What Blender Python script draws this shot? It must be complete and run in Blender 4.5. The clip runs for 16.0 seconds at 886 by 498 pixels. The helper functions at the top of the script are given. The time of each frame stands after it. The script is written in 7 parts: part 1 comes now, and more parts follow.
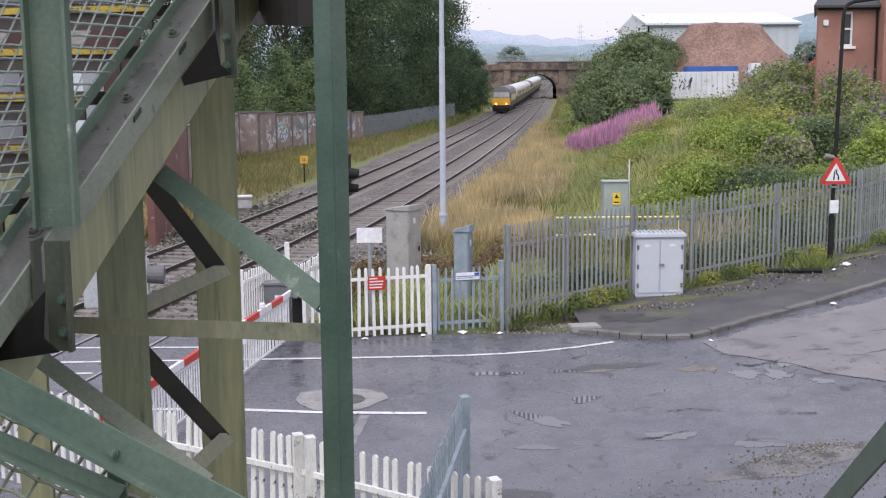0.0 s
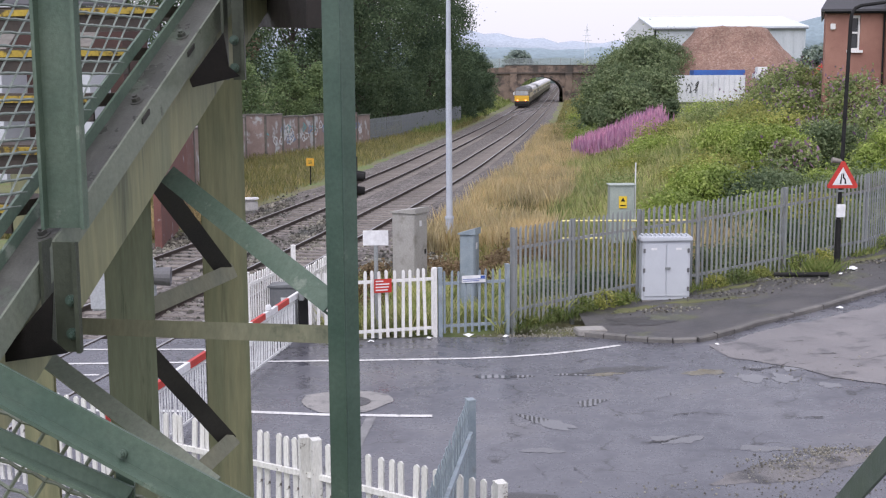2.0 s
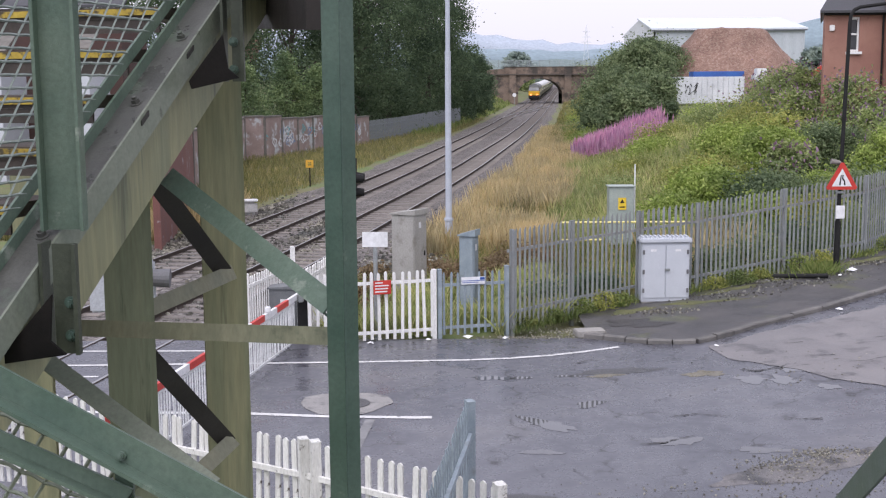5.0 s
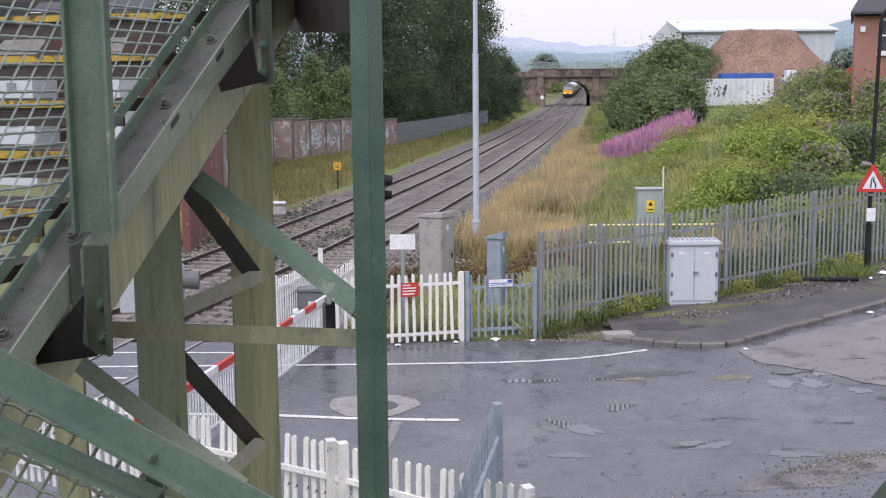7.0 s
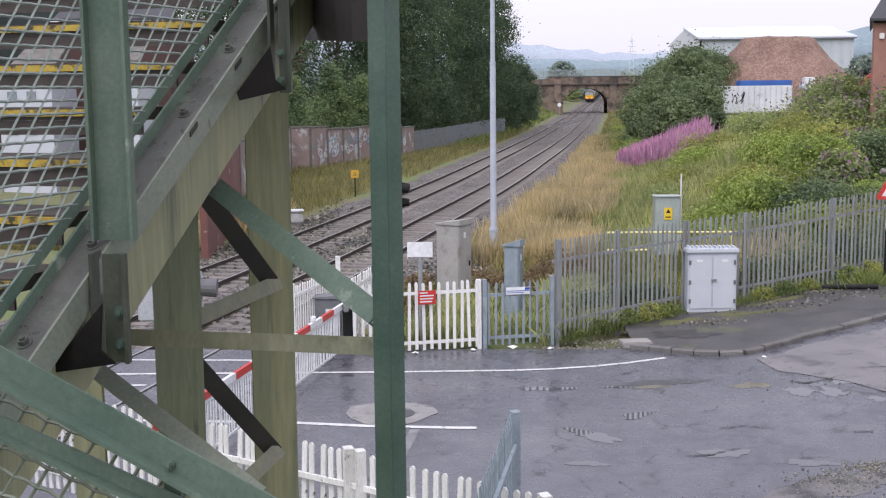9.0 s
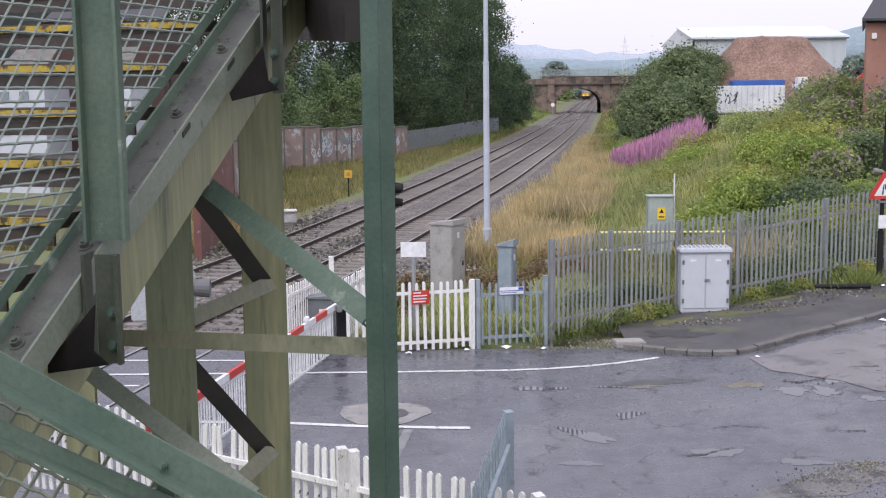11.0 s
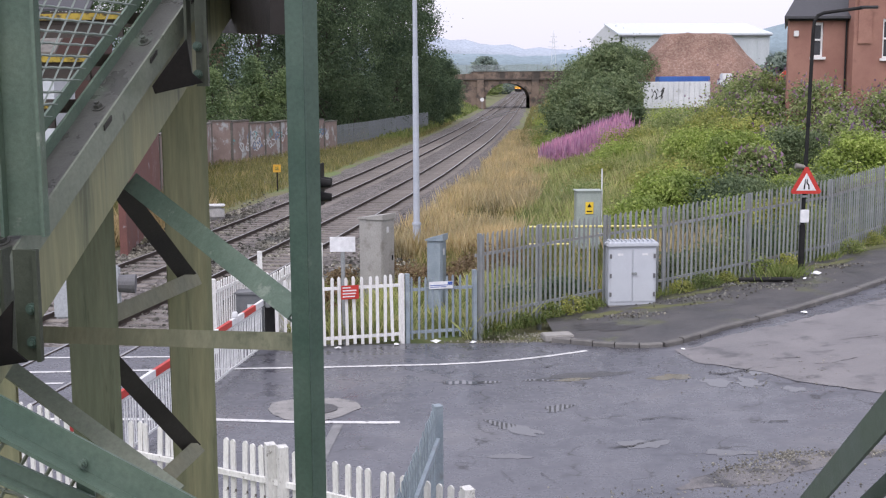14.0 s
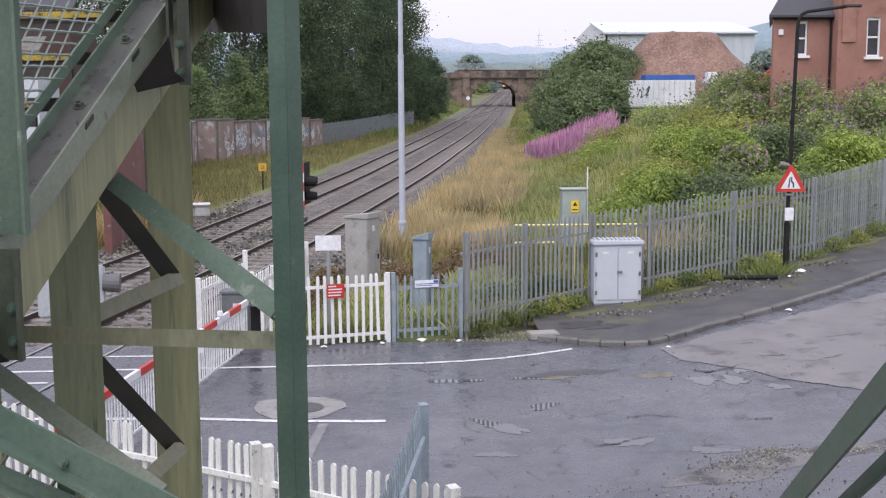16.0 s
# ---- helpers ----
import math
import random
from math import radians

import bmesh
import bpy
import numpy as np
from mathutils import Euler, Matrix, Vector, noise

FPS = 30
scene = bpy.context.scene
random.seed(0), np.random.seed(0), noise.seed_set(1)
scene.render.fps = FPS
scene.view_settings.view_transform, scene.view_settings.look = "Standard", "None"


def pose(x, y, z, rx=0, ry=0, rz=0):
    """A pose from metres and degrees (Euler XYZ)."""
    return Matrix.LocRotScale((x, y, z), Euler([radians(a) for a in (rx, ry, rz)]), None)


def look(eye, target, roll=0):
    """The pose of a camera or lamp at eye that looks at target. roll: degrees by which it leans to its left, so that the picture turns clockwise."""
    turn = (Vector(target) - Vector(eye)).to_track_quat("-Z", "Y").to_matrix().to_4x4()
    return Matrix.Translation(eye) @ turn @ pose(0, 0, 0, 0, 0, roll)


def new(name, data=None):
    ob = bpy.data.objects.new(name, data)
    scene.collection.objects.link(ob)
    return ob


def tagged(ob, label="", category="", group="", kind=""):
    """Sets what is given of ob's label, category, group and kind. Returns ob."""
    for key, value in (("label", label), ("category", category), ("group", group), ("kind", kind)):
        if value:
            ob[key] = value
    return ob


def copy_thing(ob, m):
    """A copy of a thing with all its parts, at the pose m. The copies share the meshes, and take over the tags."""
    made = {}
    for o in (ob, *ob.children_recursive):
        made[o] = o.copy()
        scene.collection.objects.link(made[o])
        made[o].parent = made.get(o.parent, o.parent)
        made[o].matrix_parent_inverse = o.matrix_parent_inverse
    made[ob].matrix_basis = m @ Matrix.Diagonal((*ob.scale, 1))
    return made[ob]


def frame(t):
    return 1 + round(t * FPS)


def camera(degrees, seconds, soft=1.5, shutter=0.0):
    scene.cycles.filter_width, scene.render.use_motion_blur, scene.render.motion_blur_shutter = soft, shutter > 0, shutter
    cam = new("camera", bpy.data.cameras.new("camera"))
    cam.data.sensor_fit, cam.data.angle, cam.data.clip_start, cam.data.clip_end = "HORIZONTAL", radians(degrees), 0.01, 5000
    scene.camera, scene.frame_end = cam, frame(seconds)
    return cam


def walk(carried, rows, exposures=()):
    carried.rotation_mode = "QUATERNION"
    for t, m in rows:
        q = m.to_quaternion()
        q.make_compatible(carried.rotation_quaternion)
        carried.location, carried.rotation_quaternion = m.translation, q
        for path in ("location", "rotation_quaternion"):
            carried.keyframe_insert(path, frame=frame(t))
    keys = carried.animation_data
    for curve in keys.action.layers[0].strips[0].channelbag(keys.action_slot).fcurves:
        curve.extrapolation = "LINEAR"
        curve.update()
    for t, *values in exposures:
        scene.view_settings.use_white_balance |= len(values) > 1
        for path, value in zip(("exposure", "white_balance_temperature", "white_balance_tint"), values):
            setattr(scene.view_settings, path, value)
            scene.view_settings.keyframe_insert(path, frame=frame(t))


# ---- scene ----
cam = camera(40.77, 16.0, soft=1.2)
# seconds, sideways and upward shift of the eye, pitch, lean and yaw
PATH = [
    (0.0, -0.0000, 0.0000, -8.252, 0.500, -0.000),
    (0.5, -0.0011, -0.0019, -8.226, 0.411, -0.113),
    (1.0, -0.0016, -0.0028, -8.168, 0.407, 0.007),
    (1.5, -0.0041, -0.0027, -8.148, 0.366, 0.207),
    (2.0, -0.0059, -0.0021, -8.108, 0.366, 0.304),
    (2.5, -0.0073, -0.0009, -8.098, 0.303, 0.411),
    (3.0, -0.0056, -0.0019, -8.100, 0.357, 0.389),
    (3.5, -0.0044, -0.0018, -8.082, 0.381, 0.263),
    (4.0, -0.0047, -0.0025, -8.075, 0.387, 0.224),
    (6.5, -0.0077, -0.0022, -7.943, 0.449, 0.968),
    (7.0, -0.0091, -0.0027, -7.903, 0.511, 1.583),
    (7.5, -0.0116, -0.0023, -7.760, 0.620, 2.309),
    (8.0, -0.0092, -0.0024, -7.625, 0.727, 2.462),
    (8.5, -0.0094, 0.0005, -7.558, 0.627, 2.490),
    (9.0, -0.0099, -0.0010, -7.532, 0.624, 2.404),
    (11.5, -0.0065, 0.0008, -7.546, 0.642, 1.817),
    (12.0, 0.0030, -0.0004, -7.606, 0.628, 0.736),
    (12.5, 0.0063, 0.0010, -7.699, 0.511, -0.171),
    (13.0, 0.0103, 0.0011, -7.743, 0.421, -0.935),
    (13.5, 0.0099, -0.0006, -7.786, 0.421, -1.197),
    (14.0, 0.0049, -0.0008, -7.825, 0.320, -1.259),
    (14.5, 0.0062, -0.0021, -7.845, 0.306, -1.331),
    (15.0, 0.0126, -0.0004, -7.876, 0.371, -1.462),
    (15.5, 0.0128, -0.0015, -7.882, 0.327, -1.729),
    (16.0, 0.0151, -0.0012, -7.898, 0.330, -1.929),
]
EYE = 5.2
walk(cam, [(t, pose(x, 0, EYE + z, 90 + pitch, lean, yaw)) for t, x, z, pitch, lean, yaw in PATH],
     exposures=[(0, 0.0), (16, 0.0)])

# ---- world and sun: a bright overcast sky ----
world = bpy.data.worlds.new("overcast")
scene.world = world
world.use_nodes = True
wn, wl = world.node_tree.nodes, world.node_tree.links
wn.clear()
sky = wn.new("ShaderNodeTexSky")
sky.sky_type, sky.sun_disc = "NISHITA", False
sky.sun_elevation, sky.sun_rotation = radians(58), radians(150)
sky.air_density, sky.dust_density = 1.0, 4.0
clear = wn.new("ShaderNodeBackground")
clear.inputs["Strength"].default_value = 0.05
wl.new(sky.outputs["Color"], clear.inputs["Color"])
cloud = wn.new("ShaderNodeBackground")
cloud.inputs["Color"].default_value = (0.970, 0.934, 1.095, 1)
cloud.inputs["Strength"].default_value = 0.90
both = wn.new("ShaderNodeAddShader")
wo = wn.new("ShaderNodeOutputWorld")
wl.new(clear.outputs[0], both.inputs[0])
wl.new(cloud.outputs[0], both.inputs[1])
wl.new(both.outputs[0], wo.inputs["Surface"])
sun = new("sun", bpy.data.lights.new("sun", "SUN"))
sun.data.energy, sun.data.angle, sun.data.color = 2.5, radians(55), (1.0, 0.975, 1.02)
sun.matrix_world = look((-30, -50, 80), (0, 0, 0))


# ---- materials ----
def nodes_of(name):
    m = bpy.data.materials.new(name)
    m.use_nodes = True
    n, l = m.node_tree.nodes, m.node_tree.links
    return m, n, l, n["Principled BSDF"]


def ramp_node(n, l, source, stops):
    r = n.new("ShaderNodeValToRGB")
    e = r.color_ramp.elements
    while len(e) < len(stops):
        e.new(0.5)
    for k, (at, c) in enumerate(stops):
        e[k].position = at
        e[k].color = (*c, 1) if len(c) == 3 else c
    l.new(source, r.inputs["Fac"])
    return r.outputs["Color"]


def noise_of(n, l, scale, detail=5, rough=0.6, stretch=(1, 1, 1)):
    co = n.new("ShaderNodeTexCoord")
    mp = n.new("ShaderNodeMapping")
    mp.inputs["Scale"].default_value = stretch
    l.new(co.outputs["Object"], mp.inputs["Vector"])
    t = n.new("ShaderNodeTexNoise")
    t.inputs["Scale"].default_value, t.inputs["Detail"].default_value, t.inputs["Roughness"].default_value = scale, detail, rough
    l.new(mp.outputs["Vector"], t.inputs["Vector"])
    return t.outputs["Fac"]


def mixed(n, l, fac, a, b, mode="MIX"):
    m = n.new("ShaderNodeMix")
    m.data_type, m.blend_type = "RGBA", mode
    ins = [i for i in m.inputs if i.enabled]
    for s, v in zip(ins, (fac, a, b)):
        if hasattr(v, "is_linked"):
            l.new(v, s)
        elif isinstance(v, tuple):
            s.default_value = (*v, 1)
        else:
            s.default_value = v
    return [o for o in m.outputs if o.enabled][0]


def surface(name, c1, c2, scale=3.0, fine=40.0, rough=(0.6, 0.85), bump=0.2, bump_scale=None, metal=0.0, stretch=(1, 1, 1),
            stain=None, stain_scale=1.2, stain_stretch=(1, 1, 1), stain_range=(0.55, 0.7), vary=0.0, distance=0.01, spec=0.5):
    """A worn surface: two colours at a coarse and a fine scale, stains of their own colour, relief, and gloss that varies."""
    m, n, l, p = nodes_of(name)
    coarse = noise_of(n, l, scale, 4, 0.6, stretch)
    grain = noise_of(n, l, fine, 6, 0.7, stretch)
    col = ramp_node(n, l, coarse, [(0.3, c1), (0.7, c2)])
    dark = ramp_node(n, l, grain, [(0.25, (0.72, 0.72, 0.72)), (0.75, (1.15, 1.15, 1.15))])
    col = mixed(n, l, 1.0, col, dark, "MULTIPLY")
    if stain:
        s = noise_of(n, l, stain_scale, 5, 0.65, stain_stretch)
        k = ramp_node(n, l, s, [(stain_range[0], (0, 0, 0)), (stain_range[1], (1, 1, 1))])
        col = mixed(n, l, k, col, stain)
    if vary:
        oi = n.new("ShaderNodeObjectInfo")
        k = ramp_node(n, l, oi.outputs["Random"], [(0.0, (1 - vary,) * 3), (1.0, (1 + vary,) * 3)])
        col = mixed(n, l, 1.0, col, k, "MULTIPLY")
    l.new(col, p.inputs["Base Color"])
    r = ramp_node(n, l, coarse, [(0.3, (rough[0],) * 3), (0.7, (rough[1],) * 3)])
    l.new(r, p.inputs["Roughness"])
    p.inputs["Metallic"].default_value = metal
    p.inputs["Specular IOR Level"].default_value = spec
    if bump:
        b = n.new("ShaderNodeBump")
        b.inputs["Strength"].default_value, b.inputs["Distance"].default_value = bump, distance
        l.new(noise_of(n, l, bump_scale or fine, 6, 0.7, stretch), b.inputs["Height"])
        l.new(b.outputs["Normal"], p.inputs["Normal"])
    return m


def leafy(name, tones, gloss=0.55, patch=0.35):
    """Leaves: tones by leaf and by patch, a little light through them."""
    m, n, l, p = nodes_of(name)
    g = n.new("ShaderNodeNewGeometry")
    stops = [(k / (len(tones) - 1), c) for k, c in enumerate(tones)]
    col = ramp_node(n, l, g.outputs["Random Per Island"], stops)
    big = noise_of(n, l, patch, 3, 0.6)
    k = ramp_node(n, l, big, [(0.3, (0.55, 0.60, 0.62)), (0.7, (1.35, 1.3, 1.1))])
    col = mixed(n, l, 1.0, col, k, "MULTIPLY")
    l.new(col, p.inputs["Base Color"])
    p.inputs["Roughness"].default_value = gloss
    p.inputs["Specular IOR Level"].default_value = 0.25
    tr = n.new("ShaderNodeBsdfTranslucent")
    l.new(col, tr.inputs["Color"])
    mx = n.new("ShaderNodeMixShader")
    mx.inputs[0].default_value = 0.4
    l.new(p.outputs[0], mx.inputs[1])
    l.new(tr.outputs[0], mx.inputs[2])
    l.new(mx.outputs[0], n["Material Output"].inputs["Surface"])
    return m


def glowing(name, colour, strength):
    m, n, l, p = nodes_of(name)
    p.inputs["Base Color"].default_value = (*colour, 1)
    p.inputs["Emission Color"].default_value = (*colour, 1)
    p.inputs["Emission Strength"].default_value = strength
    return m


GREEN = surface("green_paint", (0.082, 0.128, 0.100), (0.130, 0.180, 0.140), 5, 60, (0.3, 0.5), 0.15, stain=(0.24, 0.28, 0.24), stain_scale=9, stain_range=(0.62, 0.72))
GREEN_DARK = surface("green_post_paint", (0.046, 0.082, 0.066), (0.070, 0.112, 0.090), 4, 70, (0.3, 0.5), 0.12, stain=(0.12, 0.16, 0.13), stain_scale=11, stain_range=(0.66, 0.74))
STREAK = surface("streaked_green_paint", (0.185, 0.205, 0.128), (0.330, 0.320, 0.190), 9, 50, (0.4, 0.65), 0.15, stretch=(1, 1, 0.08),
                 stain=(0.085, 0.095, 0.065), stain_scale=9, stain_stretch=(1, 1, 0.06), stain_range=(0.58, 0.68))
# railing green taken darker for the dim light on it; pale scuffs are wear
RAIL_GREEN = surface("dimmed_scuffed_railing_paint", (0.058, 0.096, 0.074), (0.098, 0.138, 0.106), 4, 60, (0.3, 0.55), 0.15, stain=(0.20, 0.235, 0.19), stain_scale=7, stain_range=(0.64, 0.74))
BEAM_BROWN = surface("dark_red_brown_steel", (0.010, 0.008, 0.008), (0.026, 0.020, 0.019), 5, 50, (0.5, 0.75), 0.2)
LEG_GREEN = surface("grey_green_leg_paint", (0.150, 0.180, 0.125), (0.200, 0.220, 0.150), 8, 50, (0.4, 0.6), 0.12, stretch=(1, 1, 0.1), stain=(0.055, 0.065, 0.045), stain_scale=10, stain_stretch=(1, 1, 0.08), stain_range=(0.64, 0.70))
STRIP = surface("pale_green_strip_paint", (0.165, 0.195, 0.155), (0.225, 0.250, 0.200), 7, 60, (0.35, 0.55), 0.12, stain=(0.07, 0.085, 0.06), stain_scale=14, stain_range=(0.66, 0.74))
OLIVE = surface("olive_mossy_paint", (0.130, 0.140, 0.095), (0.200, 0.200, 0.135), 7, 45, (0.45, 0.7), 0.2, stretch=(1, 1, 0.35),
                stain=(0.045, 0.055, 0.035), stain_scale=6, stain_range=(0.6, 0.72))
WET = surface("wet_dirty_steel", (0.060, 0.062, 0.056), (0.110, 0.112, 0.104), 8, 80, (0.2, 0.45), 0.2, stain=(0.10, 0.13, 0.10), stain_scale=5)
SHADOWED = surface("shade_black_steel", (0.006, 0.006, 0.006), (0.018, 0.016, 0.015), 6, 60, (0.7, 0.9), 0.2, spec=0.15)
BRACE_DARK = surface("dark_brown_steel", (0.014, 0.013, 0.012), (0.036, 0.034, 0.030), 6, 60, (0.45, 0.7), 0.2)
MESHY = surface("grey_green_mesh_paint", (0.21, 0.255, 0.235), (0.31, 0.355, 0.33), 12, 80, (0.4, 0.6), 0.1)
YELLOW_EDGE = surface("worn_yellow_paint", (0.36, 0.25, 0.03), (0.46, 0.34, 0.05), 10, 60, (0.5, 0.7), 0.2, stain=(0.05, 0.04, 0.02), stain_scale=22, stain_range=(0.5, 0.6))
TREAD = surface("dirty_stair_tread", (0.030, 0.024, 0.020), (0.075, 0.060, 0.050), 9, 60, (0.4, 0.7), 0.3)
ASPHALT = None
GALV = surface("weathered_galvanised_steel", (0.215, 0.235, 0.240), (0.305, 0.325, 0.330), 4, 50, (0.45, 0.65), 0.12, metal=0.25, stain=(0.19, 0.175, 0.15), stain_scale=2, stain_range=(0.52, 0.7), vary=0.16)
BLUE_GALV = surface("blue_grey_steel_paint", (0.20, 0.25, 0.29), (0.29, 0.34, 0.38), 4, 50, (0.4, 0.6), 0.1, stain=(0.16, 0.17, 0.17), stain_scale=3, vary=0.10)
WHITE_WOOD = surface("white_painted_timber", (0.66, 0.66, 0.65), (0.80, 0.80, 0.79), 5, 45, (0.5, 0.7), 0.15, stretch=(1, 1, 0.3), stain=(0.36, 0.35, 0.30), stain_scale=6, stain_range=(0.66, 0.76), vary=0.06)
WHITE_OLD = surface("peeling_white_timber", (0.55, 0.55, 0.53), (0.72, 0.72, 0.70), 6, 45, (0.5, 0.75), 0.2, stretch=(1, 1, 0.3), stain=(0.10, 0.085, 0.07), stain_scale=12, stain_range=(0.60, 0.66), vary=0.08)
WHITE_PAINT = surface("white_sheet_paint", (0.62, 0.64, 0.65), (0.74, 0.75, 0.76), 3, 30, (0.35, 0.5), 0.05, stain=(0.5, 0.5, 0.48), stain_scale=4)
CAB_GREY = surface("light_grey_cabinet_paint", (0.47, 0.50, 0.55), (0.52, 0.55, 0.60), 2, 90, (0.4, 0.55), 0.05, stain=(0.43, 0.44, 0.45), stain_scale=2, stain_range=(0.62, 0.8))
GREY_STEEL = surface("brownish_grey_cabinet_paint", (0.30, 0.295, 0.28), (0.375, 0.365, 0.35), 2, 30, (0.45, 0.6), 0.06, stain=(0.20, 0.19, 0.17), stain_scale=3)
GREEN_GREY = surface("pale_green_grey_cabinet_paint", (0.27, 0.32, 0.30), (0.35, 0.40, 0.37), 2, 30, (0.45, 0.6), 0.06)
BLACK = surface("black_paint", (0.010, 0.010, 0.011), (0.024, 0.024, 0.024), 6, 60, (0.55, 0.75), 0.1, spec=0.2)
RED = surface("red_paint", (0.42, 0.025, 0.02), (0.55, 0.05, 0.035), 6, 40, (0.4, 0.55), 0.05)
YELLOW = surface("yellow_paint", (0.70, 0.48, 0.03), (0.80, 0.58, 0.06), 5, 40, (0.4, 0.55), 0.05)
PALE_YELLOW = surface("faded_yellow_tube_paint", (0.62, 0.55, 0.16), (0.74, 0.68, 0.30), 5, 40, (0.4, 0.55), 0.05)
SIGN_WHITE = surface("white_sign_face", (0.66, 0.67, 0.69), (0.74, 0.75, 0.77), 5, 8, (0.35, 0.5), 0.03)
BLUE = surface("blue_sign_face", (0.03, 0.08, 0.32), (0.04, 0.11, 0.40), 5, 40, (0.4, 0.5), 0.03)
RAIL_STEEL = surface("polished_rail_steel", (0.34, 0.335, 0.34), (0.44, 0.435, 0.44), 3, 60, (0.30, 0.45), 0.05, metal=0.7)
RAIL_RUST = surface("rusty_rail_side", (0.030, 0.022, 0.018), (0.060, 0.042, 0.032), 5, 60, (0.6, 0.85), 0.2)
SLEEPER = surface("stained_concrete_sleeper", (0.12, 0.105, 0.095), (0.21, 0.19, 0.175), 3, 30, (0.7, 0.9), 0.3, vary=0.15)
LINE_WHITE = surface("worn_white_road_paint", (0.52, 0.52, 0.52), (0.68, 0.68, 0.68), 6, 50, (0.35, 0.6), 0.1, stain=(0.16, 0.16, 0.165), stain_scale=7, stain_range=(0.58, 0.66))
KERB = surface("dirty_kerb_stone", (0.085, 0.082, 0.08), (0.165, 0.158, 0.15), 4, 40, (0.5, 0.8), 0.3, vary=0.15)
CONCRETE = surface("worn_concrete", (0.24, 0.23, 0.22), (0.33, 0.32, 0.30), 6, 50, (0.5, 0.8), 0.3)


def wet_asphalt():
    m, n, l, p = nodes_of("wet_patched_asphalt")
    big, mid, grit = noise_of(n, l, 0.45, 4, 0.6), noise_of(n, l, 2.2, 5, 0.65), noise_of(n, l, 70, 4, 0.7)
    col = ramp_node(n, l, big, [(0.32, (0.064, 0.067, 0.082)), (0.55, (0.090, 0.092, 0.108)), (0.72, (0.122, 0.121, 0.130))])
    spots = ramp_node(n, l, mid, [(0.35, (0.75, 0.75, 0.76)), (0.68, (1.25, 1.24, 1.22))])
    col = mixed(n, l, 1.0, col, spots, "MULTIPLY")
    g = ramp_node(n, l, grit, [(0.3, (0.7, 0.7, 0.7)), (0.75, (1.35, 1.35, 1.35))])
    col = mixed(n, l, 1.0, col, g, "MULTIPLY")
    # dark open cracks, in a net of uneven cells
    co, mp = n.new("ShaderNodeTexCoord"), n.new("ShaderNodeVectorMath")
    mp.operation = "MULTIPLY_ADD"
    wob = n.new("ShaderNodeTexNoise")
    wob.inputs["Scale"].default_value, wob.inputs["Detail"].default_value = 1.6, 6
    l.new(co.outputs["Object"], wob.inputs["Vector"])
    l.new(wob.outputs["Color"], mp.inputs[0])
    mp.inputs[1].default_value = (1.3, 1.3, 0)
    l.new(co.outputs["Object"], mp.inputs[2])
    v = n.new("ShaderNodeTexVoronoi")
    v.feature = "DISTANCE_TO_EDGE"
    v.inputs["Scale"].default_value = 0.55
    l.new(mp.outputs[0], v.inputs["Vector"])
    line = ramp_node(n, l, v.outputs["Distance"], [(0.004, (1, 1, 1)), (0.014, (0, 0, 0))])
    where = ramp_node(n, l, noise_of(n, l, 0.8, 3, 0.5), [(0.48, (0, 0, 0)), (0.6, (1, 1, 1))])
    crack = mixed(n, l, 1.0, line, where, "MULTIPLY")
    col = mixed(n, l, crack, col, (0.012, 0.012, 0.013))
    l.new(col, p.inputs["Base Color"])
    wet = ramp_node(n, l, mid, [(0.36, (0.16, 0.16, 0.16)), (0.5, (0.30, 0.30, 0.30)), (0.66, (0.50, 0.50, 0.50))])
    l.new(wet, p.inputs["Roughness"])
    b = n.new("ShaderNodeBump")
    b.inputs["Strength"].default_value, b.inputs["Distance"].default_value = 0.25, 0.008
    l.new(noise_of(n, l, 9, 8, 0.75), b.inputs["Height"])
    l.new(b.outputs["Normal"], p.inputs["Normal"])
    return m


def stony(name, tones, cell, bump, rough=0.85):
    """Loose stones: each cell its own tone."""
    m, n, l, p = nodes_of(name)
    co = n.new("ShaderNodeTexCoord")
    v = n.new("ShaderNodeTexVoronoi")
    v.inputs["Scale"].default_value = cell
    l.new(co.outputs["Object"], v.inputs["Vector"])
    hsv = n.new("ShaderNodeSeparateColor")
    l.new(v.outputs["Color"], hsv.inputs[0])
    col = ramp_node(n, l, hsv.outputs[0], [(k / (len(tones) - 1), c) for k, c in enumerate(tones)])
    big = ramp_node(n, l, noise_of(n, l, 0.35, 4, 0.6), [(0.3, (0.7, 0.68, 0.66)), (0.7, (1.2, 1.2, 1.2))])
    col = mixed(n, l, 1.0, col, big, "MULTIPLY")
    l.new(col, p.inputs["Base Color"])
    p.inputs["Roughness"].default_value = rough
    b = n.new("ShaderNodeBump")
    b.inputs["Strength"].default_value, b.inputs["Distance"].default_value = bump, 0.05
    b.invert = True
    l.new(v.outputs["Distance"], b.inputs["Height"])
    l.new(b.outputs["Normal"], p.inputs["Normal"])
    return m


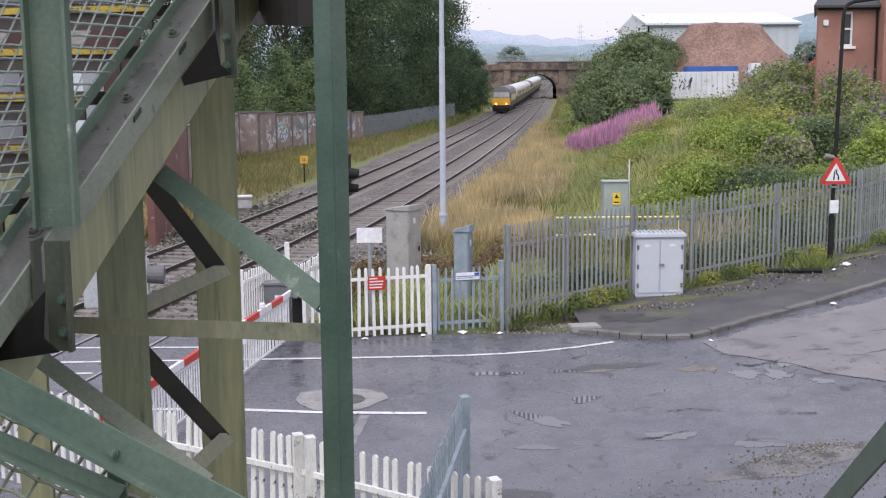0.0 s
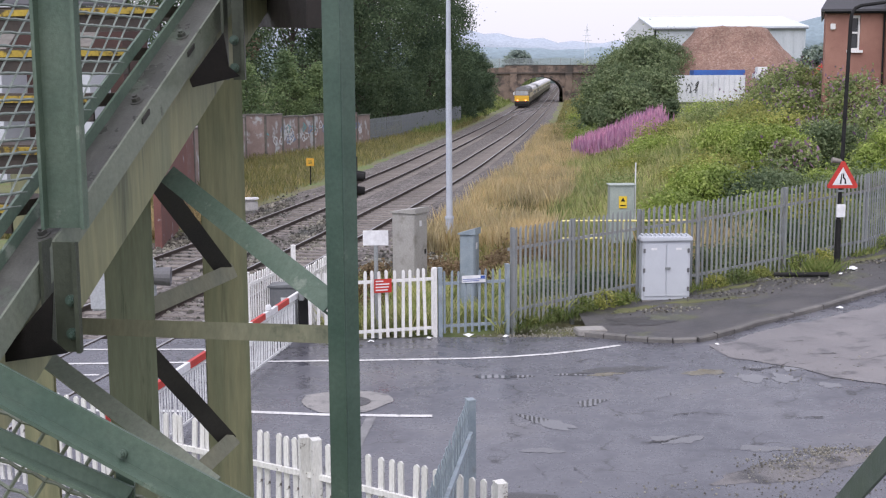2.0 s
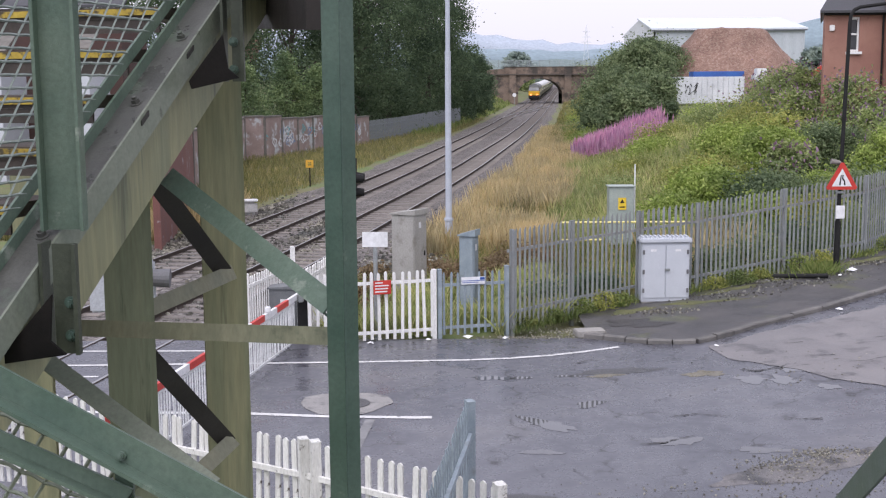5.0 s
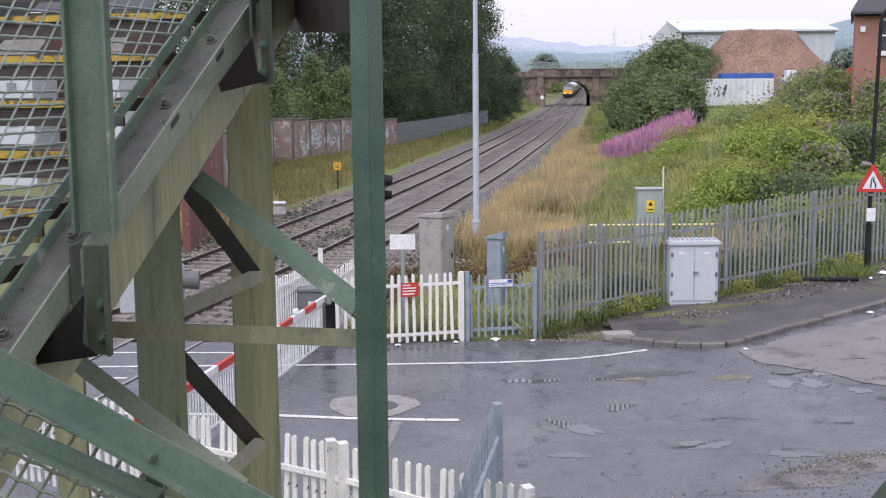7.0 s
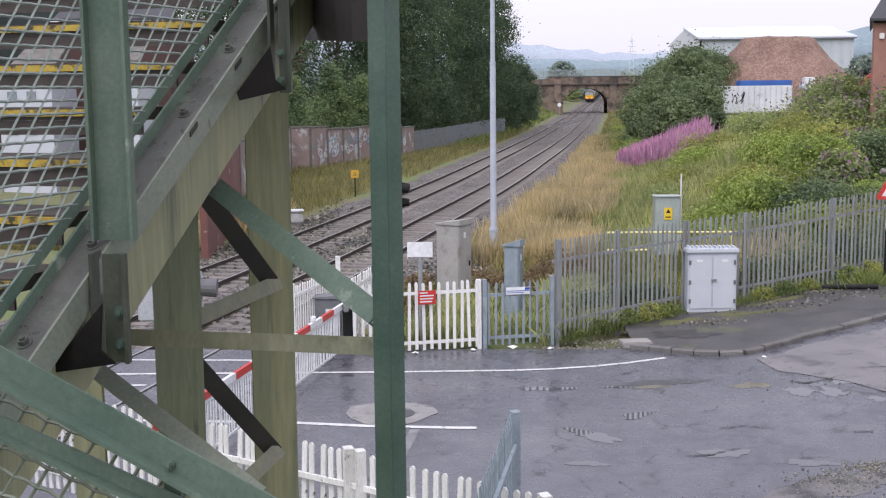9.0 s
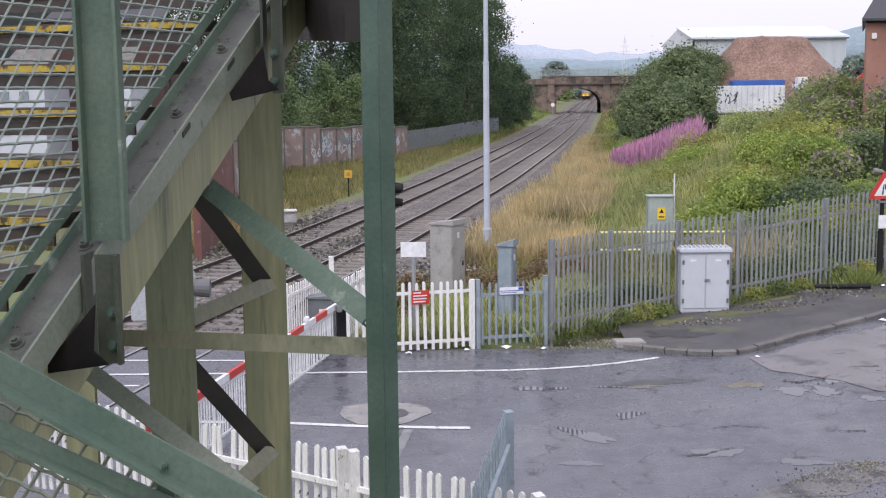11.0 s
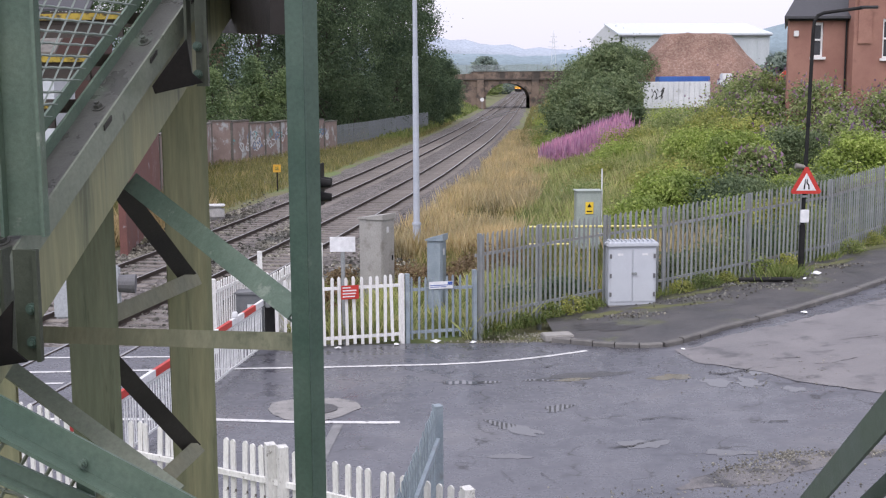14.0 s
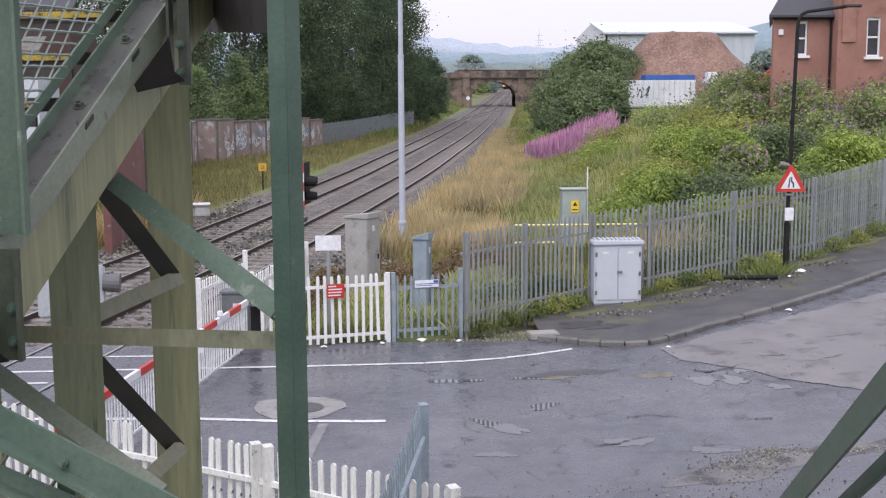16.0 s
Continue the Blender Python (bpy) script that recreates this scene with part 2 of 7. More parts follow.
ASPHALT = wet_asphalt()
BALLAST = stony("track_ballast", [(0.040, 0.034, 0.031), (0.085, 0.076, 0.072), (0.140, 0.128, 0.122), (0.215, 0.20, 0.19)], 11, 0.9)
RUBBLE = stony("crushed_brick_rubble", [(0.16, 0.095, 0.075), (0.20, 0.12, 0.095), (0.23, 0.145, 0.115), (0.28, 0.20, 0.165)], 7.0, 0.9)
GRAVEL = stony("loose_pale_gravel", [(0.10, 0.098, 0.095), (0.20, 0.19, 0.18), (0.32, 0.31, 0.29)], 26, 0.8)
SOIL = surface("weedy_soil", (0.120, 0.118, 0.055), (0.180, 0.160, 0.088), 0.5, 12, (0.8, 0.95), 0.6, stain=(0.110, 0.150, 0.048), stain_scale=0.25, stain_range=(0.45, 0.6), distance=0.06)
PATH_ASPHALT = surface("damp_dark_pavement_asphalt", (0.030, 0.029, 0.031), (0.085, 0.081, 0.080), 1.1, 60, (0.3, 0.65), 0.5, stain=(0.080, 0.085, 0.040), stain_scale=0.9, stain_range=(0.54, 0.66))


# ---- building blocks ----
def mesh_of(name, verts, faces):
    me = bpy.data.meshes.new(name)
    me.from_pydata([tuple(v) for v in verts], [], [tuple(f) for f in faces])
    me.update()
    return me


def part(name, bm, material, parent=None, label="", smooth=False):
    """Links a bmesh (built in the place's own coordinates) as one mesh under its thing."""
    me = bm
    if isinstance(bm, bmesh.types.BMesh):
        bmesh.ops.recalc_face_normals(bm, faces=bm.faces)
        me = bpy.data.meshes.new(name)
        bm.to_mesh(me)
        bm.free()
    if material and not me.materials:
        me.materials.append(material)
    if smooth:
        me.polygons.foreach_set("use_smooth", [True] * len(me.polygons))
    ob = new(name, me)
    if parent is not None:
        ob.parent = parent
        top = parent
        off = Vector((0, 0, 0))
        while top is not None:
            off += top.location
            top = top.parent
        ob.location = -off
    return tagged(ob, label)


def thing(name, at, label, category, group="", kind=""):
    ob = new(name)
    ob.empty_display_size = 0.2
    ob.location = at
    return tagged(ob, label, category, group, kind)


def box(bm, c, s, turn=None):
    """A box with centre c and size s; turn: a 3x3 matrix or degrees about z."""
    r = turn if isinstance(turn, Matrix) else Matrix.Rotation(radians(turn or 0), 3, "Z")
    vs = [bm.verts.new(Vector(c) + r @ Vector((s[0] * i / 2, s[1] * j / 2, s[2] * k / 2))) for i in (-1, 1) for j in (-1, 1) for k in (-1, 1)]
    for f in ((0, 1, 3, 2), (4, 6, 7, 5), (0, 4, 5, 1), (2, 3, 7, 6), (0, 2, 6, 4), (1, 5, 7, 3)):
        bm.faces.new([vs[i] for i in f])
    return bm


def cyl(bm, a, b, r0, r1=None, n=12, caps=True):
    a, b = Vector(a), Vector(b)
    d = (b - a).normalized()
    u = d.orthogonal().normalized()
    w = d.cross(u)
    r1 = r0 if r1 is None else r1
    rings = [[bm.verts.new(p + (u * math.cos(6.28319 * k / n) + w * math.sin(6.28319 * k / n)) * r) for k in range(n)] for p, r in ((a, r0), (b, r1))]
    for k in range(n):
        bm.faces.new((rings[0][k], rings[0][(k + 1) % n], rings[1][(k + 1) % n], rings[1][k]))
    if caps:
        bm.faces.new(rings[0][::-1])
        bm.faces.new(rings[1])
    return bm


def prism(bm, outline, out):
    """A plane outline pushed along the vector out."""
    out = Vector(out)
    a = [bm.verts.new(Vector(p)) for p in outline]
    b = [bm.verts.new(Vector(p) + out) for p in outline]
    bm.faces.new(a)
    bm.faces.new(b[::-1])
    for k in range(len(a)):
        j = (k + 1) % len(a)
        bm.faces.new((a[k], b[k], b[j], a[j]))
    return bm


def section(bm, a, b, outline, side=None):
    """A bar from a to b whose cross-section outline is (sideways, upwards) in metres."""
    a, b = Vector(a), Vector(b)
    d = (b - a).normalized()
    side = Vector(side) if side is not None else d.cross(Vector((0, 0, 1)))
    side = (side - d * side.dot(d)).normalized()
    up = side.cross(d)
    return prism(bm, [a + side * x + up * y for x, y in outline], b - a)


def angle_section(w, h, t=0.009):
    """An L: one leg w in the plane that faces the side, one leg h."""
    return [(0, -w / 2), (t, -w / 2), (t, w / 2 - t), (h, w / 2 - t), (h, w / 2), (0, w / 2)]


def flat(w, t=0.01):
    return [(-t / 2, -w / 2), (t / 2, -w / 2), (t / 2, w / 2), (-t / 2, w / 2)]


def bolt(bm, at, axis, r=0.016, h=0.014):
    at, axis = Vector(at), Vector(axis).normalized()
    cyl(bm, at, at + axis * 0.004, r * 1.45, n=14)
    cyl(bm, at + axis * 0.004, at + axis * h, r, n=6)
    cyl(bm, at + axis * h, at + axis * (h + 0.008), r * 0.55, n=8)
    return bm


def lerp_table(table, x):
    xs, ys = zip(*table)
    return float(np.interp(x, xs, ys))


def smooth(a, b, x):
    t = min(1, max(0, (x - a) / (b - a)))
    return t * t * (3 - 2 * t)


# ---- the lie of the land ----
def rise(x):
    """The side road climbs gently to the east."""
    return 0.075 * math.log1p(math.exp(min(60, 2.0 * (x - 3.6)))) / 2.0 if x < 14 else 0.78 + 0.05 * (x - 14) if x < 30 else 1.58


LINE_X = [(-60, -24.0), (0, -13.9), (20, -10.55), (34.6, -8.07), (47.9, -5.94), (70, -2.75), (105.8, 1.35), (174, 8.4), (265, 18.0), (380, 30.2), (536, 46.0), (800, 72.0)]
LINE_Z = [(-60, 0), (90, 0), (150, -0.25), (200, -0.15), (265, 0.2), (322, 0.85), (380, 1.35), (458, 2.2), (536, 2.65), (800, 3.4)]


def spread(table, y):
    """A smooth run through the table."""
    return sum(lerp_table(table, y + o) for o in (-9, -6, -3, 0, 3, 6, 9)) / 7


def line_at(y, off=0.0):
    """A point of the down line's centre at northing y, moved sideways to the east by off."""
    x, z = spread(LINE_X, y), spread(LINE_Z, y)
    s = (spread(LINE_X, y + 1) - spread(LINE_X, y - 1)) / 2
    k = 1 / math.hypot(1, s)
    return Vector((x + off * k, y - off * s * k, z)), math.atan2(s, 1)


APART = [(-60, 3.45), (55, 3.45), (90, 3.72), (116, 3.92), (170, 4.10), (215, 4.05), (265, 3.80), (330, 3.6), (420, 3.45), (800, 3.45)]


def up_line(y):
    """How far the up line lies east of the down line."""
    return spread(APART, y)


def ground_z(x, y):
    cx, z = spread(LINE_X, y), spread(LINE_Z, y)
    d = x - cx
    e = -(x - 2.64) * 0.56 + (y - 25.8) * 0.83
    bank = 3.0 * smooth(3, 28, e) * smooth(8.5, 20, d)
    z += -0.22 + bank
    if x > 3 and e < 16:
        z += rise(x) * (1 - smooth(2, 16, e))
    z += 5.2 * math.exp(-((y - 270) / 16) ** 2) * (smooth(7.5, 16, d) + smooth(3.5, 13, -d))
    if y > 290:
        z += 3.0 * smooth(290, 340, y) * (smooth(9, 22, d) + smooth(5, 18, -d))
    return z + 0.12 * noise.noise(Vector((x * 0.3, y * 0.3, 0))) * smooth(2.5, 6, abs(d - 1.7))


def sheet(name, xs, ys, height):
    nx, ny = len(xs), len(ys)
    verts = [(x, y, height(x, y)) for y in ys for x in xs]
    faces = [(j * nx + i, j * nx + i + 1, (j + 1) * nx + i + 1, (j + 1) * nx + i) for j in range(ny - 1) for i in range(nx - 1)]
    return mesh_of(name, verts, faces)


xs = [-4000, -2000, -900, -400, -200, -120, -80, -60] + [-50 + 1.5 * k for k in range(94)] + [100, 130, 180, 260, 400, 900, 2000, 4000]
ys = [-1500, -400, -120, -60, -30] + [-20 + 2.5 * k for k in range(20)] + [30 + 2 * k for k in range(60)] + [150 + 6 * k for k in range(45)] + [430 + 40 * k for k in range(12)] + [1000, 1500, 2500, 4500]
me = sheet("ground", xs, ys, ground_z)
tagged(part("ground", me, SOIL, smooth=True), "weedy grass and bare soil round the railway", "ground", kind="structure")


def stretch_of_road(name, ynear, yfar, x0, x1, step, rows, lift, material, label, category):
    xs = [x0 + step * k for k in range(int(round((x1 - x0) / step)) + 1)]
    verts, faces = [], []
    for x in xs:
        a, b = ynear(x), yfar(x)
        for k in range(rows + 1):
            y = a + (b - a) * k / rows
            verts.append((x, y, rise(x) + lift))
    for i in range(len(xs) - 1):
        for k in range(rows):
            p = i * (rows + 1) + k
            faces.append((p, p + rows + 1, p + rows + 2, p + 1))
    return tagged(part(name, mesh_of(name, verts, faces), material), label, category, kind="structure")


KERB_LINE = [(-40, 23.75), (2.7, 23.75), (3.45, 23.25), (4.2, 22.85), (4.86, 22.72), (5.5, 23.15), (6.23, 23.79), (7.49, 24.56), (9.17, 25.83), (10.77, 27.17), (14, 30.2), (40, 54)]
FENCE_LINE = [(1.2, 24.26), (2.64, 25.78), (4.21, 27.05), (5.75, 27.75), (8.23, 29.25), (10.8, 30.85), (14.14, 34.5), (20, 40.5)]
stretch_of_road("road", lambda x: lerp_table([(-40, 13.2), (-3.6, 13.75), (0.5, 11.0), (0.6, 2.0), (40, 2.0)], x), lambda x: lerp_table(KERB_LINE, x),
                -40, 40, 0.5, 6, 0.0, ASPHALT, "wet grey patched asphalt of the road and crossing", "road")
stretch_of_road("pavement", lambda x: lerp_table(KERB_LINE, x) + 0.12, lambda x: lerp_table(FENCE_LINE, x) + 0.15,
                2.8, 20, 0.4, 2, 0.085, PATH_ASPHALT, "dark damp asphalt footway with moss", "pavement")


def strip_along(y0, y1, step, offs_z, name, material, smooth_it=False):
    """A strip that follows the line; offs_z: (sideways, height) across it."""
    verts, faces = [], []
    n = int(round((y1 - y0) / step))
    m = len(offs_z)
    for k in range(n + 1):
        y = y0 + (y1 - y0) * k / n
        for o, dz in offs_z:
            p, _ = line_at(y, o)
            verts.append((p.x, p.y, p.z + dz))
    for k in range(n):
        for i in range(m - 1):
            a = k * m + i
            faces.append((a, a + 1, a + m + 1, a + m))
    return mesh_of(name, verts, faces)


BED = [(-3.6, -0.32), (-2.5, -0.20), (-1.5, -0.135), (1.5, -0.135), (1.7, -0.15), (1.9, -0.135), (5.4, -0.135), (6.2, -0.2), (7.4, -0.35)]
tagged(part("track_bed", strip_along(24.2, 780, 2.0, BED, "track_bed", BALLAST), BALLAST), "grey-brown stone ballast under both tracks", "ballast", kind="structure")
# ---- rails and sleepers ----
railway = thing("railway_track", (0, 30, 0), "double railway track of steel rails on concrete sleepers", "track", kind="structure")


def rail_mesh(second, side, name, y0=-40, y1=780):
    verts, faces = [], []
    prof = [(-0.07, -0.13), (0.07, -0.13), (0.012, -0.10), (0.012, -0.025), (0.036, -0.018), (0.036, 0.012), (0.030, 0.022), (-0.030, 0.022), (-0.036, 0.012), (-0.036, -0.018), (-0.012, -0.025), (-0.012, -0.10)]
    n, m = 200, len(prof)
    for k in range(n + 1):
        y = y0 + (y1 - y0) * (k / n) ** 1.5
        for o, dz in prof:
            p, _ = line_at(y, (up_line(y) if second else 0.0) + side + o)
            verts.append((p.x, p.y, p.z + dz))
    for k in range(n):
        for i in range(m):
            a, b = k * m + i, k * m + (i + 1) % m
            faces.append((a, b, b + m, a + m))
    me = mesh_of(name, verts, faces)
    me.materials.append(RAIL_RUST)
    me.materials.append(RAIL_STEEL)
    me.polygons.foreach_set("material_index", [1 if (k % m) == 6 else 0 for k in range(len(me.polygons))])
    return me


for second in (False, True):
    for s in (-0.752, 0.752):
        part("rail", rail_mesh(second, s, "rail"), None, railway)
# crossover between the two lines short of the bridge
for s in (-0.752, 0.752):
    for ya, yb in ((176, 250),):
        verts = []
        for k in range(41):
            f = k / 40
            y = ya + (yb - ya) * f
            o = up_line(y) * smooth(0, 1, f) + s
            for w, dz in ((-0.036, -0.1), (-0.036, 0.02), (0.036, 0.02), (0.036, -0.1)):
                p, _ = line_at(y, o + w)
                verts.append((p.x, p.y, p.z + dz))
        faces = [(k * 4 + i, k * 4 + i + 1, k * 4 + i + 5, k * 4 + i + 4) for k in range(40) for i in range(3)]
        part("rail", mesh_of("crossover_rail", verts, faces), RAIL_STEEL, railway)
sl = bmesh.new()
box(sl, (0, 0, -0.02), (2.5, 0.26, 0.1))
bmesh.ops.bevel(sl, geom=[e for e in sl.edges], offset=0.02, segments=1, affect="EDGES")
sleeper_mesh = bpy.data.meshes.new("sleeper")
sl.to_mesh(sleeper_mesh)
sl.free()
sleeper_mesh.materials.append(SLEEPER)
far_verts, far_faces = [], []
for second in (False, True):
    for k in range(620):
        y = 24.6 + 0.68 * k
        p, a = line_at(y, up_line(y) if second else 0.0)
        if k < 130:
            ob = new("sleeper", sleeper_mesh)
            ob.parent = railway
            ob.location = (p.x, p.y - 30, p.z - 0.135 + random.uniform(-0.008, 0.012))
            ob.rotation_euler = (0, 0, -a)
        else:
            c, s = math.cos(-a), math.sin(-a)
            b0 = len(far_verts)
            for i, j, h in ((-1.25, -0.13, 0), (1.25, -0.13, 0), (1.25, 0.13, 0), (-1.25, 0.13, 0)):
                far_verts += [(p.x + c * i - s * j, p.y + s * i + c * j, p.z - 0.115), (p.x + c * i - s * j, p.y + s * i + c * j, p.z - 0.2)]
            far_faces += [(b0, b0 + 2, b0 + 4, b0 + 6), (b0, b0 + 1, b0 + 3, b0 + 2), (b0 + 4, b0 + 5, b0 + 7, b0 + 6)]
tagged(part("far_sleepers", mesh_of("far_sleepers", far_verts, far_faces), SLEEPER, railway), kind="stuff")

# ---- the footbridge stair and its trestle ----
footbridge = thing("footbridge_stair", (-1.3, 4.8, 0), "green painted steel footbridge stair on braced trestle legs", "footbridge")
LOW, HIGH = Vector((-1.239, 3.57, 4.743)), Vector((-0.995, 4.468, 5.361))
ALONG = (HIGH - LOW).normalized()
ACROSS = Vector((ALONG.y, -ALONG.x, 0)).normalized()
UPRIGHT = ACROSS.cross(ALONG)
S0, S1 = LOW - ALONG * 1.6, LOW + ALONG * 2.3


def on_stair(s, u, z):
    """A point s along the stringer, u to its outer side, z straight up."""
    return LOW + ALONG * s + ACROSS * u + Vector((0, 0, z))


def along_stair(bm, s0, s1, outline):
    """A bar along the stair; outline: (outwards, straight up)."""
    return prism(bm, [on_stair(s0, u, z) for u, z in outline], ALONG * (s1 - s0))


part("top_flange", along_stair(bmesh.new(), -1.6, 2.3, [(-0.052, -0.012), (0.050, -0.012), (0.050, 0.0), (-0.052, 0.0)]), WET, footbridge, "wet dirty steel flange with bolts")
part("flange_lip", along_stair(bmesh.new(), -1.6, 2.3, [(0.0502, -0.106), (0.0585, -0.106), (0.0585, 0.002), (0.0502, 0.002)]), STRIP, footbridge)
part("upper_leg", along_stair(bmesh.new(), -1.6, 2.3, [(-0.062, -0.012), (-0.0522, -0.012), (-0.0522, 0.046), (-0.062, 0.046)]), GREEN, footbridge)
part("stringer_plate", along_stair(bmesh.new(), -1.6, 2.3, [(-0.012, -0.39), (0.002, -0.39), (0.002, -0.0125), (-0.012, -0.0125)]), STREAK, footbridge, "stringer plate with yellowish streaks")
part("mesh_frame", along_stair(bmesh.new(), -1.6, 2.3, [(-0.095, 0.052), (-0.085, 0.052), (-0.085, 0.103), (-0.095, 0.103)]), GREEN, footbridge)
for s in (-0.42, 0.0, 0.70, 1.117, 1.54, 1.96):
    f = bmesh.new()
    bolt(f, on_stair(s, 0.002, 0.0), UPRIGHT, 0.0165, 0.018)
    part("bolt", f, WET, footbridge)
for s in (0.615, 1.03, 1.45):
    f = bmesh.new()
    along_stair(f, s, s + 0.06, [(0.0588, -0.030), (0.064, -0.030), (0.064, -0.012), (0.0588, -0.012)])
    part("clip", f, BRACE_DARK, footbridge)
# balustrade post on the flange
bp = on_stair(-0.02, -0.02, 0)
f = bmesh.new()
cx0, cy0 = bp.x + 0.104, bp.y - 0.046
prism(f, [(cx0 + i, cy0 + j, bp.z + 0.03) for i, j in ((-0.064, 0), (-0.054, 0), (-0.054, 0.042), (0.054, 0.042), (0.054, 0), (0.064, 0), (0.064, 0.052), (-0.064, 0.052))], (0, 0, 1.66))
part("balustrade_post", f, GREEN, footbridge)
for s in (1.75, -1.1):
    q = on_stair(s, -0.07, 0)
    f = bmesh.new()
    prism(f, [(q.x + i, q.y + j, q.z) for i, j in ((-0.045, 0), (0.045, 0), (0.045, 0.008), (-0.037, 0.008), (-0.037, 0.06), (-0.045, 0.06))], (0, 0, 1.6))
    part("balustrade_post", f, GREEN, footbridge)


def expanded_mesh(corner, right, up, nx, ny, slant, r, rise_row=0.0):
    """Expanded metal: wavy level strands and slanting links, all of flat wire."""
    bm = bmesh.new()
    corner, right, up = Vector(corner), Vector(right), Vector(up)
    nrm = right.cross(up).normalized()

    def wire(a, b, w):
        d = (b - a).normalized()
        s = nrm.cross(d).normalized() * w
        t = nrm * w * 0.8
        v = [bm.verts.new(p + o) for p in (a, b) for o in (s, t, -s, -t)]
        for i in range(4):
            bm.faces.new((v[i], v[(i + 1) % 4], v[4 + (i + 1) % 4], v[4 + i]))

    for j in range(ny):
        for i in range(nx):
            k = i + slant * j
            a = corner + right * k + up * j
            m1 = a + right * 0.45 + up * 0.10
            b = a + right
            wire(a, m1, r)
            wire(m1, b, r)
            wire(b, b + right * slant * 0.9 + up * 0.92, r * 0.95)
    return bm


FLAT = Vector((ALONG.x, ALONG.y, 0)).normalized()


def stair_mesh(cell, row, r):
    """Expanded metal with level rows, held within the sloping balustrade panel."""
    bm = bmesh.new()
    slope = ALONG.z / math.hypot(ALONG.x, ALONG.y)
    nrm = ACROSS

    def wire(a, b, w):
        d = (b - a).normalized()
        sd, th = nrm.cross(d).normalized() * w, nrm * w * 0.8
        v = [bm.verts.new(p + o) for p in (a, b) for o in (sd, th, -sd, -th)]
        for i in range(4):
            bm.faces.new((v[i], v[(i + 1) % 4], v[4 + (i + 1) % 4], v[4 + i]))

    for j in range(110):
        z = -1.0 + row * j
        for i in range(46):
            h = -1.35 + cell * (i + 0.42 * j % 1.0)
            if not (slope * (h + cell) + 0.062 < z < slope * h + 1.25):
                continue
            p = LOW + FLAT * h + ACROSS * -0.087 + Vector((0, 0, z))
            q, m_ = p + FLAT * cell, p + FLAT * cell * 0.5 + Vector((0, 0, row * 0.05))
            wire(p, m_, r)
            wire(m_, q, r)
            wire(p, p + FLAT * cell * 0.42 + Vector((0, 0, row)), r * 1.1)
    return bm


part("mesh_panel", stair_mesh(0.084, 0.0400, 0.0044), MESHY, footbridge, "grey-green expanded metal infill panel")
# treads, rising away
for k in range(11):
    s = -1.15 + 0.293 * k
    q = on_stair(s, -0.10, 0.085)
    f = bmesh.new()
    mid = q - ACROSS * 0.62
    tr = Matrix((ACROSS, Vector((ALONG.x, ALONG.y, 0)).normalized(), Vector((0, 0, 1)))).transposed()
    box(f, mid + Vector((0, 0, -0.03)) + tr @ Vector((0, 0.14, 0)), (1.2, 0.29, 0.045), tr)
    t_ob = part("tread", f, TREAD, footbridge, "dark dirty stair tread")
    f = bmesh.new()
    box(f, mid + Vector((0, 0, -0.026)) + tr @ Vector((0, -0.012, 0)), (1.2, 0.014, 0.024), tr)
    part("nosing", f, YELLOW_EDGE, t_ob, "worn yellow stair nosing")
    f = bmesh.new()
    box(f, mid + Vector((0, 0, -0.078)) + tr @ Vector((0, 0.004, 0)), (1.2, 0.010, 0.050), tr)
    part("riser_plate", f, TREAD, t_ob)
part("inner_stringer", along_stair(bmesh.new(), -1.6, 2.3, [(-1.36, -0.35), (-1.345, -0.35), (-1.345, 0.08), (-1.36, 0.08)]), GREEN_DARK, footbridge)

# trestle legs: rolled H sections, standing on the ground
def h_leg(name, x, y, top, w, d, turn, material):
    bm = bmesh.new()
    t = 0.014
    r = Matrix.Rotation(radians(turn), 3, "Z")
    a, b, c = w / 2, d / 2, t / 2
    out = [(-a, -b), (a, -b), (a, -b + t), (c, -b + t), (c, b - t), (a, b - t), (a, b), (-a, b), (-a, b - t), (-c, b - t), (-c, -b + t), (-a, -b + t)]
    prism(bm, [Vector((x, y, 0)) + r @ Vector((i, j, 0)) for i, j in out], (0, 0, top))
    p = part(name, bm, material, footbridge)
    f = bmesh.new()
    box(f, (x, y, 0.015), (w * 1.6, d * 1.8, 0.03), turn)
    part("base_plate", f, OLIVE, p)


h_leg("trestle_leg", -1.345, 4.90, 4.72, 0.195, 0.16, 14, LEG_GREEN)
h_leg("trestle_leg", -1.084, 5.62, 5.22, 0.200, 0.16, 14, STREAK)
h_leg("trestle_leg", -2.246, 6.309, 4.9, 0.160, 0.16, 14, STREAK)


def brace(name, a, b, w, h, material, label=""):
    bm = bmesh.new()
    a, b = Vector(a), Vector(b)
    view = (Vector((0, 0, 5.2)) - (a + b) / 2).normalized()
    section(bm, a, b, [(x - 0.0, y) for x, y in angle_section(w, -h)], -view)
    return part(name, bm, material, footbridge, label)


# two braces are near-black brown, the others olive or green
brace("brace", (-1.40, 4.25, 4.318), (-0.405, 3.84, 4.369), 0.060, -0.05, OLIVE)
brace("brace", (-1.10, 4.60, 4.842), (-0.405, 3.89, 4.466), 0.078, -0.05, GREEN)
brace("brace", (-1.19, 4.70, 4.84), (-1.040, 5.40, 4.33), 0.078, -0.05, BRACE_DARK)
brace("brace", (-1.000, 5.42, 4.335), (-1.30, 4.93, 4.243), 0.070, -0.05, OLIVE)
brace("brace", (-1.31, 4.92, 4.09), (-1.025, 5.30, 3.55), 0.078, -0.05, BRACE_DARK)
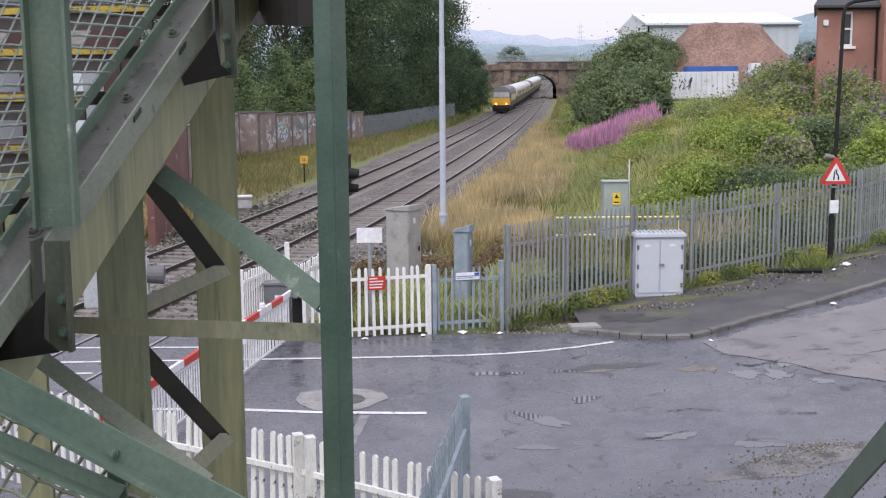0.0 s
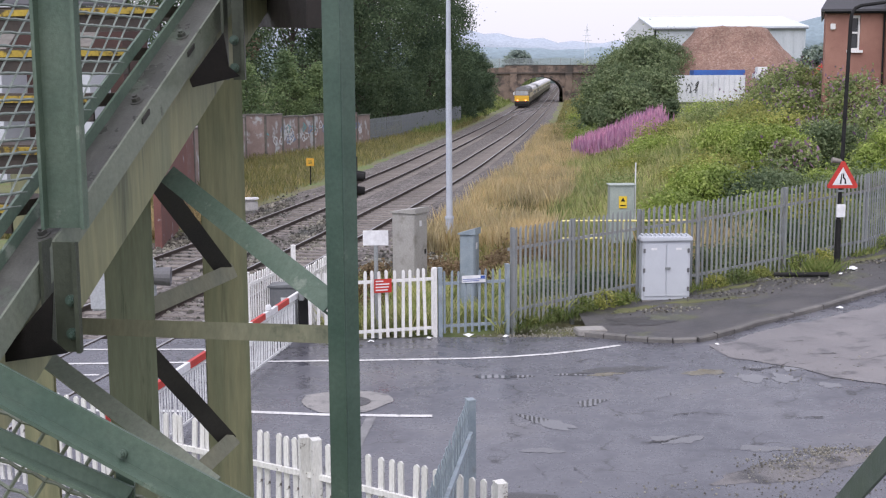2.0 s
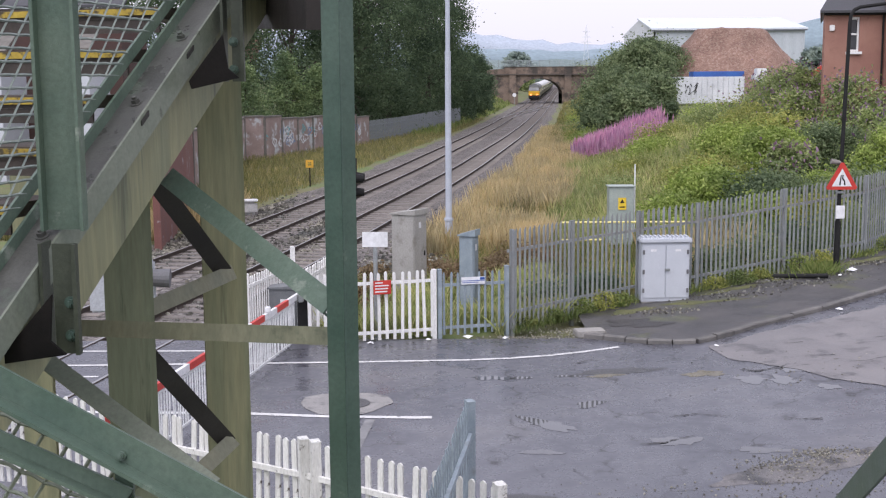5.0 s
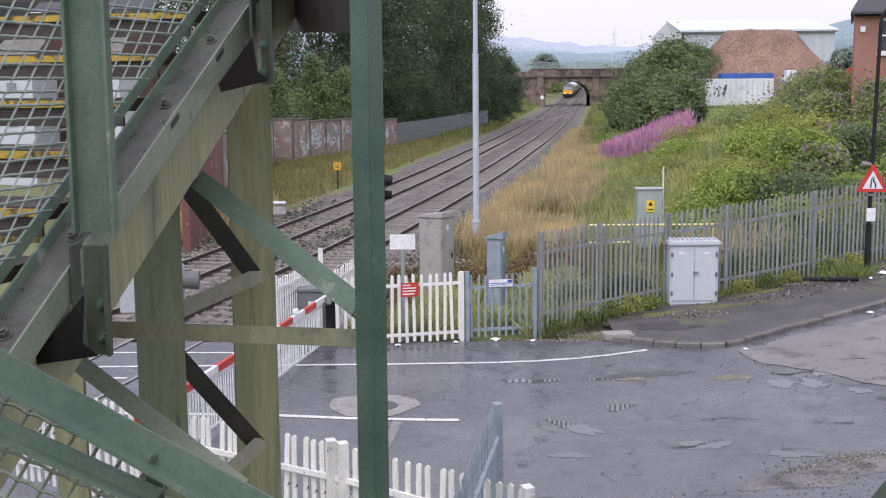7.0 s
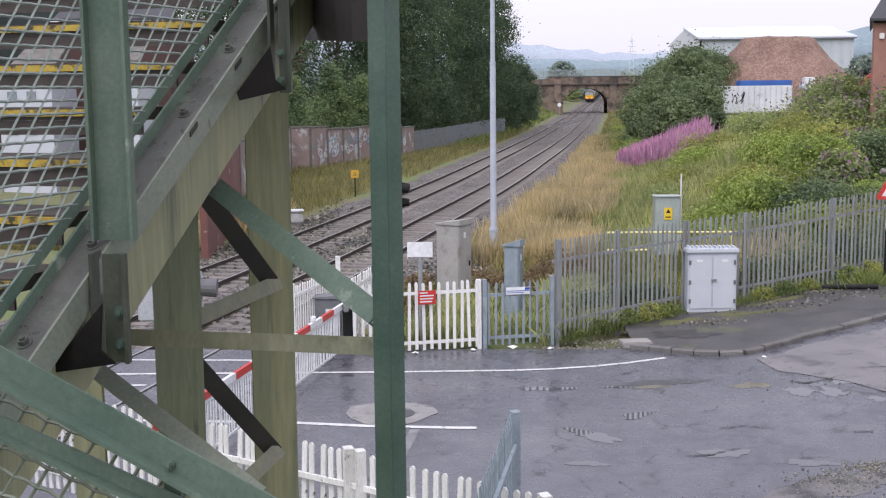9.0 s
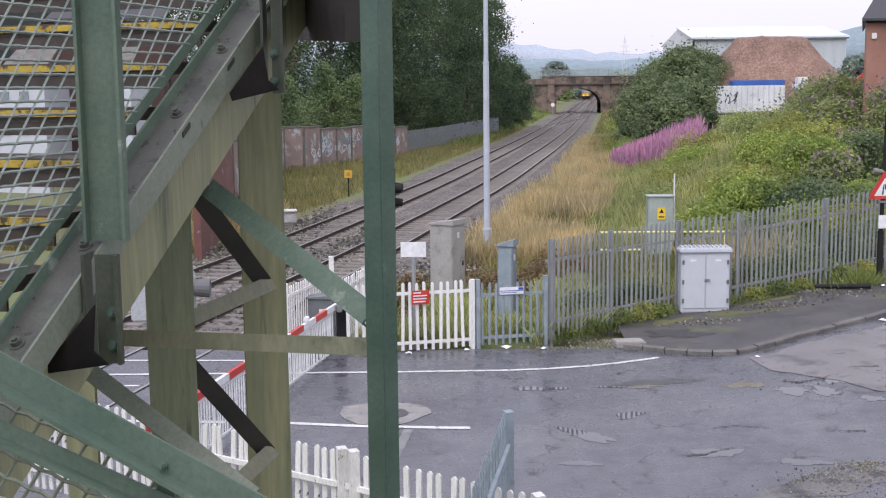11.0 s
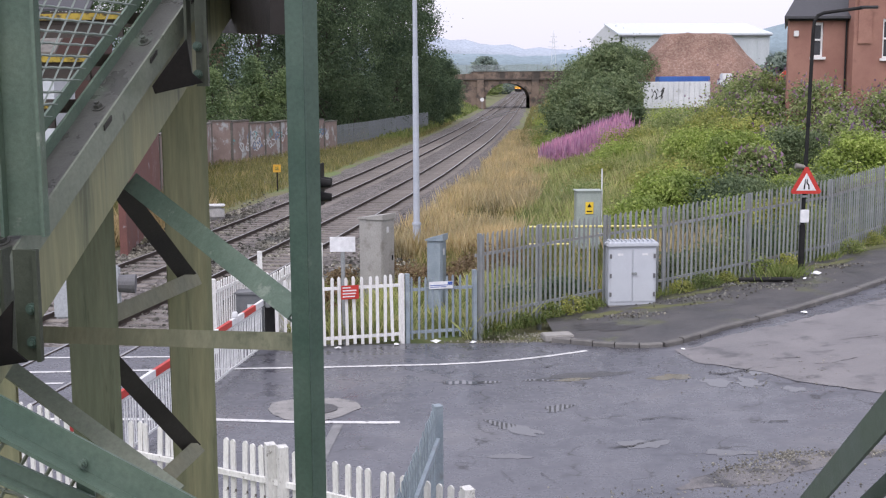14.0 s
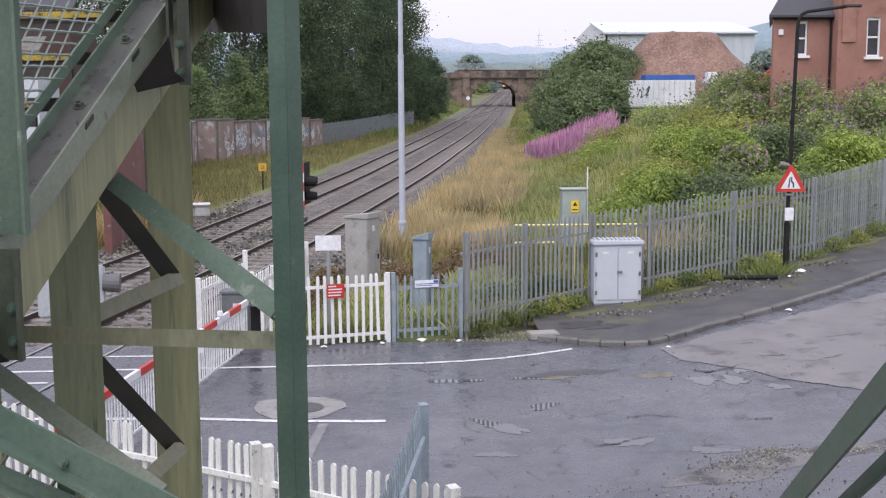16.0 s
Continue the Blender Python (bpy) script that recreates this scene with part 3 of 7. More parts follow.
brace("brace", (-1.00, 5.30, 3.575), (-1.16, 4.95, 3.47), 0.070, -0.05, OLIVE)
part("brace", section(bmesh.new(), (-1.62, 4.52, 4.165), (-0.86, 4.11, 3.765), flat(0.072), (0.25, -0.75, 0.75)), STRIP, footbridge)

# the tall angle post, its edge to the road
f = bmesh.new()
px, py = -0.346, 3.78
prism(f, [(px - 0.004, py + 0.002, 0), (px, py - 0.004, 0), (px + 0.004, py + 0.002, 0), (px + 0.0405, py + 0.034, 0), (px + 0.034, py + 0.041, 0), (px, py + 0.014, 0), (px - 0.054, py + 0.036, 0), (px - 0.060, py + 0.026, 0)], (0, 0, 6.4))
part("angle_post", f, GREEN_DARK, footbridge, "tall dark green steel angle post")
BRACKET = surface("dark_mossy_bracket_paint", (0.030, 0.038, 0.026), (0.060, 0.072, 0.050), 8, 60, (0.4, 0.6), 0.2)
# brackets that hang from the stringer, and the gussets behind them
for (x, y, z0, z1, w), bolts in (((-1.150, 3.44, 4.408, 4.735, 0.112), ((-1.118, 4.562), (-1.119, 4.463))), ((-0.822, 4.57, 5.20, 5.62, 0.086), ((-0.818, 5.349), (-0.819, 5.245)))):
    f = bmesh.new()
    box(f, (x + 0.02, y, (z0 + z1) / 2), (w - 0.04, 0.010, z1 - z0))
    b = part("bracket", f, BRACKET, footbridge, "dark mossy steel bracket")
    for cx_, cy_, sx, sy in ((x - w / 2 + 0.004, y + 0.04, 0.010, 0.09), (x + w / 2 - 0.004, y - 0.012, 0.012, 0.03)):
        g = bmesh.new()
        box(g, (cx_, cy_, (z0 + z1) / 2), (sx, sy, z1 - z0))
        part("flange", g, BRACKET, b)
    for bx, bz in bolts:
        g = bmesh.new()
        bolt(g, (bx, y - 0.006, bz), (0, -1, 0), 0.0125)
        part("bolt", g, GREEN_DARK, b)
# gussets are coloured near-black in place of the shade that lies on them
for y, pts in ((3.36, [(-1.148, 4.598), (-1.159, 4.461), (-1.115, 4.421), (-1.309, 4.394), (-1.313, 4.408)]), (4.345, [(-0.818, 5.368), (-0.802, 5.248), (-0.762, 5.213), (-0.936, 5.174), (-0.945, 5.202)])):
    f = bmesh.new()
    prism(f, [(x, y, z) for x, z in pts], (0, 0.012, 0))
    part("gusset", f, SHADOWED, footbridge, "gusset plate painted black for the shade on it")
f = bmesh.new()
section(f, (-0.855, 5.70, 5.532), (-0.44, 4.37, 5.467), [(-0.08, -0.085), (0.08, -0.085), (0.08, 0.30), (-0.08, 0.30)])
part("landing_beam", f, BEAM_BROWN, footbridge, "dark red-brown landing beam")


# ---- railings beside the viewer's stair ----
def railing(bars, posts, base, label, mesh=None):
    t = thing("stair_railing", base, label, "railing", "stair railings")
    for name, a, b, w, h in bars:
        bm = bmesh.new()
        section(bm, a, b, angle_section(w, -h), (0, 1, 0))
        part(name, bm, RAIL_GREEN, t)
    for x, y, top, w in posts:
        bm = bmesh.new()
        box(bm, (x, y, top / 2), (w, 0.010, top))
        box(bm, (x - w / 2 + 0.005, y + 0.035, top / 2), (0.010, 0.07, top))
        part("post", bm, RAIL_GREEN, t)
    if mesh:
        part("mesh_panel", mesh, STRIP, t, "grey-green diamond mesh infill")
    return t


left = railing([("top_rail", (-1.920, 2.910, 4.908), (-0.352, 2.440, 4.226), 0.070, 0.05), ("lower_rail", (-1.920, 2.835, 4.711), (-0.728, 2.568, 4.274), 0.044, 0.035)],
               [(-0.748, 2.608, 4.330, 0.040)], (-0.716, 2.608, 0), "green painted stair railing with diamond mesh infill",
               expanded_mesh((-1.920, 2.864, 4.280), (0.060, -0.0134, -0.0220), (0.030, 0, 0.046), 24, 9, 0.0, 0.0052))
f = bmesh.new()
bolt(f, (-0.735, 2.548, 4.380), (0, -1, 0.2), 0.007)
part("bolt", f, RAIL_GREEN, left)
right = thing("stair_railing", (1.26, 3.70, 0), "green painted stair railing sloping down to the road", "railing", "stair railings")
for name, a, b, w, h in (("top_rail", (1.247, 3.98, 3.596), (0.994, 2.037, 4.825), 0.088, 0.05), ("lower_rail", (1.406, 3.974, 3.591), (1.178, 2.397, 4.552), 0.056, 0.04)):
    f = bmesh.new()
    section(f, a, b, angle_section(w, -h), (-1, 0, 0))
    part(name, f, RAIL_GREEN, right)
f = bmesh.new()
prism(f, [(1.26 + i, 3.70 + j, 0) for i, j in ((-0.03, 0), (0.03, 0), (0.03, 0.008), (-0.022, 0.008), (-0.022, 0.06), (-0.03, 0.06))], (0, 0, 3.80))
part("post", f, RAIL_GREEN, right)
# ---- fences ----
def pale_mesh(name, w, h, fold, point, n_top=3):
    """A palisade pale: a folded strip with a pointed head."""
    bm = bmesh.new()
    xs_ = [-w / 2, -w / 4, 0, w / 4, w / 2]
    ds = [0, fold, fold * 0.4, fold, 0]
    tops = [h - point, h - point * 0.25, h, h - point * 0.25, h - point]
    t = 0.004
    fr = [(bm.verts.new((x, -d, 0)), bm.verts.new((x, -d, z))) for x, d, z in zip(xs_, ds, tops)]
    bk = [(bm.verts.new((x, -d + t, 0)), bm.verts.new((x, -d + t, z))) for x, d, z in zip(xs_, ds, tops)]
    for k in range(4):
        bm.faces.new((fr[k][0], fr[k + 1][0], fr[k + 1][1], fr[k][1]))
        bm.faces.new((bk[k][0], bk[k][1], bk[k + 1][1], bk[k + 1][0]))
        bm.faces.new((fr[k][1], fr[k + 1][1], bk[k + 1][1], bk[k][1]))
    for k in (0, 4):
        bm.faces.new((fr[k][0], fr[k][1], bk[k][1], bk[k][0]))
    me = bpy.data.meshes.new(name)
    bm.to_mesh(me)
    bm.free()
    return me


def board_mesh(name, w, h, t, point):
    """A timber picket with a bluntly rounded head."""
    bm = bmesh.new()
    prism(bm, [(-w / 2, 0, 0), (w / 2, 0, 0), (w / 2, 0, h - point), (w / 4, 0, h - point * 0.2), (0, 0, h), (-w / 4, 0, h - point * 0.2), (-w / 2, 0, h - point)], (0, t, 0))
    me = bpy.data.meshes.new(name)
    bmesh.ops.recalc_face_normals(bm, faces=bm.faces)
    bm.to_mesh(me)
    bm.free()
    return me


def fence(name, line, pale, material, spacing, rails, post_at, post_size, label, foot=lambda x, y: 0.0, piece="pale", lean=0.35, lift=0.05, rail_size=(0.04, 0.06), near_rails=False):
    """A fence along a broken line: rails, posts, and every pale on its own."""
    a0 = Vector((*line[0], foot(*line[0])))
    t = thing(name, a0, label, "fence", "fences")
    pale.materials.append(material)
    run = 0.0
    for (xa, ya), (xb, yb) in zip(line, line[1:]):
        d = Vector((xb - xa, yb - ya, 0))
        n = d.normalized()
        ang = math.atan2(n.y, n.x)
        nrm = Vector((n.y, -n.x, 0))
        za, zb = foot(xa, ya), foot(xb, yb)
        for z in rails:
            f = bmesh.new()
            out = nrm * (rail_size[0] + 0.012 if near_rails else 0.0)
            section(f, Vector((xa, ya, za + z)) + out, Vector((xb, yb, zb + z)) + out, [(-rail_size[0] - 0.003, -rail_size[1] / 2), (-0.003, -rail_size[1] / 2), (-0.003, rail_size[1] / 2), (-rail_size[0] - 0.003, rail_size[1] / 2)], nrm)
            part("rail", f, material, t)
        run_len, s = d.length, spacing * 0.5
        while s < run_len:
            q = Vector((xa, ya, 0)) + n * s
            ob = new(piece, pale)
            ob.parent = t
            ob.location = Vector((q.x, q.y, za + (zb - za) * s / run_len + lift + random.uniform(-0.012, 0.012))) + nrm * 0.004 - a0
            ob.rotation_euler = (radians(random.gauss(0, lean * 0.3)), radians(random.gauss(0, lean)), ang)
            s += spacing * random.uniform(0.99, 1.01)
    for x, y, h in post_at:
        f = bmesh.new()
        box(f, (x, y, foot(x, y) + h / 2 - 0.1), (post_size, post_size * 1.3, h + 0.2), 20)
        box(f, (x, y, foot(x, y) + h + 0.008), (post_size * 1.05, post_size * 1.35, 0.016), 20)
        part("post", f, material, t)
    return t


PALE = pale_mesh("palisade_pale", 0.068, 2.12, 0.018, 0.07)
fence("palisade_fence", FENCE_LINE, PALE, GALV, 0.150, (0.42, 1.72), [(x + 0.03, y + 0.08, 2.14) for x, y in ((1.25, 24.32), (2.64, 25.78), (4.30, 27.1), (5.80, 27.78), (8.23, 29.25), (10.8, 30.85), (14.14, 34.5), (17, 37.4))], 0.075,
      "tall weathered galvanised steel palisade fence beside footway", foot=lambda x, y: rise(x), lift=0.06)
fence("palisade_gate", [(-0.20, 23.88), (1.12, 24.20)], pale_mesh("gate_pale", 0.052, 1.30, 0.012, 0.05), BLUE_GALV, 0.146, (0.20, 1.08), [(-0.22, 23.88, 1.40), (1.16, 24.22, 1.42)], 0.075,
      "low blue-grey steel palisade gate with information sign")
fence("picket_fence", [(-2.86, 23.15), (-0.34, 23.86)], board_mesh("picket", 0.062, 1.38, 0.022, 0.03), WHITE_WOOD, 0.157, (0.18, 1.19), [(-0.33, 23.88, 1.40)], 0.075,
      "white painted timber picket fence beside the crossing", piece="picket", lean=0.6, lift=0.03)
fence("picket_fence", [(-3.02, 23.55), (-2.72, 25.6), (-2.3, 28.0)], board_mesh("picket_side", 0.062, 1.38, 0.022, 0.03), WHITE_WOOD, 0.16, (0.18, 1.19), [(-3.02, 23.5, 1.5), (-2.3, 28.0, 1.5)], 0.085,
      "white painted timber picket fence running beside the track", piece="picket", lean=0.6, lift=0.03)
fence("picket_fence", [(-4.0, 23.1), (-3.46, 25.7)], board_mesh("picket_thin", 0.045, 1.36, 0.020, 0.03), WHITE_WOOD, 0.13, (0.18, 1.19), [(-4.0, 23.05, 1.46), (-3.44, 25.75, 1.62)], 0.085,
      "white thin-boarded wing fence at the railway edge", piece="picket", lean=0.6, lift=0.03)
fence("picket_fence", [(-6.2, 15.2), (-3.45, 13.62), (-1.5, 12.40), (0.42, 11.02)], board_mesh("picket_old", 0.068, 1.30, 0.022, 0.03), WHITE_OLD, 0.142, (0.30, 0.98), [(-1.46, 12.34, 1.38), (-1.60, 12.44, 1.38), (0.46, 11.0, 1.36)], 0.10,
      "peeling white timber picket fence with gate posts", piece="picket", lean=1.5, lift=0.05, near_rails=True)
fence("palisade_fence", [(0.18, 12.30), (-0.12, 9.97), (-0.34, 8.2)], pale_mesh("near_pale", 0.068, 1.80, 0.020, 0.08), BLUE_GALV, 0.15, (0.35, 1.45), [(0.20, 12.38, 1.80)], 0.085,
      "blue-grey galvanised palisade fence end at the roadside", lift=0.04)


# ---- lineside cabinets ----
def shaped_box(c, s, turn=0, bevel=0.012):
    bm = bmesh.new()
    box(bm, c, s, turn)
    bmesh.ops.bevel(bm, geom=list(bm.edges), offset=bevel, segments=2, affect="EDGES")
    return bm


# white double-door cabinet in front of the fence
wc = thing("roadside_cabinet", (4.88, 26.98, 0.13), "pale grey double-door steel cabinet standing on the footway", "cabinet")
tn = 3.0
part("plinth", shaped_box((4.88, 26.98, 0.14), (1.06, 0.40, 0.10), tn), CONCRETE, wc)
part("body", shaped_box((4.88, 26.98, 0.86), (1.10, 0.42, 1.36), tn), CAB_GREY, wc)
part("lid", shaped_box((4.88, 26.96, 1.585), (1.19, 0.50, 0.10), tn, 0.02), CAB_GREY, wc)
ux, uy = math.cos(radians(tn)), math.sin(radians(tn))
for s in (-1, 1):
    cx, cy = 4.88 + ux * 0.262 * s + uy * 0.222, 26.98 + uy * 0.262 * s - ux * 0.222
    d = part("door", shaped_box((cx, cy, 0.87), (0.50, 0.02, 1.20), tn, 0.006), CAB_GREY, wc)
    for z in (0.44, 0.87, 1.32):
        hx = cx + ux * 0.24 * s
        part("hinge", shaped_box((hx, cy - 0.016, z), (0.045, 0.035, 0.10), tn, 0.005), surface("dark_hinge", (0.10, 0.10, 0.11), (0.16, 0.16, 0.17)) if "dark_hinge" not in bpy.data.materials else bpy.data.materials["dark_hinge"], d)
    part("sticker", shaped_box((cx + 0.02 * s, cy - 0.0125, 1.36), (0.13, 0.004, 0.05), tn, 0.001), SIGN_WHITE, d)
f = shaped_box((4.93, 26.735, 0.92), (0.12, 0.02, 0.05), tn, 0.004)
cyl(f, (4.96, 26.74, 0.92), (4.96, 26.69, 0.92), 0.025)
part("handle", f, GALV, wc)
f = bmesh.new()
for k in range(11):
    box(f, (4.38 + 0.1 * k, 26.96, 1.655), (0.05, 0.3, 0.04), tn)
part("lid_ribs", f, CAB_GREY, wc)


def cabinet(name, x, y, z0, z1, w, d, turn, material, label, slope=0.06, door=True):
    t = thing(name, (x, y, z0), label, "cabinet", "lineside cabinets")
    part("body", shaped_box((x, y, (z0 + z1) / 2), (w, d, z1 - z0), turn, 0.01), material, t)
    r = Matrix.Rotation(radians(turn), 3, "Z")
    bm = bmesh.new()
    o = 0.035
    pts = [(-w / 2 - o, -d / 2 - o, 0), (w / 2 + o, -d / 2 - o, slope), (w / 2 + o, d / 2 + o, slope), (-w / 2 - o, d / 2 + o, 0)]
    lo = [Vector((x, y, z1)) + r @ Vector((a, b, 0.002)) for a, b, c in pts]
    hi = [Vector((x, y, z1)) + r @ Vector((a, b, 0.03 + c)) for a, b, c in pts]
    v = [bm.verts.new(p) for p in lo + hi]
    for q in ((0, 1, 2, 3), (4, 5, 6, 7), (0, 1, 5, 4), (1, 2, 6, 5), (2, 3, 7, 6), (3, 0, 4, 7)):
        bm.faces.new([v[i] for i in q])
    part("lid", bm, material, t)
    if door:
        for side, ww in (((0, -1, 0), w), ((1, 0, 0), d)):
            nrm = r @ Vector(side)
            along = Vector((-nrm.y, nrm.x, 0))
            c = Vector((x, y, 0)) + nrm * ((d if side[0] == 0 else w) / 2 + 0.006)
            f = bmesh.new()
            section(f, c + Vector((0, 0, z0 + 0.12)), c + Vector((0, 0, z1 - 0.06)), [(-0.006, -ww / 2 + 0.03), (0.006, -ww / 2 + 0.03), (0.006, ww / 2 - 0.03), (-0.006, ww / 2 - 0.03)], nrm)
            dd = part("door", f, material, t)
        q = c + along * 0.14 + Vector((0, 0, z0 + (z1 - z0) * 0.55))
        part("handle", shaped_box(q + nrm * 0.02, (0.03, 0.03, 0.12), turn, 0.004), BLACK, dd)
        q = c - along * 0.05 + Vector((0, 0, z1 - 0.25))
        part("label_plate", shaped_box(q + nrm * 0.01, (0.006, 0.10, 0.14), turn, 0.001), SIGN_WHITE, dd)
    return t


cabinet("relay_cabinet", -1.00, 29.0, -0.15, 1.98, 0.66, 0.56, -30, GREY_STEEL, "tall brownish-grey relay cabinet beside the track", 0.10)
cabinet("telephone_cabinet", 0.42, 26.5, -0.1, 1.76, 0.35, 0.30, -20, BLUE_GALV, "narrow blue-grey cabinet with a sloping lid", 0.12)
gc = cabinet("equipment_cabinet", 5.17, 36.0, 0.25, 2.0, 0.74, 0.55, 0, GREEN_GREY, "pale green-grey equipment cabinet with warning label", 0.0, door=False)
f = bmesh.new()
box(f, (5.19, 35.71, 1.50), (0.24, 0.012, 0.36))
lab = part("warning_label", f, YELLOW, gc, "yellow warning label with dark symbol")
f = bmesh.new()
prism(f, [(5.12, 35.70, 1.52), (5.26, 35.70, 1.52), (5.19, 35.70, 1.64)], (0, 0.003, 0))
part("symbol", f, BLACK, lab)
f = bmesh.new()
box(f, (5.19, 35.702, 1.40), (0.16, 0.006, 0.035))
part("text_bar", f, BLACK, lab)
f = bmesh.new()
cyl(f, (5.62, 36.1, 0.3), (5.62, 36.1, 2.66), 0.022)
part("antenna_rod", f, SIGN_WHITE, gc)
cabinet("barrier_cabinet", -3.43, 24.2, -0.1, 1.0, 0.54, 0.40, -4, surface("mid_grey_paint", (0.13, 0.14, 0.15), (0.18, 0.19, 0.20), 3, 40), "grey crossing equipment cabinet by the white fence", 0.05, door=False)
f = bmesh.new()
box(f, (-3.42, 23.99, 0.75), (0.12, 0.012, 0.09))
tagged(part("notice_plate", f, SIGN_WHITE), "small white notice on the grey cabinet", "sign")

# yellow guard rail by the equipment cabinet
gr_ = thing("guard_rail", (2.9, 31.0, 0), "pale yellow tubular guard rail behind the fence", "guard rail")
for z, x1 in ((1.50, 6.15), (1.04, 4.0)):
    f = bmesh.new()
    cyl(f, (2.9, 31.0, z), (x1, 31.0, z), 0.03)
    part("tube", f, PALE_YELLOW, gr_)
for x in (2.9, 4.5, 6.15):
    f = bmesh.new()
    cyl(f, (x, 31.0, -0.1), (x, 31.0, 1.50), 0.028)
    part("upright", f, PALE_YELLOW, gr_)

# ---- signs and posts ----
sb = thing("sign_board", (-1.53, 24.15, 0), "blank white board on a grey steel post", "sign")
part("board", shaped_box((-1.53, 24.10, 2.00), (0.52, 0.015, 0.31), 0, 0.004), SIGN_WHITE, sb)
f = bmesh.new()
cyl(f, (-1.53, 24.15, -0.1), (-1.53, 24.15, 2.1), 0.045)
part("pole", f, GALV, sb)
rs = thing("warning_sign", (-1.36, 23.52, 0.97), "red warning notice with white lettering on fence", "sign")
part("plate", shaped_box((-1.36, 23.515, 1.11), (0.36, 0.012, 0.28), 15.7, 0.003), RED, rs)
for k, w in enumerate((0.16, 0.28, 0.27, 0.25)):
    f = bmesh.new()
    box(f, (-1.36 - (0.3 - w) / 2 * 0.96, 23.515 - (0.3 - w) / 2 * 0.27 - 0.0, 1.205 - 0.06 * k), (w, 0.018, 0.024), 15.7)
    part("text_bar", f, SIGN_WHITE, rs)
bs = thing("information_sign", (0.47, 23.98, 1.0), "white and blue information sign on the gate", "sign")
part("plate", shaped_box((0.47, 23.985, 1.16), (0.50, 0.012, 0.15), 13.6, 0.003), SIGN_WHITE, bs)
for dx, dz, w, h in ((0.19, 0.04, 0.10, 0.05), (-0.06, -0.035, 0.34, 0.012), (0.0, 0.0, 0.48, 0.014)):
    f = bmesh.new()
    box(f, (0.47 + dx * 0.97, 23.985 + dx * 0.235, 1.16 + dz), (w, 0.020, h), 13.6)
    part("text_bar", f, BLUE, bs)

mast = thing("lighting_mast", (-0.03, 38.0, -0.15), "tall grey steel mast beside the railway", "mast")
GREY_MAST = surface("pale_grey_mast_paint", (0.40, 0.44, 0.51), (0.47, 0.51, 0.58), 2, 40, (0.4, 0.55), 0.05)
for nm, z0, z1, r0, r1 in (("lower_tube", -0.2, 0.76, 0.125, 0.125), ("collar", 0.76, 0.84, 0.150, 0.150), ("middle_tube", 0.84, 6.05, 0.105, 0.092), ("joint", 6.05, 6.11, 0.10, 0.10), ("upper_tube", 6.11, 12.5, 0.076, 0.06)):
    f = bmesh.new()
    cyl(f, (-0.03, 38.0, z0), (-0.03, 38.0, z1), r0, r1, 20)
    part(nm, f, GREY_MAST, mast)

lp = thing("street_lamp", (9.47, 28.95, 0.45), "black street lamp column carrying a road sign", "street lamp")
f = bmesh.new()
cyl(f, (9.47, 28.95, 0.4), (9.47, 28.95, 1.75), 0.075, 0.072, 14)
part("base", f, BLACK, lp)
f = bmesh.new()
cyl(f, (9.47, 28.95, 1.75), (9.57, 28.95, 6.50), 0.05, 0.045, 14)
part("column", f, BLACK, lp)
f = bmesh.new()
pts = [Vector((9.57, 28.95, 6.50)), Vector((9.59, 28.95, 6.68)), Vector((9.67, 28.95, 6.81)), Vector((9.81, 28.95, 6.87)), Vector((10.75, 28.95, 6.99))]
for a, b in zip(pts, pts[1:]):
    cyl(f, a, b, 0.042, 0.042, 10)
part("arm", f, BLACK, lp)
f = shaped_box((10.9, 28.95, 7.0), (0.46, 0.17, 0.07), 0, 0.03)
part("lantern", f, surface("dark_grey_lantern", (0.05, 0.05, 0.055), (0.08, 0.08, 0.085)), lp)
SY = 28.84
tri = lambda s, y, cz=2.82: [(9.495 - 0.375 * s, y, cz - 0.245 * s), (9.495 - 0.34 * s, y, cz - 0.30 * s + 0.0), (9.495 + 0.34 * s, y, cz - 0.30 * s), (9.495 + 0.375 * s, y, cz - 0.245 * s), (9.495 + 0.035 * s, y, cz + 0.355 * s), (9.495 - 0.035 * s, y, cz + 0.355 * s)]
f = bmesh.new()
prism(f, tri(1, SY), (0, 0.012, 0))
sg = part("road_sign", f, RED, lp, "red-bordered triangular road-narrows sign")
f = bmesh.new()
prism(f, [(9.495 - 0.245, SY - 0.004, 2.60), (9.495 + 0.245, SY - 0.004, 2.60), (9.495, SY - 0.004, 3.03)], (0, 0.003, 0))
part("face", f, SIGN_WHITE, sg)
f = bmesh.new()
prism(f, [(9.425, SY - 0.008, 2.63), (9.465, SY - 0.008, 2.63), (9.482, SY - 0.008, 2.88), (9.462, SY - 0.008, 2.88)], (0, 0.003, 0))
part("left_bar", f, BLACK, sg)
f = bmesh.new()
prism(f, [(9.54, SY - 0.008, 2.63), (9.585, SY - 0.008, 2.63), (9.57, SY - 0.008, 2.74), (9.522, SY - 0.008, 2.80), (9.528, SY - 0.008, 2.88), (9.502, SY - 0.008, 2.88), (9.492, SY - 0.008, 2.78), (9.542, SY - 0.008, 2.72)], (0, 0.003, 0))
part("right_bar", f, BLACK, sg)
part("notice_bag", shaped_box((9.49, 28.86, 1.97), (0.22, 0.03, 0.32), 0, 0.012), SIGN_WHITE, lp, "wrinkled white notice tied to the column")
part("band", shaped_box((9.48, 28.95, 2.45), (0.16, 0.16, 0.05), 0, 0.01), GALV, lp)
f = bmesh.new()
cyl(f, (9.25, 28.95, 3.20), (9.51, 28.95, 3.16), 0.07, 0.05)
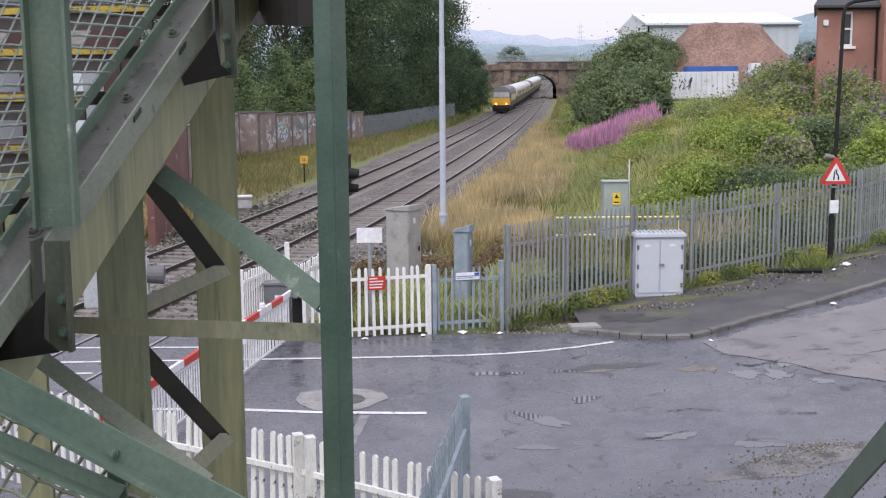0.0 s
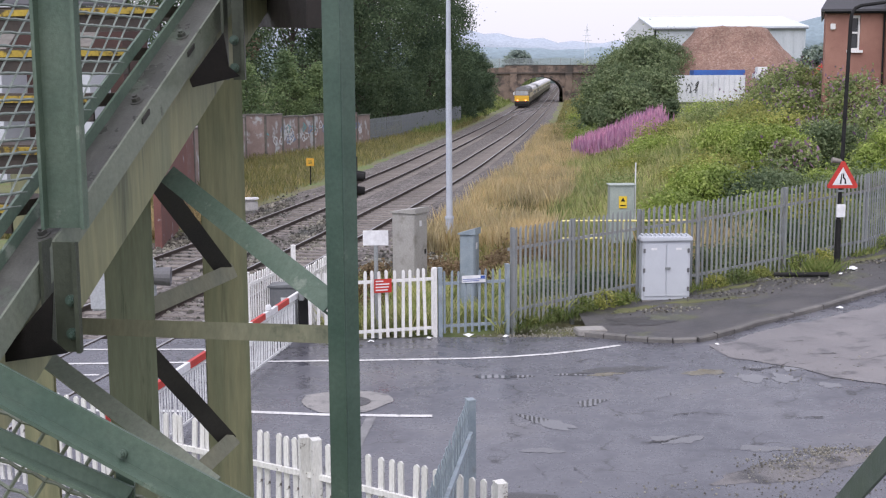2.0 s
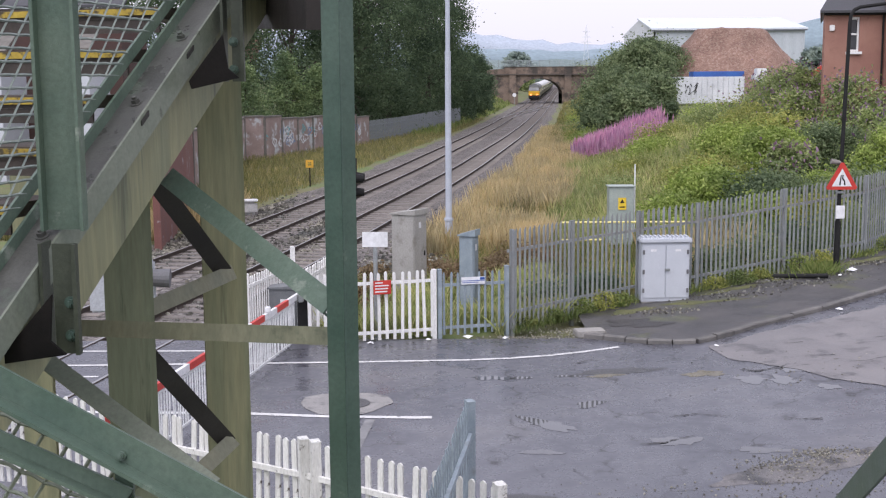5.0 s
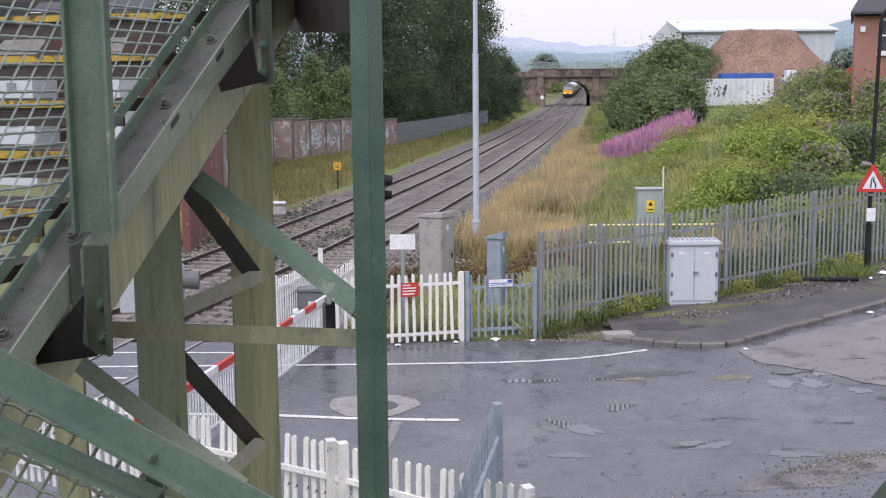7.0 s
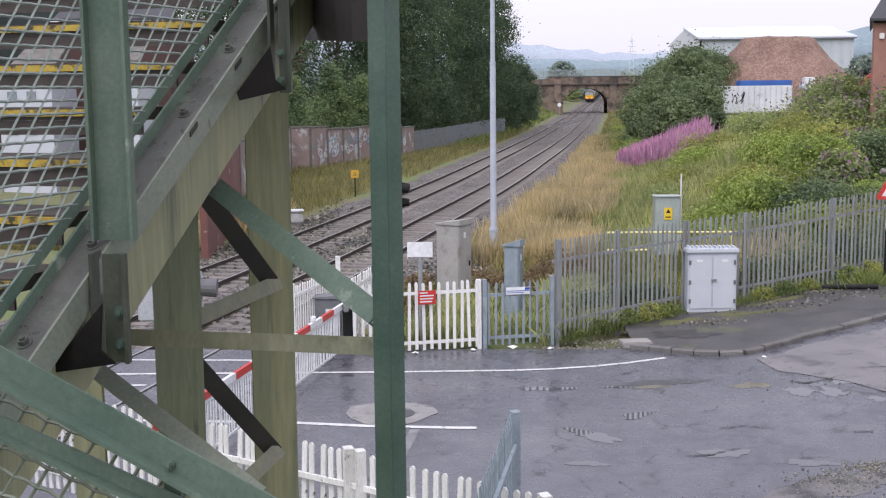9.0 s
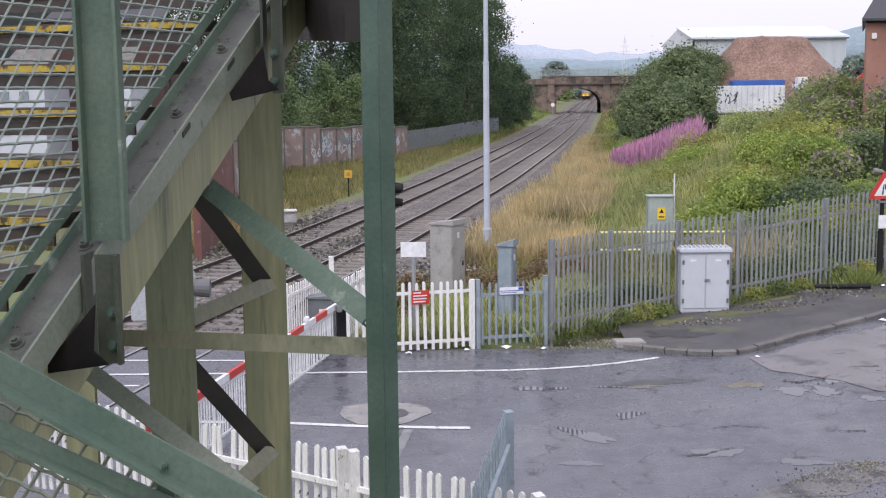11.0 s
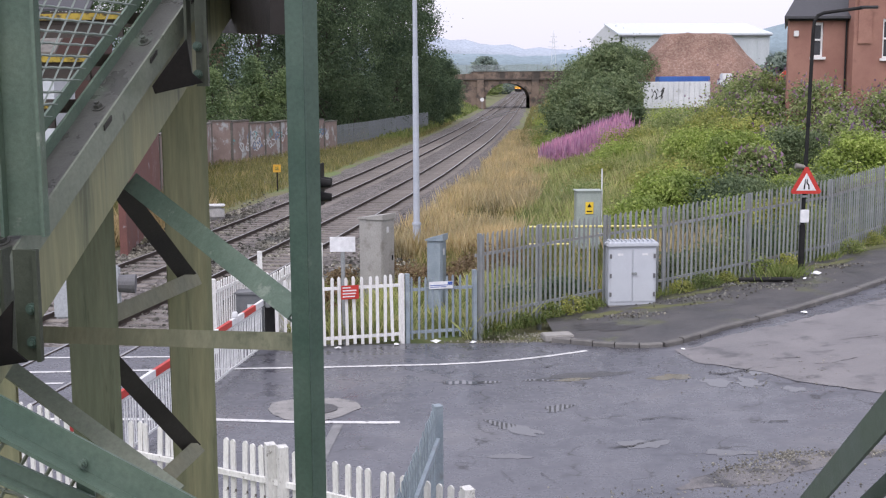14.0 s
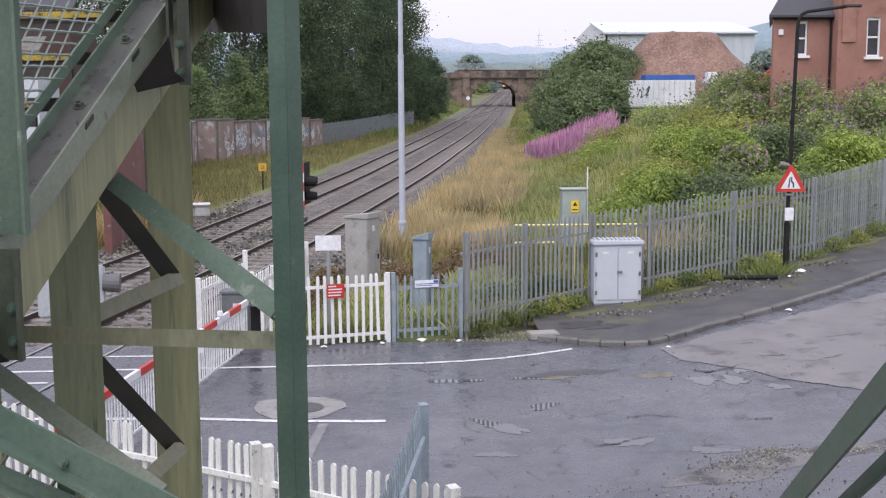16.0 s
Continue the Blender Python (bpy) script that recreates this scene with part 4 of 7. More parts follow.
part("side_lamp", f, surface("weathered_grey_housing", (0.16, 0.15, 0.14), (0.24, 0.22, 0.20)), lp)

ys_ = thing("track_marker", (-7.22, 61.6, -0.2), "small yellow lineside marker on a short post", "sign")
part("plate", shaped_box((-7.22, 61.55, 1.0), (0.40, 0.02, 0.40), 0, 0.004), surface("orange_yellow_plate", (0.55, 0.30, 0.03), (0.66, 0.38, 0.05)), ys_)
f = bmesh.new()
box(f, (-7.22, 61.53, 1.0), (0.18, 0.02, 0.18))
part("symbol", f, YELLOW_EDGE, ys_)
f = bmesh.new()
cyl(f, (-7.22, 61.6, -0.3), (-7.22, 61.6, 0.9), 0.035)
part("post", f, BLACK, ys_)
sack = thing("rubble_sack", (-8.25, 48.6, -0.2), "white woven rubble sack beside the track", "sack")
f = shaped_box((-8.25, 48.6, 0.1), (0.72, 0.60, 0.56), 12, 0.12)
part("bag", f, surface("grey_white_woven_bag", (0.36, 0.36, 0.36), (0.55, 0.55, 0.55), 6, 40, bump=0.5), sack)
f = shaped_box((-8.25, 48.6, 0.40), (0.80, 0.62, 0.07), 9, 0.03)
part("flap", f, SIGN_WHITE, sack)
hatch = thing("cable_hatch", (-3.9, 47.0, -0.14), "dark slab hatch cover between the tracks", "hatch cover")
part("slab", shaped_box((-4.35, 46.2, -0.05), (1.0, 1.2, 0.16), -8, 0.02), surface("dark_damp_slab", (0.04, 0.038, 0.036), (0.07, 0.066, 0.06)), hatch)
disc = thing("distance_disc", (13.9, 255.0, 1.0), "small round white disc sign near the bridge", "sign")
f = bmesh.new()
cyl(f, (13.9, 255, 2.1), (13.9, 254.96, 2.1), 0.42, n=20)
part("disc", f, SIGN_WHITE, disc)
f = bmesh.new()
cyl(f, (13.9, 255.05, -0.3), (13.9, 255.05, 2.1), 0.06)
part("post", f, GALV, disc)

# ---- level crossing equipment ----
bar = thing("crossing_barrier", (-2.98, 23.35, 0), "lowered red and white crossing barrier with hanging skirt", "barrier")
B0, B1 = Vector((-3.02, 23.25, 1.0)), Vector((-4.42, 14.6, 0.94))
n_band = 12
for k in range(n_band):
    a, b = B0.lerp(B1, k / n_band), B0.lerp(B1, (k + 1) / n_band)
    f = bmesh.new()
    section(f, a, b, [(-0.03, -0.055), (0.03, -0.055), (0.03, 0.055), (-0.03, 0.055)])
    part("band", f, RED if k % 2 == 1 else SIGN_WHITE, bar)
rod = bmesh.new()
cyl(rod, (0, 0, 0), (0, 0, -0.82), 0.012, n=6)
rod_me = bpy.data.meshes.new("skirt_rod")
rod.to_mesh(rod_me)
rod.free()
rod_me.materials.append(WHITE_PAINT)
for k in range(84):
    p = B0.lerp(B1, (k + 3) / 88)
    ob = new("skirt_rod", rod_me)
    ob.parent = bar
    ob.location = p + Vector((0, 0, -0.05)) - bar.location
    ob.rotation_euler = (radians(random.gauss(0, 0.6)), radians(random.gauss(0, 0.6)), 0)
for dz in (-0.10, -0.84):
    f = bmesh.new()
    section(f, B0.lerp(B1, 0.03) + Vector((0, 0, dz)), B0.lerp(B1, 0.99) + Vector((0, 0, dz)), flat(0.035, 0.02))
    part("skirt_rail", f, WHITE_PAINT, bar)
part("pedestal", shaped_box((-2.95, 23.45, 0.52), (0.22, 0.26, 1.06), 10, 0.02), BLACK, bar)
part("boom_bracket", shaped_box((-2.98, 23.28, 0.98), (0.12, 0.5, 0.16), 10, 0.02), GALV, bar)
part("lamp_box", shaped_box(B0.lerp(B1, 0.22) + Vector((0, 0, 0.11)), (0.10, 0.10, 0.10), 10, 0.015), SIGN_WHITE, bar)
part("lamp_box", shaped_box(B0.lerp(B1, 0.55) + Vector((0, 0, 0.11)), (0.10, 0.10, 0.10), 10, 0.015), SIGN_WHITE, bar)

sig = thing("crossing_signal", (-2.32, 26.1, 0), "crossing signal with striped red-white board and black hoods", "traffic signal")
f = bmesh.new()
cyl(f, (-2.32, 26.1, -0.1), (-2.32, 26.1, 3.6), 0.06)
part("pole", f, GALV, sig)
f = bmesh.new()
box(f, (-2.14, 26.08, 3.05), (0.03, 0.9, 0.92), -8)
part("backboard", f, BLACK, sig)
for k in range(5):
    f = bmesh.new()
    box(f, (-2.15, 25.64, 2.62 + 0.20 * k), (0.06, 0.05, 0.20), -8)
    part("stripe", f, RED if k % 2 == 0 else SIGN_WHITE, sig)
for dy, z in ((-0.22, 3.12), (0.22, 3.12), (0.0, 2.80)):
    f = bmesh.new()
    cyl(f, (-2.12, 26.05 + dy, z), (-1.88, 26.09 + dy, z - 0.02), 0.11, 0.085, 16)
    part("hood", f, BLACK, sig)
sig2 = thing("crossing_signal", (-3.84, 14.1, 0), "back of a grey crossing signal board on its pole", "traffic signal")
part("backboard", shaped_box((-3.84, 13.75, 2.84), (0.76, 0.05, 0.60), 8, 0.02), surface("light_grey_board_back", (0.34, 0.36, 0.40), (0.42, 0.44, 0.48), 3, 40), sig2)
f = bmesh.new()
cyl(f, (-3.84, 13.83, -0.1), (-3.84, 13.83, 3.2), 0.06)
part("pole", f, GALV, sig2)
f = bmesh.new()
cyl(f, (-3.47, 13.74, 2.94), (-3.28, 13.76, 2.93), 0.10, 0.115, 16)
part("hood", f, surface("grey_hood", (0.09, 0.09, 0.10), (0.14, 0.14, 0.15)), sig2)

# ---- road surface: lines, covers, puddles, kerbs ----
def painted(points, w, label, material=LINE_WHITE, lift=0.006):
    verts, faces = [], []
    for k, (x, y) in enumerate(points):
        a = Vector(points[max(0, k - 1)])
        b = Vector(points[min(len(points) - 1, k + 1)])
        d = (b - a).normalized()
        nrm = Vector((-d.y, d.x))
        for s in (-0.5, 0.5):
            q = Vector((x, y)) + nrm * w * s
            verts.append((q.x, q.y, rise(q.x) + lift))
    faces = [(2 * k, 2 * k + 1, 2 * k + 3, 2 * k + 2) for k in range(len(points) - 1)]
    return tagged(part("road_marking", mesh_of("road_marking", verts, faces), material), label, "road marking", kind="structure")


def curve_pts(pts, n=24):
    t = [k / (len(pts) - 1) for k in range(len(pts))]
    return [(float(np.interp(k / n, t, [p[0] for p in pts])), float(np.interp(k / n, t, [p[1] for p in pts]))) for k in range(n + 1)]


painted(curve_pts([(-16, 21.3), (-9, 21.55), (-3.77, 21.70), (-1.78, 21.76), (0.34, 21.88), (1.1, 22.0), (1.85, 22.20), (2.5, 22.46), (3.3, 22.85)]), 0.11, "worn white edge line along the road")
painted(curve_pts([(-16, 18.9), (-3.31, 18.32), (-2.03, 18.13), (-0.61, 18.03), (-0.3, 18.03)]), 0.13, "worn white centre line over the crossing")
painted(curve_pts([(-16, 20.55), (-6.3, 20.75)]), 0.10, "worn white crossing line by the rails")
painted(curve_pts([(-16, 22.9), (-4.4, 22.75)]), 0.10, "worn white edge line by the crossing")
painted(curve_pts([(-1.25, 17.95), (-1.48, 15.2), (-1.7, 13.2)]), 0.16, "faded white line across the road", surface("faded_road_paint", (0.10, 0.10, 0.105), (0.24, 0.24, 0.245), 4, 40, (0.35, 0.6), 0.1))

mh = thing("manhole", (-1.71, 18.88, 0), "round iron manhole cover in a worn concrete collar", "manhole cover", kind="structure")
f = bmesh.new()
vs = [f.verts.new((-1.71 + math.cos(a) * r_, 18.88 + math.sin(a) * r_ * 0.95, 0.007)) for a, r_ in ((k * 0.2618, 0.74 + 0.07 * math.sin(3 * k * 0.26) + random.uniform(-0.04, 0.04)) for k in range(24))]
f.faces.new(vs)
part("collar", f, surface("worn_damp_collar", (0.19, 0.185, 0.18), (0.29, 0.28, 0.275), 5, 40, (0.4, 0.7), 0.4, stain=(0.08, 0.08, 0.085), stain_scale=4), mh)
f = bmesh.new()
cyl(f, (-1.62, 18.86, 0.004), (-1.62, 18.86, 0.016), 0.30, n=28)
part("cover", f, surface("wet_cast_iron", (0.055, 0.055, 0.06), (0.10, 0.10, 0.105), 8, 60, (0.25, 0.5), 0.4, metal=0.4), mh)


def water():
    m, n, l, p = nodes_of("still_puddle_water")
    p.inputs["Base Color"].default_value = (0.06, 0.06, 0.064, 1)
    p.inputs["Roughness"].default_value = 0.02
    p.inputs["Specular IOR Level"].default_value = 1.0
    return m


WATER = water()
MUDDY = surface("muddy_ochre_water", (0.10, 0.085, 0.045), (0.14, 0.12, 0.07), 3, 30, (0.08, 0.2), 0.0)


def blot(name, x, y, rx, ry, turn, lift, material, label, category, seed, rough=0.28, parent=None):
    rnd = random.Random(seed)
    ph = [rnd.uniform(0, 6.28) for _ in range(4)]
    verts = []
    n = 36
    for k in range(n):
        a = 6.28319 * k / n
        r = 1 + rough * (0.5 * math.sin(2 * a + ph[0]) + 0.35 * math.sin(3 * a + ph[1]) + 0.35 * math.sin(5 * a + ph[2]) + 0.25 * math.sin(9 * a + ph[3]))
        u_, v_ = math.cos(a) * rx * r, math.sin(a) * ry * r
        c, s = math.cos(radians(turn)), math.sin(radians(turn))
        q = (x + c * u_ - s * v_, y + s * u_ + c * v_)
        verts.append((*q, rise(q[0]) + lift))
    return tagged(part(name, mesh_of(name, verts, [list(range(n))]), material), label, category, kind="structure")


for k, (x, y, rx, ry, tr_) in enumerate([(1.48, 17.62, 0.40, 0.13, -38), (3.25, 16.70, 0.26, 0.15, 10), (5.12, 19.85, 0.22, 0.16, -10), (5.62, 19.68, 0.15, 0.2, 20), (2.25, 18.75, 0.20, 0.12, 60), (0.75, 20.48, 0.24, 0.10, 0),
                                         (1.25, 20.5, 0.18, 0.05, 0), (2.1, 20.6, 0.2, 0.05, 0), (6.2, 19.05, 0.16, 0.1, -15), (1.28, 16.25, 0.22, 0.08, -15), (4.34, 16.1, 0.28, 0.09, -8), (6.0, 20.3, 0.16, 0.14, 0)]):
    blot("puddle", x, y, rx * 1.2, ry * 1.5, tr_, 0.004, WATER, "shallow rain puddle mirroring the sky and fence", "puddle", 40 + k, 0.4)
for k, (x, y, rx, ry) in enumerate([(2.75, 20.62, 0.32, 0.12), (4.45, 20.45, 0.3, 0.22)]):
    blot("puddle", x, y, rx, ry, 5, 0.0035, MUDDY, "ochre muddy puddle in the broken road", "puddle", 70 + k, 0.4)
PALE_ROAD = surface("worn_pale_road_stone", (0.115, 0.110, 0.112), (0.185, 0.175, 0.176), 1.6, 45, (0.35, 0.7), 0.6, stain=(0.055, 0.055, 0.058), stain_scale=2.2, stain_range=(0.5, 0.62), distance=0.02)
DARK_PATCH = surface("dark_asphalt_patch", (0.038, 0.038, 0.041), (0.065, 0.065, 0.068), 1.6, 55, (0.25, 0.5), 0.4)
for k, (x, y, rx, ry, tr_, mt) in enumerate([(4.6, 15.2, 1.1, 0.38, 18, PALE_ROAD), (6.2, 15.7, 0.8, 0.25, 5, PALE_ROAD), 
                                             (3.0, 20.9, 0.7, 0.22, 12, DARK_PATCH), (0.6, 13.9, 0.9, 0.5, 10, DARK_PATCH)]):
    blot("road_patch", x, y, rx, ry, tr_, 0.003 + 0.0006 * k, mt, "worn broken patch of the wet road surface", "road patch", 90 + k, 0.35)


BROKEN = surface("broken_pale_asphalt", (0.155, 0.148, 0.153), (0.215, 0.205, 0.210), 1.1, 55, (0.38, 0.7), 0.8, bump_scale=14, stain=(0.085, 0.083, 0.088), stain_scale=1.5, stain_range=(0.55, 0.68), distance=0.02)
EDGE_A = [(4.95, 22.3), (5.1, 21.35), (5.5, 20.85), (6.0, 20.35), (6.4, 19.5), (7.0, 18.8), (7.6, 18.3), (9.0, 17.7), (16.0, 17.0)]
EDGE_B = [(4.95, 22.35), (5.3, 22.55), (6.2, 23.3), (7.5, 23.9), (9.2, 24.9), (10.8, 25.9), (16.0, 30.6)]
ragged = lambda x, k: 0.16 * noise.noise(Vector((x * 2.1, k, 0))) + 0.07 * noise.noise(Vector((x * 7.0, k, 4)))
stretch_of_road("road_surface", lambda x: lerp_table(EDGE_A, x) + ragged(x, 0.0), lambda x: max(lerp_table(EDGE_A, x) + 0.05, lerp_table(EDGE_B, x) + ragged(x, 9.0)),
                4.95, 16, 0.07, 8, 0.009, BROKEN, "pale broken worn-out asphalt of the side road", "road patch")
CRACK = surface("open_road_crack", (0.028, 0.028, 0.030), (0.060, 0.058, 0.060), 8, 60, (0.5, 0.8), 0.4)


def crack(points, width, seed):
    """A ragged open crack: a dark ribbon that wanders and changes its width."""
    rnd = random.Random(seed)
    run = []
    for (xa, ya), (xb, yb) in zip(points, points[1:]):
        n = max(3, int(math.hypot(xb - xa, yb - ya) / 0.045))
        run += [(xa + (xb - xa) * k / n, ya + (yb - ya) * k / n) for k in range(n)]
    verts, off = [], 0.0
    for k, (x, y) in enumerate(run):
        off = off * 0.9 + rnd.uniform(-0.022, 0.022)
        w = max(0.0, width * rnd.uniform(0.3, 1.3) * (math.sin(k * 0.17 + seed) + 0.45 * math.sin(k * 0.41 + 2 * seed) + 0.25))
        verts += [(x, y + off - w, rise(x) + 0.0125), (x, y + off + w, rise(x) + 0.0125)]
    faces = [(2 * k, 2 * k + 2, 2 * k + 3, 2 * k + 1) for k in range(len(run) - 1)]
    return tagged(part("road_crack", mesh_of("road_crack", verts, faces), CRACK), "ragged dark crack in the worn road", "crack", kind="structure")


for k, pts in enumerate([[(4.92, 20.93), (5.05, 20.62), (5.35, 20.39), (5.78, 20.49), (6.09, 20.72), (6.48, 21.16), (6.98, 21.10)],
               [(2.57, 16.59), (3.07, 16.63), (3.60, 17.00)],
               [(1.11, 15.61), (1.26, 15.00)],
               [(1.64, 15.51), (1.92, 14.70)],
               [(6.08, 20.51), (6.63, 20.65), (7.29, 20.50), (7.91, 20.80)],
               [(7.32, 21.98), (8.19, 22.14), (8.85, 22.17)],
               [(2.93, 17.78), (3.85, 17.99), (4.94, 17.45), (5.61, 17.37)],
               [(6.17, 24.07), (7.10, 24.02), (7.87, 24.41)],
               [(0.39, 22.05), (0.24, 19.95), (0.12, 17.89)],
               [(2.32, 21.57), (2.67, 21.85), (2.88, 21.43)],
               [(3.29, 18.86), (3.59, 19.02), (4.16, 18.61)],
               [(5.70, 21.78), (6.25, 22.20), (6.74, 22.21)]]):
    crack(pts, 0.030 if k == 0 else 0.017, 300 + k)


def pebbles(name, spots, count, size, material, label, seed, lift=0.0):
    """Loose stones strewn over the ground, as one mass."""
    rnd = np.random.RandomState(seed)
    verts, faces = [], []
    for k in range(count):
        x, y, rx, ry = spots[rnd.randint(len(spots))]
        px_, py_ = x + rnd.normal() * rx * 0.5, y + rnd.normal() * ry * 0.5
        s = size * (0.4 + rnd.rand() ** 2 * 1.2)
        z = rise(px_) + lift
        b0 = len(verts)
        a = rnd.rand() * 6.28
        for i in range(4):
            q = a + i * 1.571 + rnd.uniform(-0.3, 0.3)
            verts.append((px_ + math.cos(q) * s, py_ + math.sin(q) * s, z - 0.01))
        for i in range(4):
            q = a + i * 1.571 + rnd.uniform(-0.3, 0.3)
            verts.append((px_ + math.cos(q) * s * 0.6, py_ + math.sin(q) * s * 0.6, z + s * rnd.uniform(0.5, 0.9)))
        faces += [(b0 + 4, b0 + 5, b0 + 6, b0 + 7)] + [(b0 + i, b0 + (i + 1) % 4, b0 + 4 + (i + 1) % 4, b0 + 4 + i) for i in range(4)]
    return tagged(part(name, mesh_of(name, verts, faces), material), label, "stones", kind="stuff")


STONES = leafy("mixed_loose_stone", [(0.06, 0.058, 0.055), (0.14, 0.135, 0.13), (0.24, 0.235, 0.225), (0.42, 0.41, 0.40)], 0.8)
PALE_STONES = leafy("pale_road_stone", [(0.13, 0.125, 0.12), (0.20, 0.195, 0.19), (0.30, 0.29, 0.28), (0.44, 0.43, 0.42)], 0.8)
pebbles("loose_gravel", [(4.7, 15.5, 0.8, 0.45), (4.4, 15.2, 0.7, 0.5), (5.1, 15.8, 0.5, 0.25), (6.0, 15.6, 0.7, 0.2), (1.9, 23.85, 1.2, 0.18), (2.6, 24.4, 0.9, 0.4), (7.2, 27.6, 1.6, 0.7), (9.4, 28.2, 1.6, 0.6), (6.5, 20.5, 2, 1.5), (4.0, 14.4, 3.0, 0.8), (6.6, 27.0, 1.6, 0.6), (8.4, 28.2, 1.4, 0.5), (3.8, 25.6, 1.0, 0.6)], 4600, 0.016, PALE_STONES, "loose pale gravel strewn over the broken road", 5)
pebbles("ballast_stones", [(-2.2, 31, 1.0, 6), (-1.0, 37, 1.0, 7), (-6.2, 33, 0.9, 7), (-4.8, 42, 0.9, 8), (-8.9, 38, 0.8, 7), (-7.2, 47, 0.9, 8)], 7000, 0.055, STONES, "loose ballast stones along both tracks", 6, -0.13)

MOSS = surface("damp_moss_and_dirt", (0.070, 0.080, 0.030), (0.125, 0.125, 0.050), 2.5, 40, (0.7, 0.9), 0.6)
GRIT = surface("dark_wet_grit", (0.022, 0.021, 0.021), (0.060, 0.056, 0.054), 2.5, 40, (0.35, 0.7), 0.7)
for k, (x, y, rx, ry, tr_, mt) in enumerate([(5.6, 26.35, 0.9, 0.16, 4, MOSS), (6.6, 27.55, 0.7, 0.18, 30, MOSS), (4.0, 25.9, 0.5, 0.25, 40, MOSS), (8.2, 28.5, 0.8, 0.2, 30, MOSS), (10.4, 29.9, 1.0, 0.22, 32, MOSS), (12.6, 32.2, 1.2, 0.3, 45, MOSS),
                                             (3.9, 24.6, 0.6, 0.4, 0, GRIT)]):
    blot("footway_patch", x, y, rx, ry, tr_, 0.088 + 0.0007 * k, mt, "mossy and gritty patch on the damp footway", "pavement patch", 130 + k, 0.5)
pebbles("footway_rubble", [(7.4, 28.2, 0.9, 0.3), (9.2, 28.5, 0.8, 0.3), (6.4, 26.9, 1.2, 0.5), (8.4, 27.6, 1.2, 0.4), (10.4, 29.6, 1.0, 0.4), (4.6, 25.6, 0.8, 0.4)], 900, 0.028, STONES, "broken stones and grit lying on the footway", 8, 0.09)

kerb = thing("kerb", (3, 23.5, 0), "row of worn grey kerb stones edging the footway", "kerb", kind="structure")
kp = [(x, lerp_table(KERB_LINE, x)) for x in np.arange(2.7, 15.0, 0.05)]
s_acc, last = 0.0, kp[0]
stones, start = [], kp[0]
for a, b in zip(kp, kp[1:]):
    s_acc += math.hypot(b[0] - a[0], b[1] - a[1])
    if s_acc > (0.45 if b[0] < 5.6 else 0.9):
        stones.append((start, b))
        start, s_acc = b, 0.0
for k, (a, b) in enumerate(stones):
    d = Vector((b[0] - a[0], b[1] - a[1], 0))
    g_ = d.normalized() * 0.008
    f = bmesh.new()
    h = 0.10 + random.uniform(-0.015, 0.012)
    o = random.uniform(-0.015, 0.015)
    section(f, Vector((a[0], a[1] + 0.06 + o, rise(a[0]))) + g_, Vector((b[0], b[1] + 0.06 + o, rise(b[0]))) - g_, [(-0.065, -0.12), (0.065, -0.12), (0.065, h - 0.025), (0.045, h), (-0.065, h)])
    part("kerb_stone", f, KERB, kerb)
slab_t = thing("loose_slab", (2.85, 23.95, 0.0), "displaced concrete slab at the footway's end", "slab")
part("slab", shaped_box((2.85, 23.95, 0.07), (0.62, 0.42, 0.13), 8, 0.02), CONCRETE, slab_t)

pipe = thing("broken_pipe", (8.4, 28.3, 0.45), "broken black plastic pipe on the footway", "pipe")
f = bmesh.new()
cyl(f, (7.80, 28.52, 0.46), (8.98, 28.0, 0.55), 0.055, 0.055, 10)
part("tube", f, BLACK, pipe)
for k, (x, y, s) in enumerate([(0.35, 23.75, 0.10), (9.75, 28.6, 0.12), (8.2, 24.75, 0.08), (-1.6, 23.3, 0.07), (-0.45, 23.6, 0.06), (5.1, 22.4, 0.05), (1.1, 23.7, 0.07), (9.3, 28.1, 0.06)]):
    f = bmesh.new()
    q = [Vector((x, y, rise(x) + (0.11 if y > 26 else 0.012)))] * 1
    vs = [f.verts.new(q[0] + Vector((math.cos(a) * s * random.uniform(0.6, 1.3), math.sin(a) * s * 0.7, random.uniform(0, s * 0.5)))) for a in np.arange(0, 6.2, 0.8)]
    c = f.verts.new(q[0] + Vector((0, 0, s * 0.7)))
    for i in range(len(vs)):
        f.faces.new((vs[i], vs[(i + 1) % len(vs)], c))
    f.faces.new(vs[::-1])
    tagged(part("litter", f, SIGN_WHITE), "crumpled white litter lying on the ground", "litter", "litter")
# ---- plants ----
def leaf_cloud(rnd, centres, spreads, per, size, flat_z=0.8, droop=0.0):
    """Leaves as small folded blades, strewn in clumps. Returns vertices (n, 4, 3)."""
    c = np.repeat(np.asarray(centres, float), per, axis=0)
    sp = np.repeat(np.asarray(spreads, float), per)[:, None]
    p = c + rnd.normal(size=c.shape) * sp * np.array([1, 1, flat_z])
    n = len(p)
    d = rnd.normal(size=(n, 3))
    d[:, 2] = d[:, 2] * 0.6 - droop
    d /= np.linalg.norm(d, axis=1)[:, None]
    e = np.cross(d, rnd.normal(size=(n, 3)))
    e /= np.linalg.norm(e, axis=1)[:, None] + 1e-9
    s = size * rnd.uniform(0.6, 1.4, (n, 1))
    return np.stack([p - d * s, p + e * s * 0.5, p + d * s, p - e * s * 0.5], axis=1)


